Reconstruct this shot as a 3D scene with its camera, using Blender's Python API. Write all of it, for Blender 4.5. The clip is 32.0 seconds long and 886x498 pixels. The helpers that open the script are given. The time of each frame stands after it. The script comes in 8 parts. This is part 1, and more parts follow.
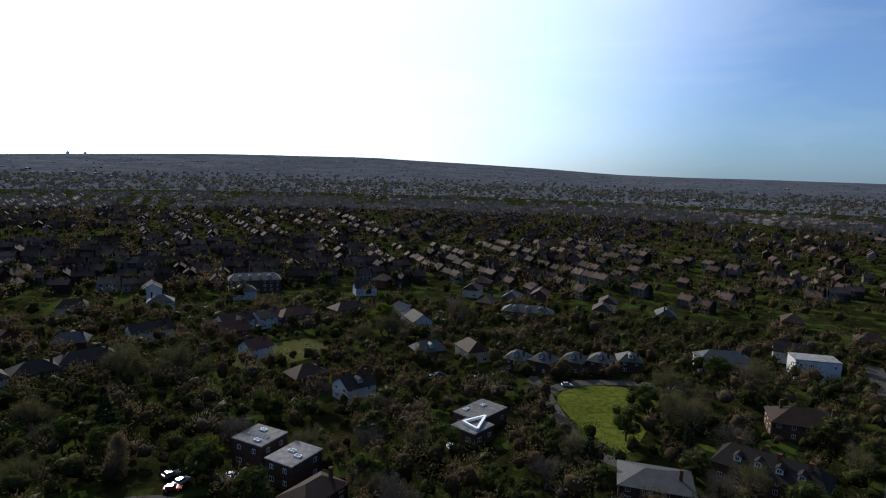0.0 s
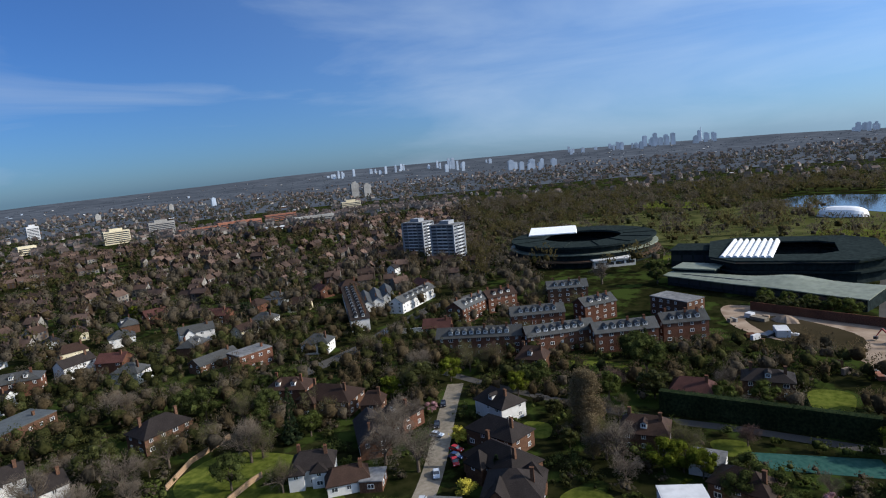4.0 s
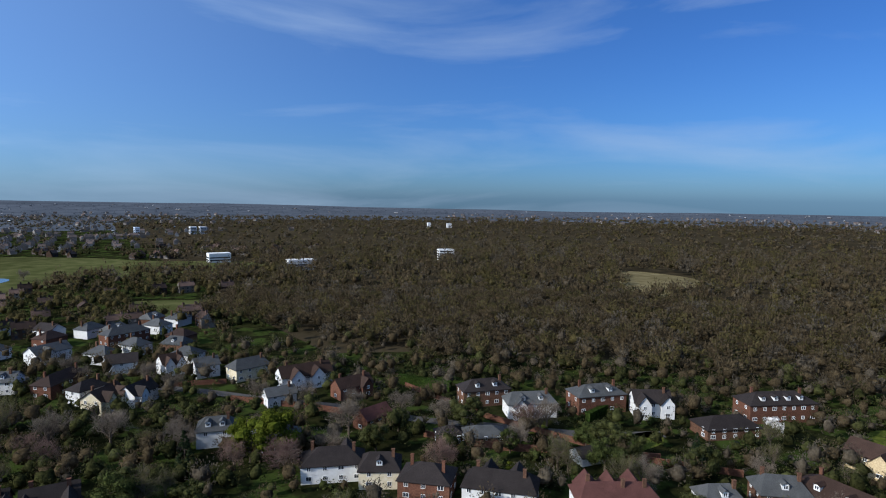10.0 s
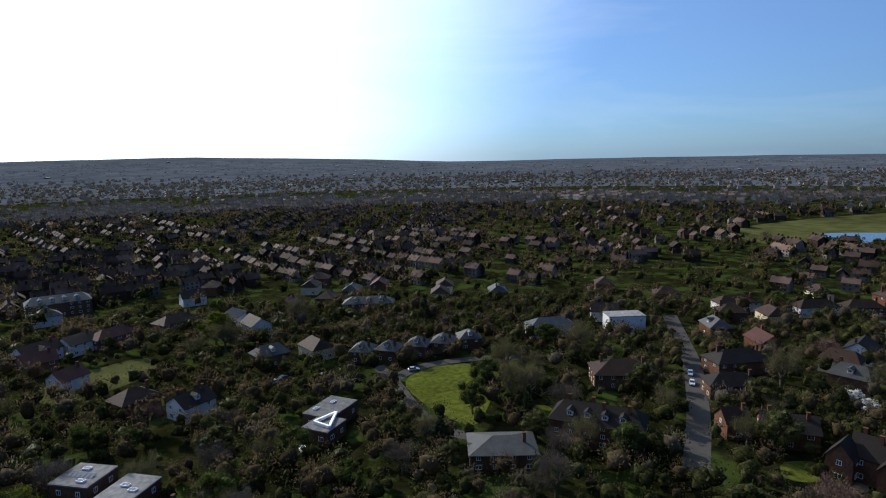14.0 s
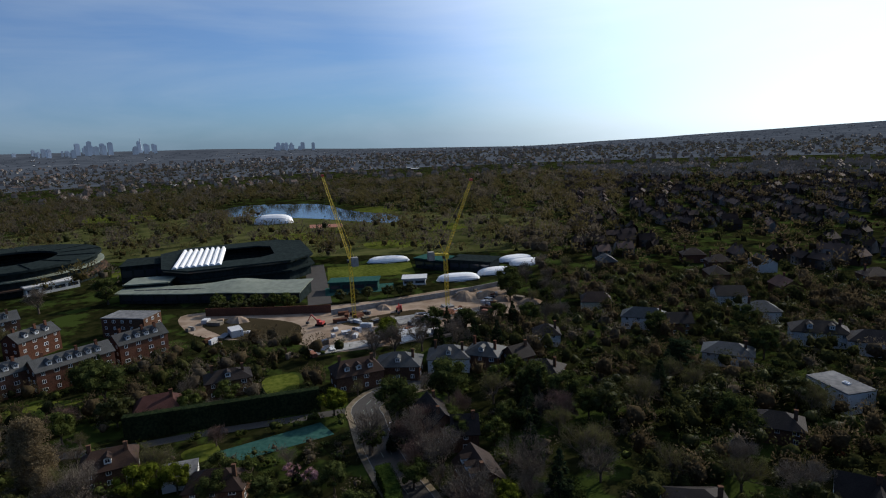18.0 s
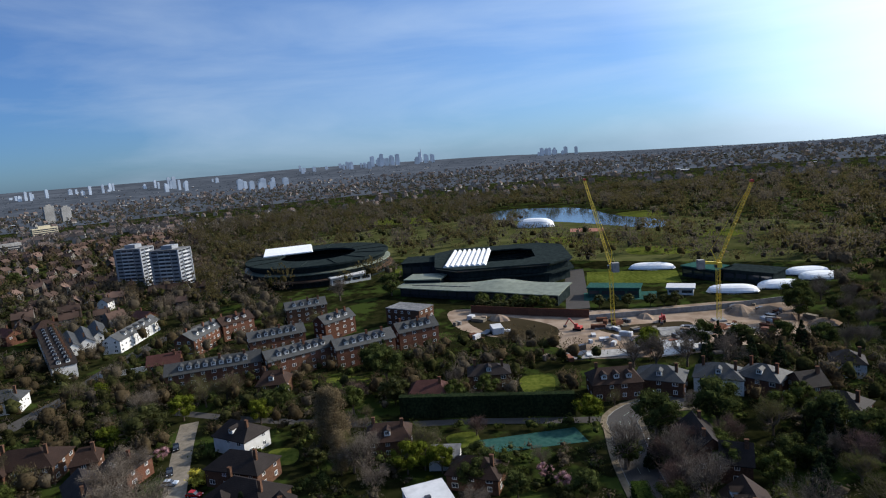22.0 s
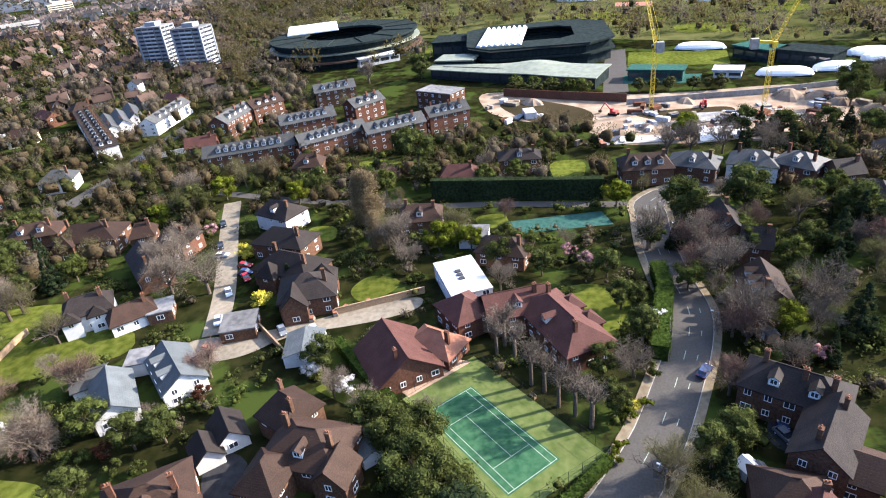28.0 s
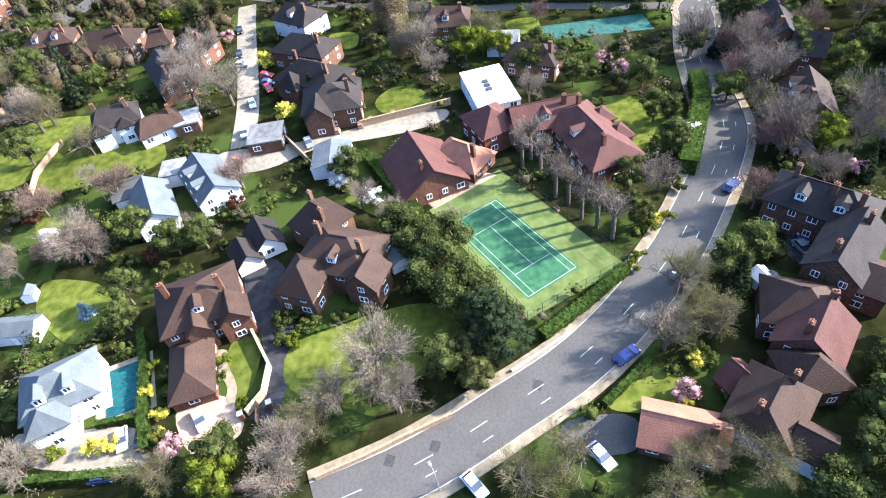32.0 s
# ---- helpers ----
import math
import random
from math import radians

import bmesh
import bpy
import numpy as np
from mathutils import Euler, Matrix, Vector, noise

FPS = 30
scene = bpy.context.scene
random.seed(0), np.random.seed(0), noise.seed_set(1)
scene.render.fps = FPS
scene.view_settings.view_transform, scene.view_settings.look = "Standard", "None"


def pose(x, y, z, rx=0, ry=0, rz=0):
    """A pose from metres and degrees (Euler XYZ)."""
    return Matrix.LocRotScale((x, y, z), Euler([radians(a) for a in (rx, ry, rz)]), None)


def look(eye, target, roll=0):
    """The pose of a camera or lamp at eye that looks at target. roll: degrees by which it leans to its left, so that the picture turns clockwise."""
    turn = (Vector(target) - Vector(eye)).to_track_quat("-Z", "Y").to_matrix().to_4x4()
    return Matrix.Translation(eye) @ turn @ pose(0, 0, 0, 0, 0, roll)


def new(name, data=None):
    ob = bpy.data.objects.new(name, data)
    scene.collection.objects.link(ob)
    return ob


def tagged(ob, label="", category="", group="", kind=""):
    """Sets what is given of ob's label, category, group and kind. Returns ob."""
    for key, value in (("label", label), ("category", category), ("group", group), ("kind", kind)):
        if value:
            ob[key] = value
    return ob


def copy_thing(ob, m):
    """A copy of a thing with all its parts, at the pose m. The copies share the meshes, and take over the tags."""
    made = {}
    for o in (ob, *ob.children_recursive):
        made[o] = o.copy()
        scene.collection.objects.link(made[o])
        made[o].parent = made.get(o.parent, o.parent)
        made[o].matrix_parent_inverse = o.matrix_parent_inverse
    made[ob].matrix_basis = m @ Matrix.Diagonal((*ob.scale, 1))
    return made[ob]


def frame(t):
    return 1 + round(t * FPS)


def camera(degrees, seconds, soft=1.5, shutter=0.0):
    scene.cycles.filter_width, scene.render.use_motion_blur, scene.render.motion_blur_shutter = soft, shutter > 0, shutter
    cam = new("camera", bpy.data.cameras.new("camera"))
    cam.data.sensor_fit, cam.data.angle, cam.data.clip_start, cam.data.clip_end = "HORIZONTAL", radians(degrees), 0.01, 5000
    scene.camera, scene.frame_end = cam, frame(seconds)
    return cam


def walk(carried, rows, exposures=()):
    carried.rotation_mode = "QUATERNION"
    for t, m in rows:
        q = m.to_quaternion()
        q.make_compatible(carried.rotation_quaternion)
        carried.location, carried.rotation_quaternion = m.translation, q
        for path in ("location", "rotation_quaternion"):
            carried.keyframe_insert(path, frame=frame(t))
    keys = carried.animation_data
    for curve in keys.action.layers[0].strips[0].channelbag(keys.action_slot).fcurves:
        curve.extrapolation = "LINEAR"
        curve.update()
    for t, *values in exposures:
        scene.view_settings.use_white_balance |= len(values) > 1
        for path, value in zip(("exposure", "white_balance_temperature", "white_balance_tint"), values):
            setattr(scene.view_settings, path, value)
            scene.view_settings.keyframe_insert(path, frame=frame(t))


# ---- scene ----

# ---- camera: a drone that hovers 82 m over the gardens and turns ----
EYE = (0.0, 0.0, 82.0)
TURN = (  # seconds, heading (left of +y), pitch, roll in degrees
    (0, -6.23, -7.97, 1.85),
    (0.5, 8.53, -9.91, 1.96),
    (1, 24.37, -11.79, 0.37),
    (1.5, 43.51, -11.43, -1.27),
    (2, 62.83, -10.71, -1.28),
    (2.5, 77.32, -8.85, -3.45),
    (3, 92.81, -8.47, -5.22),
    (3.5, 106.94, -7.74, -6.06),
    (5.5, 154.82, -8.41, -4.15),
    (6, 168.94, -5.54, -3.56),
    (6.5, 184.76, -6.70, -3.65),
    (7, 193.51, -3.28, -5.38),
    (7.5, 193.53, -1.56, -4.04),
    (8, 201.06, -4.22, -3.96),
    (8.5, 217.83, -3.26, -5.47),
    (9, 237.99, -3.78, -4.79),
    (9.5, 250.95, -4.04, -2.19),
    (10, 262.44, -4.79, 0.63),
    (10.5, 270.75, -4.30, 0.75),
    (11, 279.53, -4.53, 2.06),
    (11.5, 289.92, -5.57, 2.35),
    (12, 300.81, -5.21, 1.53),
    (12.5, 310.76, -6.11, 0.44),
    (13, 320.50, -5.79, -0.18),
    (13.5, 328.91, -7.24, -1.18),
    (15.5, 375.41, -11.12, 0.19),
    (16, 390.34, -10.11, -0.79),
    (16.5, 402.90, -9.39, -0.93),
    (17, 415.09, -9.31, -1.43),
    (17.5, 426.34, -9.30, -2.10),
    (18, 429.75, -10.74, -2.60),
    (18.5, 429.65, -10.95, -2.59),
    (19, 438.17, -9.57, -2.83),
    (19.5, 439.05, -9.65, -3.68),
    (20, 444.16, -10.73, -3.41),
    (20.5, 445.50, -9.95, -4.97),
    (21, 448.51, -9.12, -5.66),
    (21.5, 454.75, -8.35, -5.43),
    (22, 454.32, -8.71, -5.13),
    (22.5, 454.91, -9.08, -5.63),
    (23, 455.19, -8.95, -5.56),
    (23.5, 455.45, -8.32, -5.81),
    (24, 455.78, -8.67, -5.80),
    (24.5, 456.22, -8.70, -6.40),
    (26.5, 458.31, -15.53, -6.64),
    (27, 459.06, -20.42, -6.22),
    (27.5, 459.26, -24.29, -5.70),
    (28, 459.48, -28.57, -6.36),
    (28.5, 460.26, -32.05, -6.85),
    (29, 461.37, -36.56, -7.47),
    (29.5, 462.86, -41.66, -8.90),
    (30, 463.24, -44.03, -8.82),
    (30.5, 463.79, -44.60, -9.18),
    (31, 464.00, -45.52, -8.52),
    (31.5, 463.96, -46.79, -8.03),
    (32, 465.58, -45.69, -9.82),
)


def heading(yaw, pitch, roll):
    a, p = radians(yaw), radians(pitch)
    way = Vector((-math.sin(a) * math.cos(p), math.cos(a) * math.cos(p), math.sin(p)))
    return look(EYE, Vector(EYE) + 100 * way, roll)


cam = camera(72.56, 32.0, soft=1.1)
walk(cam, [(t, heading(y, p, r)) for t, y, p, r in TURN],
     exposures=((0, -0.2, 6500, 10), (1, -0.2, 6500, 10), (2, -0.15, 6500, 10), (3.5, 0.0, 6400, 10), (5.5, 0.7, 6050, 10), (7, 0.65, 5950, 10), (8, 0.05, 5750, 10), (9, -0.05, 5700, 10),
                (10, 0.2, 5900, 10), (11, 0.45, 6200, 10), (12, 0.48, 6300, 10), (13, 0.35, 6300, 10), (15.5, -0.05, 6500, 10), (16.2, -0.1, 6500, 10), (17, -0.4, 6500, 10), (20, 0.0, 6400, 10), (24.5, 0.25, 6400, 10),
                (26.5, 0.5, 6600, 10), (28, 1.87, 6600, 15), (29, 2.2, 6500, 16), (31, 2.45, 6150, 13), (32, 2.5, 6050, 12)))

# ---- sky and sun ----
SUN_AZ, SUN_EL = 21.0, 29.0
world = bpy.data.worlds.new("sky")
scene.world = world
world.use_nodes = True
wn, wl = world.node_tree.nodes, world.node_tree.links
sky = wn.new("ShaderNodeTexSky")
sky.sky_type, sky.sun_disc = "NISHITA", False
sky.sun_elevation, sky.sun_rotation = radians(SUN_EL), radians(-SUN_AZ)
sky.altitude, sky.air_density, sky.dust_density, sky.ozone_density = 0, 1.0, 0.6, 4.0
tint = wn.new("ShaderNodeMixRGB")
tint.blend_type = "MULTIPLY"
tint.inputs["Fac"].default_value = 1.0
tint.inputs["Color2"].default_value = (0.43, 0.71, 1.16, 1)
geo_n = wn.new("ShaderNodeTexCoord")
stretch = wn.new("ShaderNodeMapping")
stretch.inputs["Scale"].default_value = (1.6, 1.1, 7.0)
stretch.inputs["Rotation"].default_value = (0.1, 0.12, 0.5)
cloud = wn.new("ShaderNodeTexNoise")
cloud.inputs["Scale"].default_value, cloud.inputs["Detail"].default_value, cloud.inputs["Roughness"].default_value = 1.5, 7, 0.55
cloud.inputs["Distortion"].default_value = 0.6
ramp = wn.new("ShaderNodeValToRGB")
ramp.color_ramp.elements[0].position, ramp.color_ramp.elements[1].position = 0.47, 0.86
ramp.color_ramp.elements[1].color = (0.55, 0.55, 0.55, 1)
white = wn.new("ShaderNodeMixRGB")
white.inputs["Color2"].default_value = (5.4, 6.5, 8.0, 1)
bg = wn["Background"]
bg.inputs["Strength"].default_value = 0.075
wl.new(geo_n.outputs["Generated"], stretch.inputs["Vector"])
wl.new(stretch.outputs["Vector"], cloud.inputs["Vector"])
wl.new(cloud.outputs["Fac"], ramp.inputs["Fac"])
wl.new(ramp.outputs["Color"], white.inputs["Fac"])
wl.new(sky.outputs["Color"], tint.inputs["Color1"])
wl.new(tint.outputs["Color"], white.inputs["Color1"])
# hazy glow of the morning air round the sun
sa, se = radians(SUN_AZ), radians(SUN_EL)
near_sun = wn.new("ShaderNodeVectorMath")
near_sun.operation = "DOT_PRODUCT"
near_sun.inputs[1].default_value = (-math.sin(sa) * math.cos(se), math.cos(sa) * math.cos(se), math.sin(se))
wl.new(geo_n.outputs["Generated"], near_sun.inputs[0])
power = wn.new("ShaderNodeMapRange")
power.interpolation_type = "SMOOTHSTEP"
power.inputs["From Min"].default_value, power.inputs["From Max"].default_value = math.cos(radians(58)), math.cos(radians(25))
wl.new(near_sun.outputs["Value"], power.inputs["Value"])
glow = wn.new("ShaderNodeMixRGB")
glow.blend_type = "ADD"
glow.inputs["Color2"].default_value = (11, 11.6, 12.2, 1)
wl.new(power.outputs["Result"], glow.inputs["Fac"])
wl.new(white.outputs["Color"], glow.inputs["Color1"])
broad = wn.new("ShaderNodeMapRange")
broad.interpolation_type = "SMOOTHSTEP"
broad.inputs["From Min"].default_value, broad.inputs["From Max"].default_value = math.cos(radians(125)), math.cos(radians(45))
wl.new(near_sun.outputs["Value"], broad.inputs["Value"])
veil = wn.new("ShaderNodeMixRGB")
veil.blend_type = "ADD"
veil.inputs["Color2"].default_value = (1.8, 2.6, 3.5, 1)
wl.new(broad.outputs["Result"], veil.inputs["Fac"])
wl.new(glow.outputs["Color"], veil.inputs["Color1"])
wl.new(veil.outputs["Color"], bg.inputs["Color"])

sun = new("sun", bpy.data.lights.new("sun", "SUN"))
sun.data.energy, sun.data.angle, sun.data.color = 5.0, radians(0.55), (1.0, 0.93, 0.82)
sa, se = radians(SUN_AZ), radians(SUN_EL)
sun.matrix_world = look(Vector((-math.sin(sa) * math.cos(se), math.cos(sa) * math.cos(se), math.sin(se))) * 500, (0, 0, 0))


# ---- materials ----
def material(name, low, high, scale=1.0, rough=0.8, bump=0.0, bump_scale=None, metal=0.0, vary=0.0, island=False, rows=0.0, big=0.0, stops=(0.35, 0.65), gloss=None, thin=0.0):
    """Two colours mixed by fine and broad noise at metres; vary: lightness by object or island; rows: courses per metre up a slope; big: broad stains; thin: share of light that leaves let through."""
    m = bpy.data.materials.new(name)
    m.use_nodes = True
    n, l = m.node_tree.nodes, m.node_tree.links
    b = n["Principled BSDF"]
    b.inputs["Roughness"].default_value, b.inputs["Metallic"].default_value = rough, metal
    b.inputs["Specular IOR Level"].default_value = (0.0 if rough >= 0.75 else 0.4) if gloss is None else gloss
    place = n.new("ShaderNodeNewGeometry")
    a = n.new("ShaderNodeTexNoise")
    a.inputs["Scale"].default_value, a.inputs["Detail"].default_value = scale, 6
    l.new(place.outputs["Position"], a.inputs["Vector"])
    r = n.new("ShaderNodeValToRGB")
    r.color_ramp.elements[0].position, r.color_ramp.elements[1].position = stops
    r.color_ramp.elements[0].color, r.color_ramp.elements[1].color = (*low, 1), (*high, 1)
    l.new(a.outputs["Fac"], r.inputs["Fac"])
    col = r.outputs["Color"]
    if big:
        a2 = n.new("ShaderNodeTexNoise")
        a2.inputs["Scale"].default_value, a2.inputs["Detail"].default_value = scale * 0.09, 3
        l.new(place.outputs["Position"], a2.inputs["Vector"])
        mp = n.new("ShaderNodeMapRange")
        mp.inputs["From Min"].default_value, mp.inputs["From Max"].default_value = 0.3, 0.7
        mp.inputs["To Min"].default_value, mp.inputs["To Max"].default_value = 1 - big, 1 + big
        l.new(a2.outputs["Fac"], mp.inputs["Value"])
        mix = n.new("ShaderNodeVectorMath")
        mix.operation = "SCALE"
        l.new(col, mix.inputs[0])
        l.new(mp.outputs["Result"], mix.inputs["Scale"])
        col = mix.outputs["Vector"]
    if vary:
        rnd = place.outputs["Random Per Island"] if island else n.new("ShaderNodeObjectInfo").outputs["Random"]
        mp = n.new("ShaderNodeMapRange")
        mp.inputs["To Min"].default_value, mp.inputs["To Max"].default_value = 1 - vary, 1 + vary
        l.new(rnd, mp.inputs["Value"])
        mix = n.new("ShaderNodeVectorMath")
        mix.operation = "SCALE"
        l.new(col, mix.inputs[0])
        l.new(mp.outputs["Result"], mix.inputs["Scale"])
        col = mix.outputs["Vector"]
    l.new(col, b.inputs["Base Color"])
    if thin:
        through_leaf, both = n.new("ShaderNodeBsdfTranslucent"), n.new("ShaderNodeMixShader")
        both.inputs["Fac"].default_value = thin
        l.new(col, through_leaf.inputs["Color"])
        l.new(b.outputs["BSDF"], both.inputs[1])
        l.new(through_leaf.outputs["BSDF"], both.inputs[2])
        l.new(both.outputs["Shader"], n["Material Output"].inputs["Surface"])
    if bump or rows:
        h = n.new("ShaderNodeTexNoise")
        h.inputs["Scale"].default_value, h.inputs["Detail"].default_value = bump_scale or scale * 4, 4
        l.new(place.outputs["Position"], h.inputs["Vector"])
        height = h.outputs["Fac"]
        if rows:
            sep = n.new("ShaderNodeSeparateXYZ")
            l.new(place.outputs["Position"], sep.inputs["Vector"])
            w = n.new("ShaderNodeMath")
            w.operation = "MULTIPLY"
            w.inputs[1].default_value = rows
            l.new(sep.outputs["Z"], w.inputs[0])
            fr = n.new("ShaderNodeMath")
            fr.operation = "FRACT"
            l.new(w.outputs["Value"], fr.inputs[0])
            ad = n.new("ShaderNodeMath")
            ad.operation = "ADD"
            l.new(fr.outputs["Value"], ad.inputs[0])
            l.new(height, ad.inputs[1])
            height = ad.outputs["Value"]
        bp = n.new("ShaderNodeBump")
        bp.inputs["Strength"].default_value, bp.inputs["Distance"].default_value = bump or 0.4, 0.06
        l.new(height, bp.inputs["Height"])
        l.new(bp.outputs["Normal"], b.inputs["Normal"])
    return m


M = {}
def mk(name, *a, **k):
    M[name] = material(name, *a, **k)

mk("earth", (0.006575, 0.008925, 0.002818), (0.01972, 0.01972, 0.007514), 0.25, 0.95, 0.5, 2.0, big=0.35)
em = M["earth"].node_tree
ground_bsdf = em.nodes["Principled BSDF"]
soil = ground_bsdf.inputs["Base Color"].links[0].from_socket
patch, patch_ramp, grass_mix, spot = em.nodes.new("ShaderNodeTexNoise"), em.nodes.new("ShaderNodeValToRGB"), em.nodes.new("ShaderNodeMixRGB"), em.nodes.new("ShaderNodeNewGeometry")
patch.inputs["Scale"].default_value, patch.inputs["Detail"].default_value, patch.inputs["Roughness"].default_value = 0.06, 5, 0.6
patch_ramp.color_ramp.elements[0].position, patch_ramp.color_ramp.elements[1].position = 0.51, 0.58
grass_mix.inputs["Color2"].default_value = (0.03, 0.043, 0.01, 1)
em.links.new(spot.outputs["Position"], patch.inputs["Vector"])
em.links.new(patch.outputs["Fac"], patch_ramp.inputs["Fac"])
em.links.new(patch_ramp.outputs["Color"], grass_mix.inputs["Fac"])
em.links.new(soil, grass_mix.inputs["Color1"])
em.links.new(grass_mix.outputs["Color"], ground_bsdf.inputs["Base Color"])
mk("lawn", (0.042, 0.055, 0.009), (0.088, 0.098, 0.019), 0.5, 0.9, 0.3, 6.0, big=0.3)
mk("meadow", (0.042, 0.048, 0.015), (0.08, 0.08, 0.03), 0.06, 0.95, 0.3, 1.0, big=0.3)
mk("heath", (0.1, 0.08, 0.035), (0.165, 0.135, 0.07), 0.08, 0.95, 0.3, 1.0, big=0.2)
mk("asphalt", (0.06, 0.056, 0.052), (0.074, 0.069, 0.064), 2.5, 0.85, 0.1, 20, big=0.06)
mk("tar_patch", (0.036, 0.034, 0.033), (0.048, 0.046, 0.045), 2.5, 0.85, 0.1, 20)
mk("dark_drive", (0.022, 0.022, 0.025), (0.036, 0.036, 0.038), 0.6, 0.85, 0.1, 20)
mk("paving", (0.1326, 0.1053, 0.0702), (0.195, 0.1599, 0.1131), 0.7, 0.9, 0.15, 8, big=0.15)
mk("gravel", (0.1474, 0.1264, 0.09477), (0.2036, 0.1755, 0.1404), 0.8, 0.95, 0.3, 12, big=0.2)
mk("block_paving", (0.27, 0.18, 0.1275), (0.36, 0.255, 0.1875), 1.5, 0.9, 0.2, 10, big=0.15)
mk("sand", (0.19, 0.135, 0.095), (0.30, 0.23, 0.17), 0.15, 0.95, 0.5, 1.5, big=0.3)
mk("brick_red", (0.078, 0.037, 0.025), (0.128, 0.062, 0.04), 2.5, 0.9, 0.2, 12, vary=0.15, big=0.12)
mk("brick_brown", (0.06868, 0.03672, 0.02448), (0.1224, 0.06868, 0.0442), 2.5, 0.9, 0.2, 12, vary=0.15, big=0.12)
mk("brick_yellow", (0.36, 0.27, 0.15), (0.5, 0.4, 0.24), 2.5, 0.9, 0.2, 12, vary=0.12, big=0.12)
mk("render_white", (0.4997, 0.4928, 0.465), (0.5691, 0.5622, 0.5413), 0.8, 0.75, 0.05, 8, vary=0.06, big=0.06)
mk("render_cream", (0.464, 0.4, 0.264), (0.56, 0.496, 0.36), 0.8, 0.75, 0.05, 8, vary=0.08, big=0.06)
mk("tile_brown", (0.02128, 0.01206, 0.008949), (0.04468, 0.02653, 0.01868), 4.5, 0.70, 0.5, 14, rows=4.0, vary=0.25, big=0.16, stops=(0.25, 0.75), gloss=0.1)
mk("tile_dark", (0.01444, 0.0119, 0.01091), (0.03095, 0.0248, 0.02232), 4.5, 0.65, 0.5, 14, rows=4.0, vary=0.2, big=0.16, stops=(0.25, 0.75), gloss=0.06)
mk("tile_red", (0.0462, 0.0198, 0.0165), (0.0825, 0.03696, 0.0297), 4.5, 0.72, 0.5, 14, rows=4.0, vary=0.15, big=0.16, stops=(0.25, 0.75), gloss=0.08)
mk("tile_orange", (0.1836, 0.0748, 0.0476), (0.2856, 0.1292, 0.0816), 4.5, 0.74, 0.5, 14, rows=4.0, vary=0.12, big=0.16, stops=(0.25, 0.75), gloss=0.08)
mk("slate", (0.04, 0.041, 0.04), (0.072, 0.072, 0.069), 4.5, 0.55, 0.5, 14, rows=4.0, vary=0.2, big=0.16, stops=(0.25, 0.75), gloss=0.09)
mk("slate_pale", (0.0585, 0.06728, 0.0702), (0.08775, 0.09649, 0.09945), 4.5, 0.85, 0.5, 14, rows=4.0, vary=0.1, big=0.16, stops=(0.25, 0.75), gloss=0.14)
mk("felt", (0.11, 0.11, 0.112), (0.19, 0.186, 0.182), 0.6, 0.8, 0.1, 6, vary=0.2, big=0.25, gloss=0.03)
mk("white_sheet", (0.42, 0.42, 0.42), (0.5, 0.5, 0.5), 0.5, 0.8, 0.03, 4, big=0.05)
mk("white_fabric", (0.68, 0.68, 0.67), (0.76, 0.76, 0.75), 0.5, 0.7, 0.03, 4, big=0.05)
mk("tower_panel", (0.17, 0.18, 0.195), (0.25, 0.26, 0.275), 1.5, 0.7, 0.05, 6, big=0.12)
mk("white_paint", (0.74, 0.74, 0.72), (0.82, 0.82, 0.8), 3, 0.5)
mk("line_paint", (0.17, 0.22, 0.17), (0.33, 0.37, 0.32), 1.5, 0.8, stops=(0.3, 0.7))
mk("dark_metal", (0.03, 0.03, 0.034), (0.05, 0.05, 0.055), 3, 0.4, metal=0.3)
mk("lead", (0.2, 0.21, 0.22), (0.29, 0.3, 0.31), 2, 0.5, metal=0.4)
mk("stadium_green", (0.013, 0.018, 0.018), (0.023, 0.031, 0.03), 0.5, 0.8, vary=0.1)
mk("stadium_pale", (0.11, 0.125, 0.09), (0.165, 0.18, 0.135), 0.3, 0.7, vary=0.1, big=0.15)
mk("concrete", (0.2, 0.192, 0.178), (0.29, 0.28, 0.26), 0.6, 0.9, 0.1, 5, vary=0.1, big=0.2)
mk("court_green", (0.02, 0.066, 0.034), (0.04, 0.1, 0.052), 0.7, 0.85, 0.05, 20, big=0.12)
mk("court_apron", (0.06, 0.085, 0.025), (0.1, 0.12, 0.042), 0.5, 0.9, 0.1, 10, big=0.25)
mk("court_teal", (0.02, 0.06, 0.05), (0.035, 0.085, 0.07), 0.7, 0.85, 0.05, 20, big=0.12)
mk("pool_cover", (0.006, 0.045, 0.051), (0.012, 0.066, 0.072), 1.2, 0.75, 0.1, 3)
mk("crane_yellow", (0.6, 0.42, 0.03), (0.7, 0.5, 0.05), 2, 0.5)
mk("red_steel", (0.35, 0.04, 0.03), (0.45, 0.06, 0.045), 2, 0.6)
mk("wood_fence", (0.2, 0.13, 0.075), (0.32, 0.22, 0.14), 3, 0.9, 0.3, 12, vary=0.15)
mk("timber", (0.07, 0.045, 0.03), (0.11, 0.07, 0.05), 3, 0.8)
mk("bark", (0.0702, 0.05429, 0.03931), (0.131, 0.103, 0.07956), 3, 0.95, 0.6, 10, vary=0.15)
mk("twig", (0.099, 0.081, 0.0612), (0.171, 0.1395, 0.108), 3, 0.95, vary=0.2)
mk("twig_red", (0.1035, 0.0648, 0.0522), (0.162, 0.1035, 0.0828), 3, 0.95, vary=0.2)
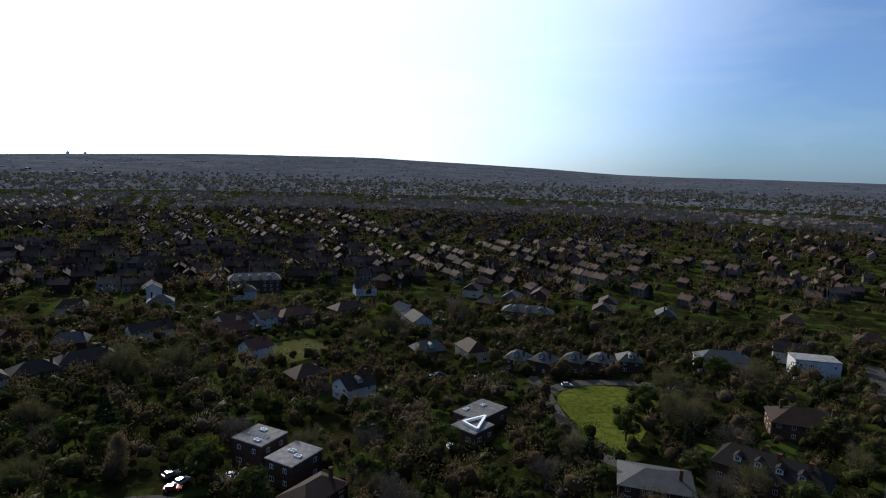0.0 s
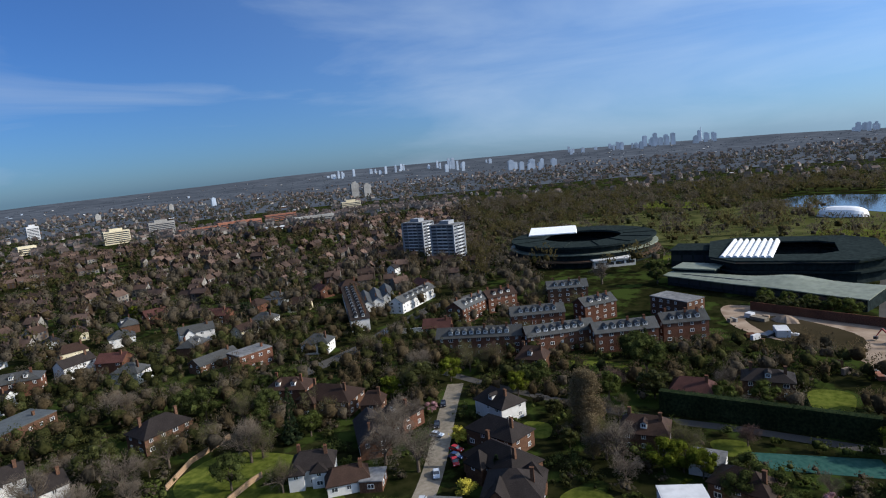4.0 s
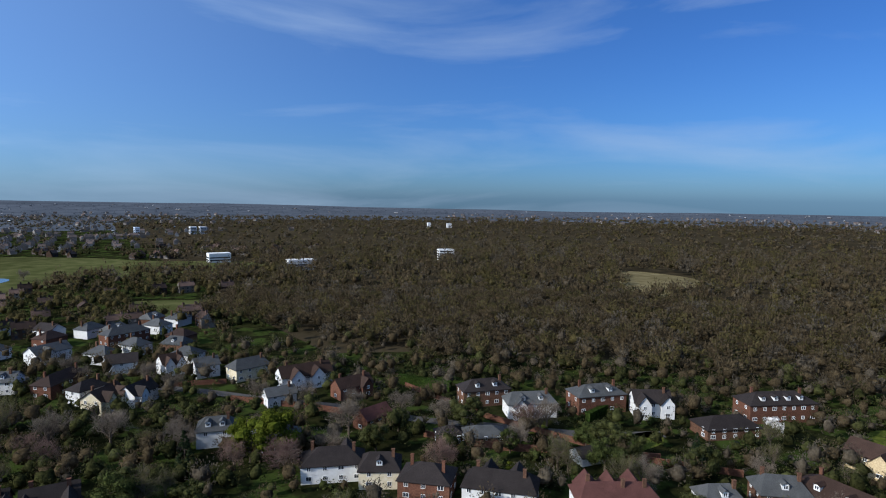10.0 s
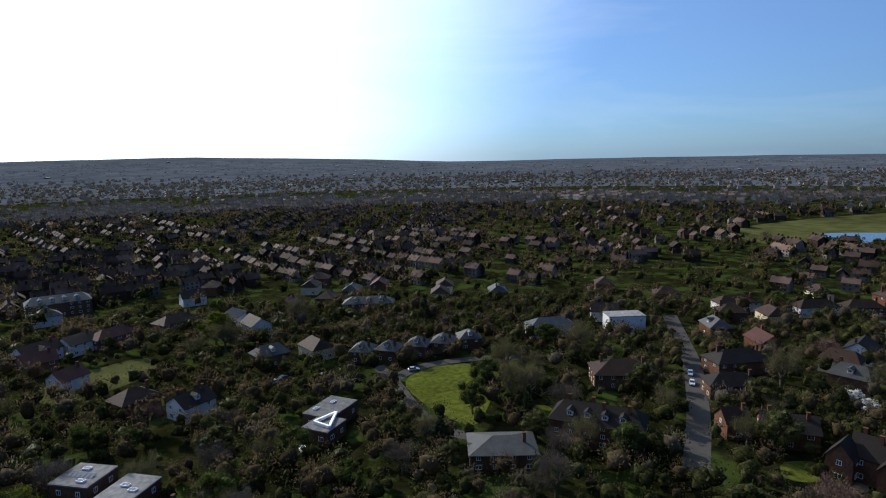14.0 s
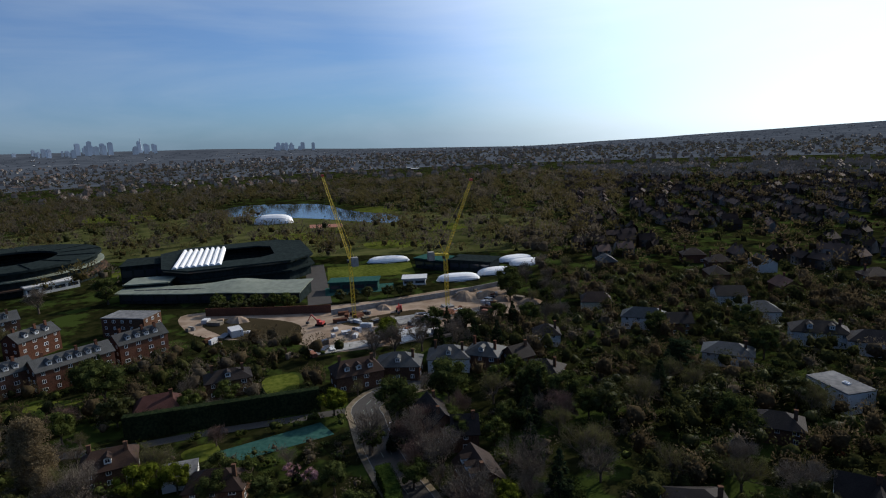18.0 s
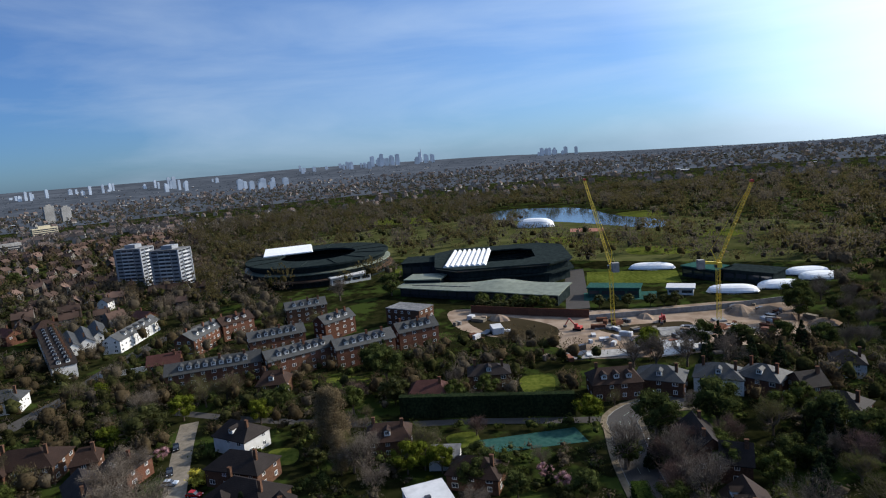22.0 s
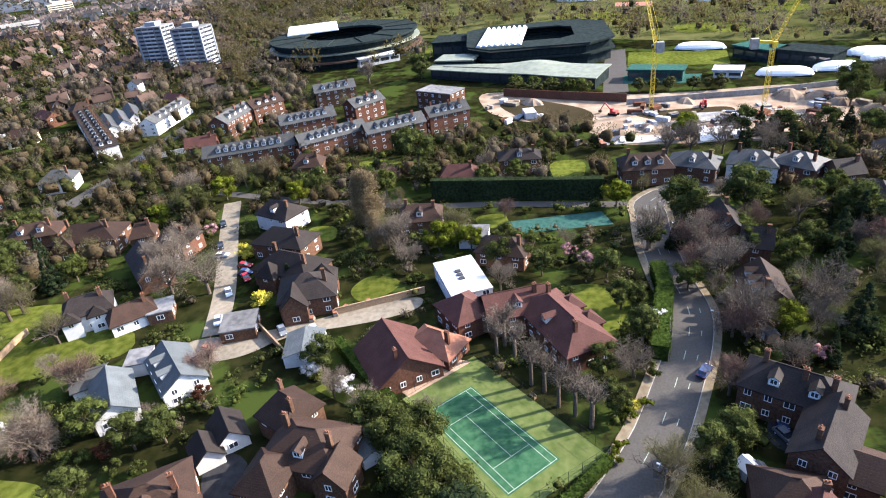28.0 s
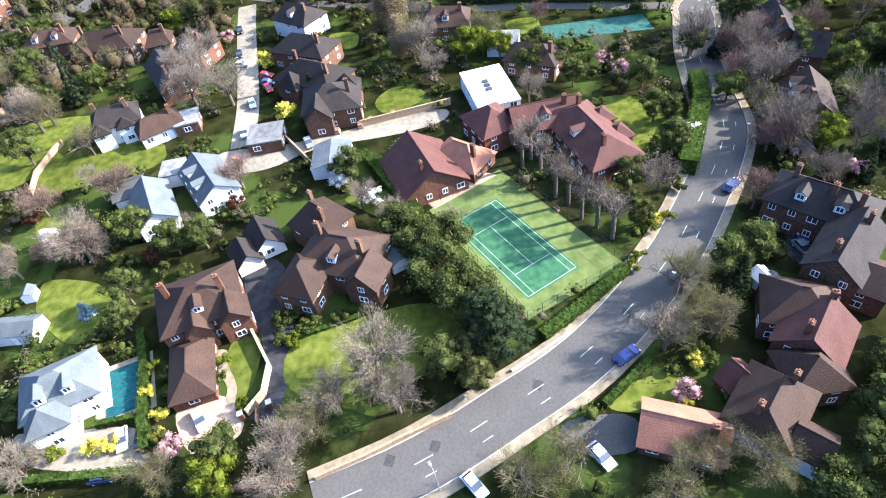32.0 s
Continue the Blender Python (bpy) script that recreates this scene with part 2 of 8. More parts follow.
LEAF = (("leaf_tan", (0.12, 0.09, 0.05), (0.21, 0.16, 0.09)), ("leaf_dark", (0.026, 0.034, 0.0105), (0.072, 0.083, 0.025)), ("leaf_mid", (0.034, 0.042, 0.0095), (0.0767, 0.0916, 0.0258)),
        ("leaf_bright", (0.0518, 0.0662, 0.0069), (0.1089, 0.1226, 0.0168)), ("leaf_bud", (0.07395, 0.0696, 0.03045), (0.1305, 0.1218, 0.0522)),
        ("leaf_conifer", (0.0114, 0.0214, 0.0113), (0.0359, 0.0465, 0.0201)), ("leaf_yellow", (0.306, 0.27, 0.036), (0.495, 0.423, 0.072)),
        ("blossom_white", (0.45, 0.432, 0.405), (0.675, 0.657, 0.63)), ("blossom_pink", (0.288, 0.144, 0.153), (0.45, 0.27, 0.27)), ("leaf_blue", (0.108, 0.162, 0.18), (0.216, 0.288, 0.306)),
        ("leaf_copper", (0.0392, 0.0154, 0.0098), (0.0735, 0.0301, 0.0175)), ("hedge_leaf", (0.0174, 0.0311, 0.0064), (0.0457, 0.0703, 0.0155)))
for nm, lo, hi in LEAF:
    mk(nm, lo, hi, 1.3, 0.75, vary=0.25, island=True, big=0.25, thin=0.3)
mk("wood_far", (0.05, 0.037, 0.02), (0.115, 0.087, 0.049), 1.3, 0.6, 0.5, 2.2, vary=0.1, island=True, big=0.3, stops=(0.3, 0.7), gloss=0.0, thin=0.5)
mk("wood_olive", (0.05, 0.042, 0.017), (0.11, 0.09, 0.037), 1.3, 0.6, 0.5, 2.2, vary=0.12, island=True, big=0.3, stops=(0.3, 0.7), gloss=0.0, thin=0.5)
mk("wood_grey", (0.06, 0.049, 0.034), (0.135, 0.111, 0.078), 1.3, 0.6, 0.5, 2.2, vary=0.1, island=True, big=0.2, stops=(0.3, 0.7), gloss=0.0, thin=0.5)
mk("leaf_olive", (0.028, 0.032, 0.01), (0.07, 0.072, 0.023), 1.0, 0.55, vary=0.3, island=True, big=0.3, gloss=0.04, thin=0.4)
mk("wood_floor", (0.027, 0.0216, 0.012), (0.045, 0.0348, 0.0204), 0.05, 0.95, 0.3, 1.0, big=0.2)
mk("leaf_far", (0.017, 0.02, 0.007), (0.064, 0.064, 0.023), 1.2, 0.55, 0.5, 2.2, vary=0.15, island=True, big=0.4, stops=(0.3, 0.7), gloss=0.0, thin=0.4)
mk("roof_far", (0.0336, 0.024, 0.02016), (0.096, 0.0624, 0.048), 0.05, 0.75, vary=0.6, island=True, gloss=0.03)
mk("wall_far", (0.0434, 0.02821, 0.01953), (0.2083, 0.1953, 0.1736), 0.05, 0.9, vary=0.3, island=True, stops=(0.48, 0.66))
# far land: haze is put into its bluish grey colour, and emission below
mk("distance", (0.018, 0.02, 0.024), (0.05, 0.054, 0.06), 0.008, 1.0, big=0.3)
# far trees and houses: own colours, with haze painted on as emission below
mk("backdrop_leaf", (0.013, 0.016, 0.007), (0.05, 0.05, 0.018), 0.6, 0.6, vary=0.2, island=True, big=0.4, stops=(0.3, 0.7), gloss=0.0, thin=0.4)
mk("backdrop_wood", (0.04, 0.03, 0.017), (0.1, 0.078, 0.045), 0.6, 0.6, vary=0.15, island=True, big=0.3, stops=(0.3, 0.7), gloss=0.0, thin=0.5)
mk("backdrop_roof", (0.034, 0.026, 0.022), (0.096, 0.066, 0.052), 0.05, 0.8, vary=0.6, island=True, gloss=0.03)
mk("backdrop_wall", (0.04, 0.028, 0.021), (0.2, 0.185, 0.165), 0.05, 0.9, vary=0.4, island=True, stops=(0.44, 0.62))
mk("pale_slab", (0.3, 0.31, 0.32), (0.38, 0.39, 0.4), 0.05, 0.8, vary=0.2, big=0.15)
# skyline towers: haze is painted in as pale blue colour plus emission
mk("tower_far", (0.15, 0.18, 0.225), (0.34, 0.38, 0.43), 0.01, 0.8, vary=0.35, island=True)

for nm, c in (("distance", (0.038, 0.047, 0.063)), ("tower_far", (0.06, 0.078, 0.105)), ("backdrop_leaf", (0.018, 0.0195, 0.023)), ("backdrop_wood", (0.018, 0.0195, 0.023)), ("backdrop_roof", (0.02, 0.022, 0.026)), ("backdrop_wall", (0.02, 0.022, 0.026))):  # haze painted as a faint glow on far land, trees, houses and towers
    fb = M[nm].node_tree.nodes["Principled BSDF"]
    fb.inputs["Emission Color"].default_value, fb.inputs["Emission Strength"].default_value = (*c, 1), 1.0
g = bpy.data.materials.new("glass")
g.use_nodes = True
gb = g.node_tree.nodes["Principled BSDF"]
gb.inputs["Base Color"].default_value, gb.inputs["Roughness"].default_value, gb.inputs["Specular IOR Level"].default_value = (0.03, 0.035, 0.045, 1), 0.06, 0.9
M["glass"] = g
w_ = bpy.data.materials.new("water")
w_.use_nodes = True
wb = w_.node_tree.nodes["Principled BSDF"]
wb.inputs["Base Color"].default_value, wb.inputs["Roughness"].default_value = (0.03, 0.045, 0.05, 1), 0.12
M["water"] = w_
for nm, c in (("car_blue", (0.012, 0.032, 0.13)), ("car_silver", (0.45, 0.48, 0.52)), ("car_black", (0.012, 0.012, 0.014)), ("car_white", (0.75, 0.75, 0.75)), ("car_red", (0.35, 0.02, 0.02)), ("car_navy", (0.03, 0.05, 0.12)), ("car_grey", (0.16, 0.17, 0.18))):
    mk(nm, c, tuple(x * 1.1 for x in c), 1, 0.25, metal=0.2)
mk("rubber", (0.012, 0.012, 0.012), (0.02, 0.02, 0.02), 5, 0.9)


# ---- building helpers ----
class Mesh:
    """Gathers vertices and faces for one part."""

    def __init__(self):
        self.v, self.f, self.m = [], [], []

    def face(self, pts, mi=0):
        k = len(self.v)
        self.v += [tuple(p) for p in pts]
        self.f.append(tuple(range(k, k + len(pts))))
        self.m.append(mi)

    def solid(self, low, high, mi=0):
        """Closed prism between two rings of points."""
        k, n = len(self.v), len(low)
        self.v += [tuple(p) for p in low] + [tuple(p) for p in high]
        self.f += [tuple(range(k + n - 1, k - 1, -1)), tuple(range(k + n, k + 2 * n))]
        self.f += [(k + i, k + (i + 1) % n, k + n + (i + 1) % n, k + n + i) for i in range(n)]
        self.m += [mi] * (n + 2)
        return self

    def box(self, x0, x1, y0, y1, z0, z1, mi=0):
        return self.solid([(x0, y0, z0), (x1, y0, z0), (x1, y1, z0), (x0, y1, z0)], [(x0, y0, z1), (x1, y0, z1), (x1, y1, z1), (x0, y1, z1)], mi)

    def tube(self, a, b, ra, rb, n=5, mi=0):
        a, b = Vector(a), Vector(b)
        d = (b - a).normalized()
        u = d.orthogonal().normalized()
        w = d.cross(u)
        ring = [u * math.cos(2 * math.pi * i / n) + w * math.sin(2 * math.pi * i / n) for i in range(n)]
        return self.solid([a + r * ra for r in ring], [b + r * rb for r in ring], mi)

    def data(self, name, mats, smooth=False):
        me = bpy.data.meshes.new(name)
        me.from_pydata(self.v, [], self.f)
        for mt in mats:
            me.materials.append(M[mt])
        if len(mats) > 1:
            me.polygons.foreach_set("material_index", self.m)
        if smooth:
            me.polygons.foreach_set("use_smooth", [True] * len(self.f))
        me.update()
        return me


def part(name, shape, mats, parent=None, label="", smooth=False, at=None):
    """Links one mesh object, under a thing or a part."""
    mats = (mats,) if isinstance(mats, str) else mats
    ob = new(name, shape.data(name, mats, smooth) if isinstance(shape, Mesh) else shape)
    if parent:
        ob.parent = parent
    if at is not None:
        ob.matrix_basis = at
    return tagged(ob, label)


def thing(name, x, y, rot=0, z=0, label="", category="", group=""):
    ob = new(name)
    ob.empty_display_size = 0.5
    ob.matrix_basis = pose(x, y, z, 0, 0, rot)
    return tagged(ob, label, category, group)


TAKEN = set()  # two-metre cells that nothing may be scattered on


def take(x, y, r):
    n = int(r // 2) + 1
    for i in range(-n, n + 1):
        for j in range(-n, n + 1):
            if (i * 2) ** 2 + (j * 2) ** 2 <= (r + 1) ** 2:
                TAKEN.add((int(x // 2) + i, int(y // 2) + j))


def take_rect(x, y, rot, w, d, edge=1.0):
    c, s = math.cos(radians(rot)), math.sin(radians(rot))
    u = -w / 2 - edge
    while u <= w / 2 + edge:
        v = -d / 2 - edge
        while v <= d / 2 + edge:
            TAKEN.add((int((x + u * c - v * s) // 2), int((y + u * s + v * c) // 2)))
            v += 1.4
        u += 1.4


def inside(x, y, poly):
    ok, j = False, len(poly) - 1
    for i in range(len(poly)):
        (xi, yi), (xj, yj) = poly[i], poly[j]
        if (yi > y) != (yj > y) and x < (xj - xi) * (y - yi) / (yj - yi) + xi:
            ok = not ok
        j = i
    return ok


def take_poly(poly):
    xs, ys = [p[0] for p in poly], [p[1] for p in poly]
    for i in range(int(min(xs) // 2), int(max(xs) // 2) + 1):
        for j in range(int(min(ys) // 2), int(max(ys) // 2) + 1):
            if inside(i * 2 + 1, j * 2 + 1, poly):
                TAKEN.add((i, j))


def slab(name, poly, mat, z=0.05, label="", category="", kind="structure", block=True, smooth_edge=True):
    """A flat piece of ground cover, its outline rounded by one cut of every corner."""
    if smooth_edge:
        for _ in range(2):
            out = []
            for a, b in zip(poly, poly[1:] + poly[:1]):
                out += [(a[0] * 0.78 + b[0] * 0.22, a[1] * 0.78 + b[1] * 0.22), (a[0] * 0.22 + b[0] * 0.78, a[1] * 0.22 + b[1] * 0.78)]
            poly = out
    s = Mesh().solid([(x, y, -0.3) for x, y in poly], [(x, y, z) for x, y in poly])
    if block:
        take_poly(poly)
    return tagged(part(name, s, mat), label, category, kind=kind)


def road(name, line, width, mat="asphalt", z=0.06, label="grey asphalt street with worn patches", block=True):
    """A ribbon along a line of points, with a smooth course."""
    pts = [Vector((x, y, 0)) for x, y in line]
    fine = []
    for i in range(len(pts) - 1):
        p0, p1, p2, p3 = pts[max(i - 1, 0)], pts[i], pts[i + 1], pts[min(i + 2, len(pts) - 1)]
        n = max(2, int((p2 - p1).length / 4))
        for k in range(n):
            t = k / n
            fine.append(0.5 * ((2 * p1) + (p2 - p0) * t + (2 * p0 - 5 * p1 + 4 * p2 - p3) * t * t + (3 * p1 - p0 - 3 * p2 + p3) * t ** 3))
    fine.append(pts[-1])
    s = Mesh()
    side = []
    for i, p in enumerate(fine):
        d = (fine[min(i + 1, len(fine) - 1)] - fine[max(i - 1, 0)]).normalized()
        side.append((p, Vector((-d.y, d.x, 0))))
        if block:
            take(p.x, p.y, width / 2 + 0.5)
    for (p, n), (q, m) in zip(side, side[1:]):
        h = width / 2
        s.solid([p - n * h + Vector((0, 0, -0.3)), q - m * h + Vector((0, 0, -0.3)), q + m * h + Vector((0, 0, -0.3)), p + n * h + Vector((0, 0, -0.3))],
                [p - n * h + Vector((0, 0, z)), q - m * h + Vector((0, 0, z)), q + m * h + Vector((0, 0, z)), p + n * h + Vector((0, 0, z))])
    tagged(part(name, s, mat), label, "road", kind="structure")
    return side


# ---- windows, roofs and houses ----
WINDOWS = {}


def window(parent, x, y, z, rot, w=1.2, h=1.3, fine=False):
    """A white-framed window, proud of the wall; rot turns it round the house (0 faces -y)."""
    key = (round(w, 1), round(h, 1))
    if key not in WINDOWS:
        gl = Mesh().box(-w / 2 + 0.095, w / 2 - 0.095, -0.028, 0.012, 0.095, h - 0.095)
        both = Mesh()
        gx, gz = [-w / 2, -w / 2 + 0.09, -0.045, 0.045, w / 2 - 0.09, w / 2], [0, 0.09, h - 0.09, h]
        hole = {(1, 1), (3, 1)}
        both.v = [(a, y, c) for y in (-0.09, -0.03) for c in gz for a in gx] + [(a, 0.02, c) for c in (0, h) for a in (-w / 2, w / 2)]
        idx = lambda lay, c, a: lay * 24 + c * 6 + a
        for c in range(3):
            for a in range(5):
                lay = 1 if (a, c) in hole else 0
                both.f.append((idx(lay, c, a), idx(lay, c, a + 1), idx(lay, c + 1, a + 1), idx(lay, c + 1, a)))
                both.m.append(lay)
                if lay:
                    for (c0, a0), (c1, a1) in (((c, a), (c, a + 1)), ((c, a + 1), (c + 1, a + 1)), ((c + 1, a + 1), (c + 1, a)), ((c + 1, a), (c, a))):
                        both.f.append((idx(0, c0, a0), idx(0, c1, a1), idx(1, c1, a1), idx(1, c0, a0)))
                        both.m.append(0)
        both.f += [(0, 48, 49, 5), (18, 23, 51, 50), (0, 18, 50, 48), (5, 49, 51, 23)]
        both.m += [0] * 4
        fr = Mesh()
        fr.v, fr.f, fr.m = both.v, [q for q, k in zip(both.f, both.m) if k == 0], [k for k in both.m if k == 0]
        WINDOWS[key] = (fr.data("frame", ("white_paint",)), gl.data("pane", ("glass",)), both.data("window", ("white_paint", "glass")))
    fr, gl, both = WINDOWS[key]
    at = pose(x, y, z, 0, 0, rot)
    if fine:
        ob = part("window", fr, None or "white_paint", parent, at=at)
        part("pane", gl, "glass", ob)
        return ob
    return part("window", both, "white_paint", parent, at=at)


def roof_shape(w, d, z, rise, kind, over=0.45, thick=0.22):
    """A roof over a rectangle centred on the origin, ridge along x."""
    s = Mesh()
    X, Y = w / 2 + over, d / 2 + over
    drop = rise * over / (d / 2)
    if kind == "flat":
        s.box(-w / 2 - 0.15, w / 2 + 0.15, -d / 2 - 0.15, d / 2 + 0.15, z - 0.05, z + 0.3)
        s.box(-w / 2 + 0.2, w / 2 - 0.2, -d / 2 + 0.2, d / 2 - 0.2, z + 0.3, z + 0.34)
        return s
    rx = X if kind == "gable" else max(X - Y * (0.55 if kind == "half" else 1.0), 0.15)
    z0 = z - drop
    low = [(-X, -Y), (X, -Y), (X, Y), (-X, Y)]
    k = len(s.v)
    s.v += [(x, y, z0) for x, y in low] + [(-rx, 0, z + rise), (rx, 0, z + rise)] + [(x, y, z0 - thick) for x, y in low]
    if kind == "gable":
        s.v += [(-rx, 0, z + rise - thick), (rx, 0, z + rise - thick)]
        s.f += [(0, 1, 5, 4), (2, 3, 4, 5), (6, 10, 11, 7), (8, 11, 10, 9), (0, 6, 7, 1), (2, 8, 9, 3), (0, 4, 10, 6), (4, 3, 9, 10), (1, 7, 11, 5), (5, 11, 8, 2)]
    else:
        s.f += [(0, 1, 5, 4), (2, 3, 4, 5), (3, 0, 4), (1, 2, 5), (6, 9, 8, 7), (0, 6, 7, 1), (1, 7, 8, 2), (2, 8, 9, 3), (3, 9, 6, 0)]
    s.m += [0] * len(s.f)
    return s


def walls_shape(w, d, z, rise, kind):
    s = Mesh().box(-w / 2, w / 2, -d / 2, d / 2, -0.4, z - 0.02)
    if kind == "gable":
        for x0, x1 in ((-w / 2, -w / 2 + 0.3), (w / 2 - 0.3, w / 2)):
            s.solid([(x0, -d / 2 + 0.1, z - 0.02), (x1, -d / 2 + 0.1, z - 0.02), (x1, d / 2 - 0.1, z - 0.02), (x0, d / 2 - 0.1, z - 0.02)],
                    [(x0, -0.1, z + rise - 0.3), (x1, -0.1, z + rise - 0.3), (x1, 0.1, z + rise - 0.3), (x0, 0.1, z + rise - 0.3)])
    return s


def chimney(parent, x, y, z, mat="brick_red", h=1.8, pots=True):
    s = Mesh().box(x - 0.45, x + 0.45, y - 0.35, y + 0.35, z - 2.0, z + h).box(x - 0.53, x + 0.53, y - 0.43, y + 0.43, z + h, z + h + 0.15)
    ob = part("chimney", s, mat, parent)
    if not pots:
        return
    p = Mesh()
    for dx in (-0.22, 0.22):
        p.tube((x + dx, y, z + h + 0.15), (x + dx, y, z + h + 0.55), 0.14, 0.11, 7)
    part("chimney_pots", p, "tile_orange", ob)


def dormer(parent, x, y, z, rot, roof_mat, wall_mat="render_white", w=1.7):
    ob = part("dormer", Mesh().box(-w / 2, w / 2, -0.2, 2.2, -0.3, 1.45), wall_mat, parent, at=pose(x, y, z, 0, 0, rot))
    r = roof_shape(2.9, w + 0.1, 1.45, 0.6, "gable", 0.2, 0.1)
    part("dormer_roof", r, roof_mat, ob, at=pose(0, 1.0, 0, 0, 0, 90))
    window(ob, 0, -0.2, 0.15, 0, w - 0.5, 1.1)


def block(home, cx, cy, turn, w, d, z, rise, kind, wall, roof, rows=2, fine=False, sides="fblr", gap=3.0, skip=0.0):
    """One rectangular volume of a house with its roof and windows, under the house."""
    at = pose(cx, cy, 0, 0, 0, turn)
    wl_ = part("wall", walls_shape(w, d, z, rise, kind), wall, home, at=at)
    if kind == "flat":
        part("roof", roof_shape(w, d, z, rise, kind), roof, home, at=at)
    else:
        rf = part("roof", roof_shape(w, d, z, rise, kind), roof, home, at=at)
        Y = d / 2 + 0.45
        rx = w / 2 + 0.4 if kind == "gable" else max(w / 2 + 0.45 - Y * (0.55 if kind == "half" else 1.0), 0.15)
        if fine:
            part("ridge_tiles", Mesh().tube((-rx, 0, z + rise), (rx, 0, z + rise), 0.14, 0.14, 6), roof, rf)
    storey = z / max(rows, 1)
    for s_, (nx, ny, r, span) in {"f": (0, -1, 0, w), "b": (0, 1, 180, w), "l": (-1, 0, -90, d), "r": (1, 0, 90, d)}.items():
        if s_ not in sides:
            continue
        n = max(1, int((span - 1.0) / (gap if fine else gap * 1.2)))
        whole = home.matrix_basis @ at
        mid = whole @ Vector((nx * w / 2, ny * d / 2, 0))
        if (whole.to_3x3() @ Vector((nx, ny, 0))).dot(-Vector((mid.x, mid.y, 0))) < 0:
            continue
        for k in range(n):
            u = (k + 0.5 - n / 2) * span / n
            for fl in range(rows):
                if random.random() < skip:
                    continue
                ww = 1.7 if (k + fl) % 3 == 0 else 1.2
                wx, wy = (u, ny * d / 2) if nx == 0 else (nx * w / 2, u)
                window(wl_, wx, wy, fl * storey + storey * 0.36, r, ww, 1.3, fine)
    return wl_


def house(x, y, rot, w, d, z=5.2, rise=3.2, kind="hip", wall="render_white", roof="tile_brown", chimneys=1, dormers=0, wings=(), rows=2, fine=False, label="", offset=0.0, name="house", skip=0.15, group=""):
    """offset moves it along its own y axis. wings: (x, y, width, depth, eaves, rise, kind) volumes across the main one, ridge along y."""
    c, s = math.cos(radians(rot)), math.sin(radians(rot))
    x, y = x - s * offset, y + c * offset
    tone = {"render_white": "white-rendered", "render_cream": "cream-rendered", "brick_red": "red brick", "brick_brown": "brown brick", "brick_yellow": "yellow brick"}.get(wall, "pale")
    top = {"tile_brown": "brown tiled roof", "tile_dark": "dark tiled roof", "tile_red": "red tiled roof", "tile_orange": "orange tiled roof", "slate": "grey slate roof", "slate_pale": "pale slate roof", "felt": "grey flat roof", "white_sheet": "white flat roof"}[roof]
    shape = {"hip": "hipped", "gable": "gabled", "half": "half-hipped", "flat": "flat"}[kind]
    home = thing(name, x, y, rot, 0, label or f"{tone} {'detached' if w < 22 else 'long'} house with {'a' if shape != 'x' else ''} {shape if shape not in top else ''} {top}".replace("  ", " "), "house", group)
    take_rect(x, y, rot, w, d, 2.0)
    block(home, 0, 0, 0, w, d, z, rise, kind, wall, roof, rows, fine, skip=skip)
    for k in range(chimneys):
        chimney(home, (w * 0.33 if k % 2 == 0 else -w * 0.33) * (1 if k < 2 else 0.2), d * 0.12 * (1 if k % 2 else -1), z + rise * 0.8, "brick_brown" if wall.startswith("render") else wall, 1.8, fine)
    for k in range(dormers):
        u = (k + 0.5 - dormers / 2) * w * 0.75 / dormers
        if (-s) * x + c * y > 0:
            dormer(home, u, -d * 0.36, z + rise * 0.28, 0, roof, "render_white")
        else:
            dormer(home, u, d * 0.36, z + rise * 0.28, 180, roof, "render_white")
    for wx, wy, ww, wd, wz, wr, wk in wings:
        block(home, wx, wy, 90, wd, ww, wz, wr, wk, wall, roof, rows if wz > 4 else 1, fine, sides="lrb" if wy > 0 else "lrf", skip=skip)
        px, py = x + c * wx - s * wy, y + s * wx + c * wy
        take_rect(px, py, rot + 90, wd, ww, 1.5)
    return home


# ---- trees ----
def leaves(centres, normals, size, rng, squash=1.0, loose=0.33):
    """Arrays of small tilted quads round the given points."""
    n = len(centres)
    d = normals + rng.normal(0, loose, (n, 3))
    d /= np.linalg.norm(d, axis=1)[:, None] + 1e-9
    h = np.cross(d, rng.normal(0, 1, (n, 3)))
    h /= np.linalg.norm(h, axis=1)[:, None] + 1e-9
    k = np.cross(d, h)
    s = (size * rng.uniform(0.6, 1.4, n))[:, None]
    q = np.stack([centres - h * s, centres - k * s * 0.6 * squash, centres + h * s, centres + k * s * 0.6 * squash], 1)
    return q.reshape(-1, 3)


def quads_mesh(name, verts, mat):
    me = bpy.data.meshes.new(name)
    n = len(verts) // 4
    me.vertices.add(n * 4)
    me.vertices.foreach_set("co", np.asarray(verts, np.float32).ravel())
    me.loops.add(n * 4)
    me.loops.foreach_set("vertex_index", np.arange(n * 4, dtype=np.int32))
    me.polygons.add(n)
    me.polygons.foreach_set("loop_start", np.arange(0, n * 4, 4, dtype=np.int32))
    me.materials.append(M[mat])
    me.update(calc_edges=True)
    return me


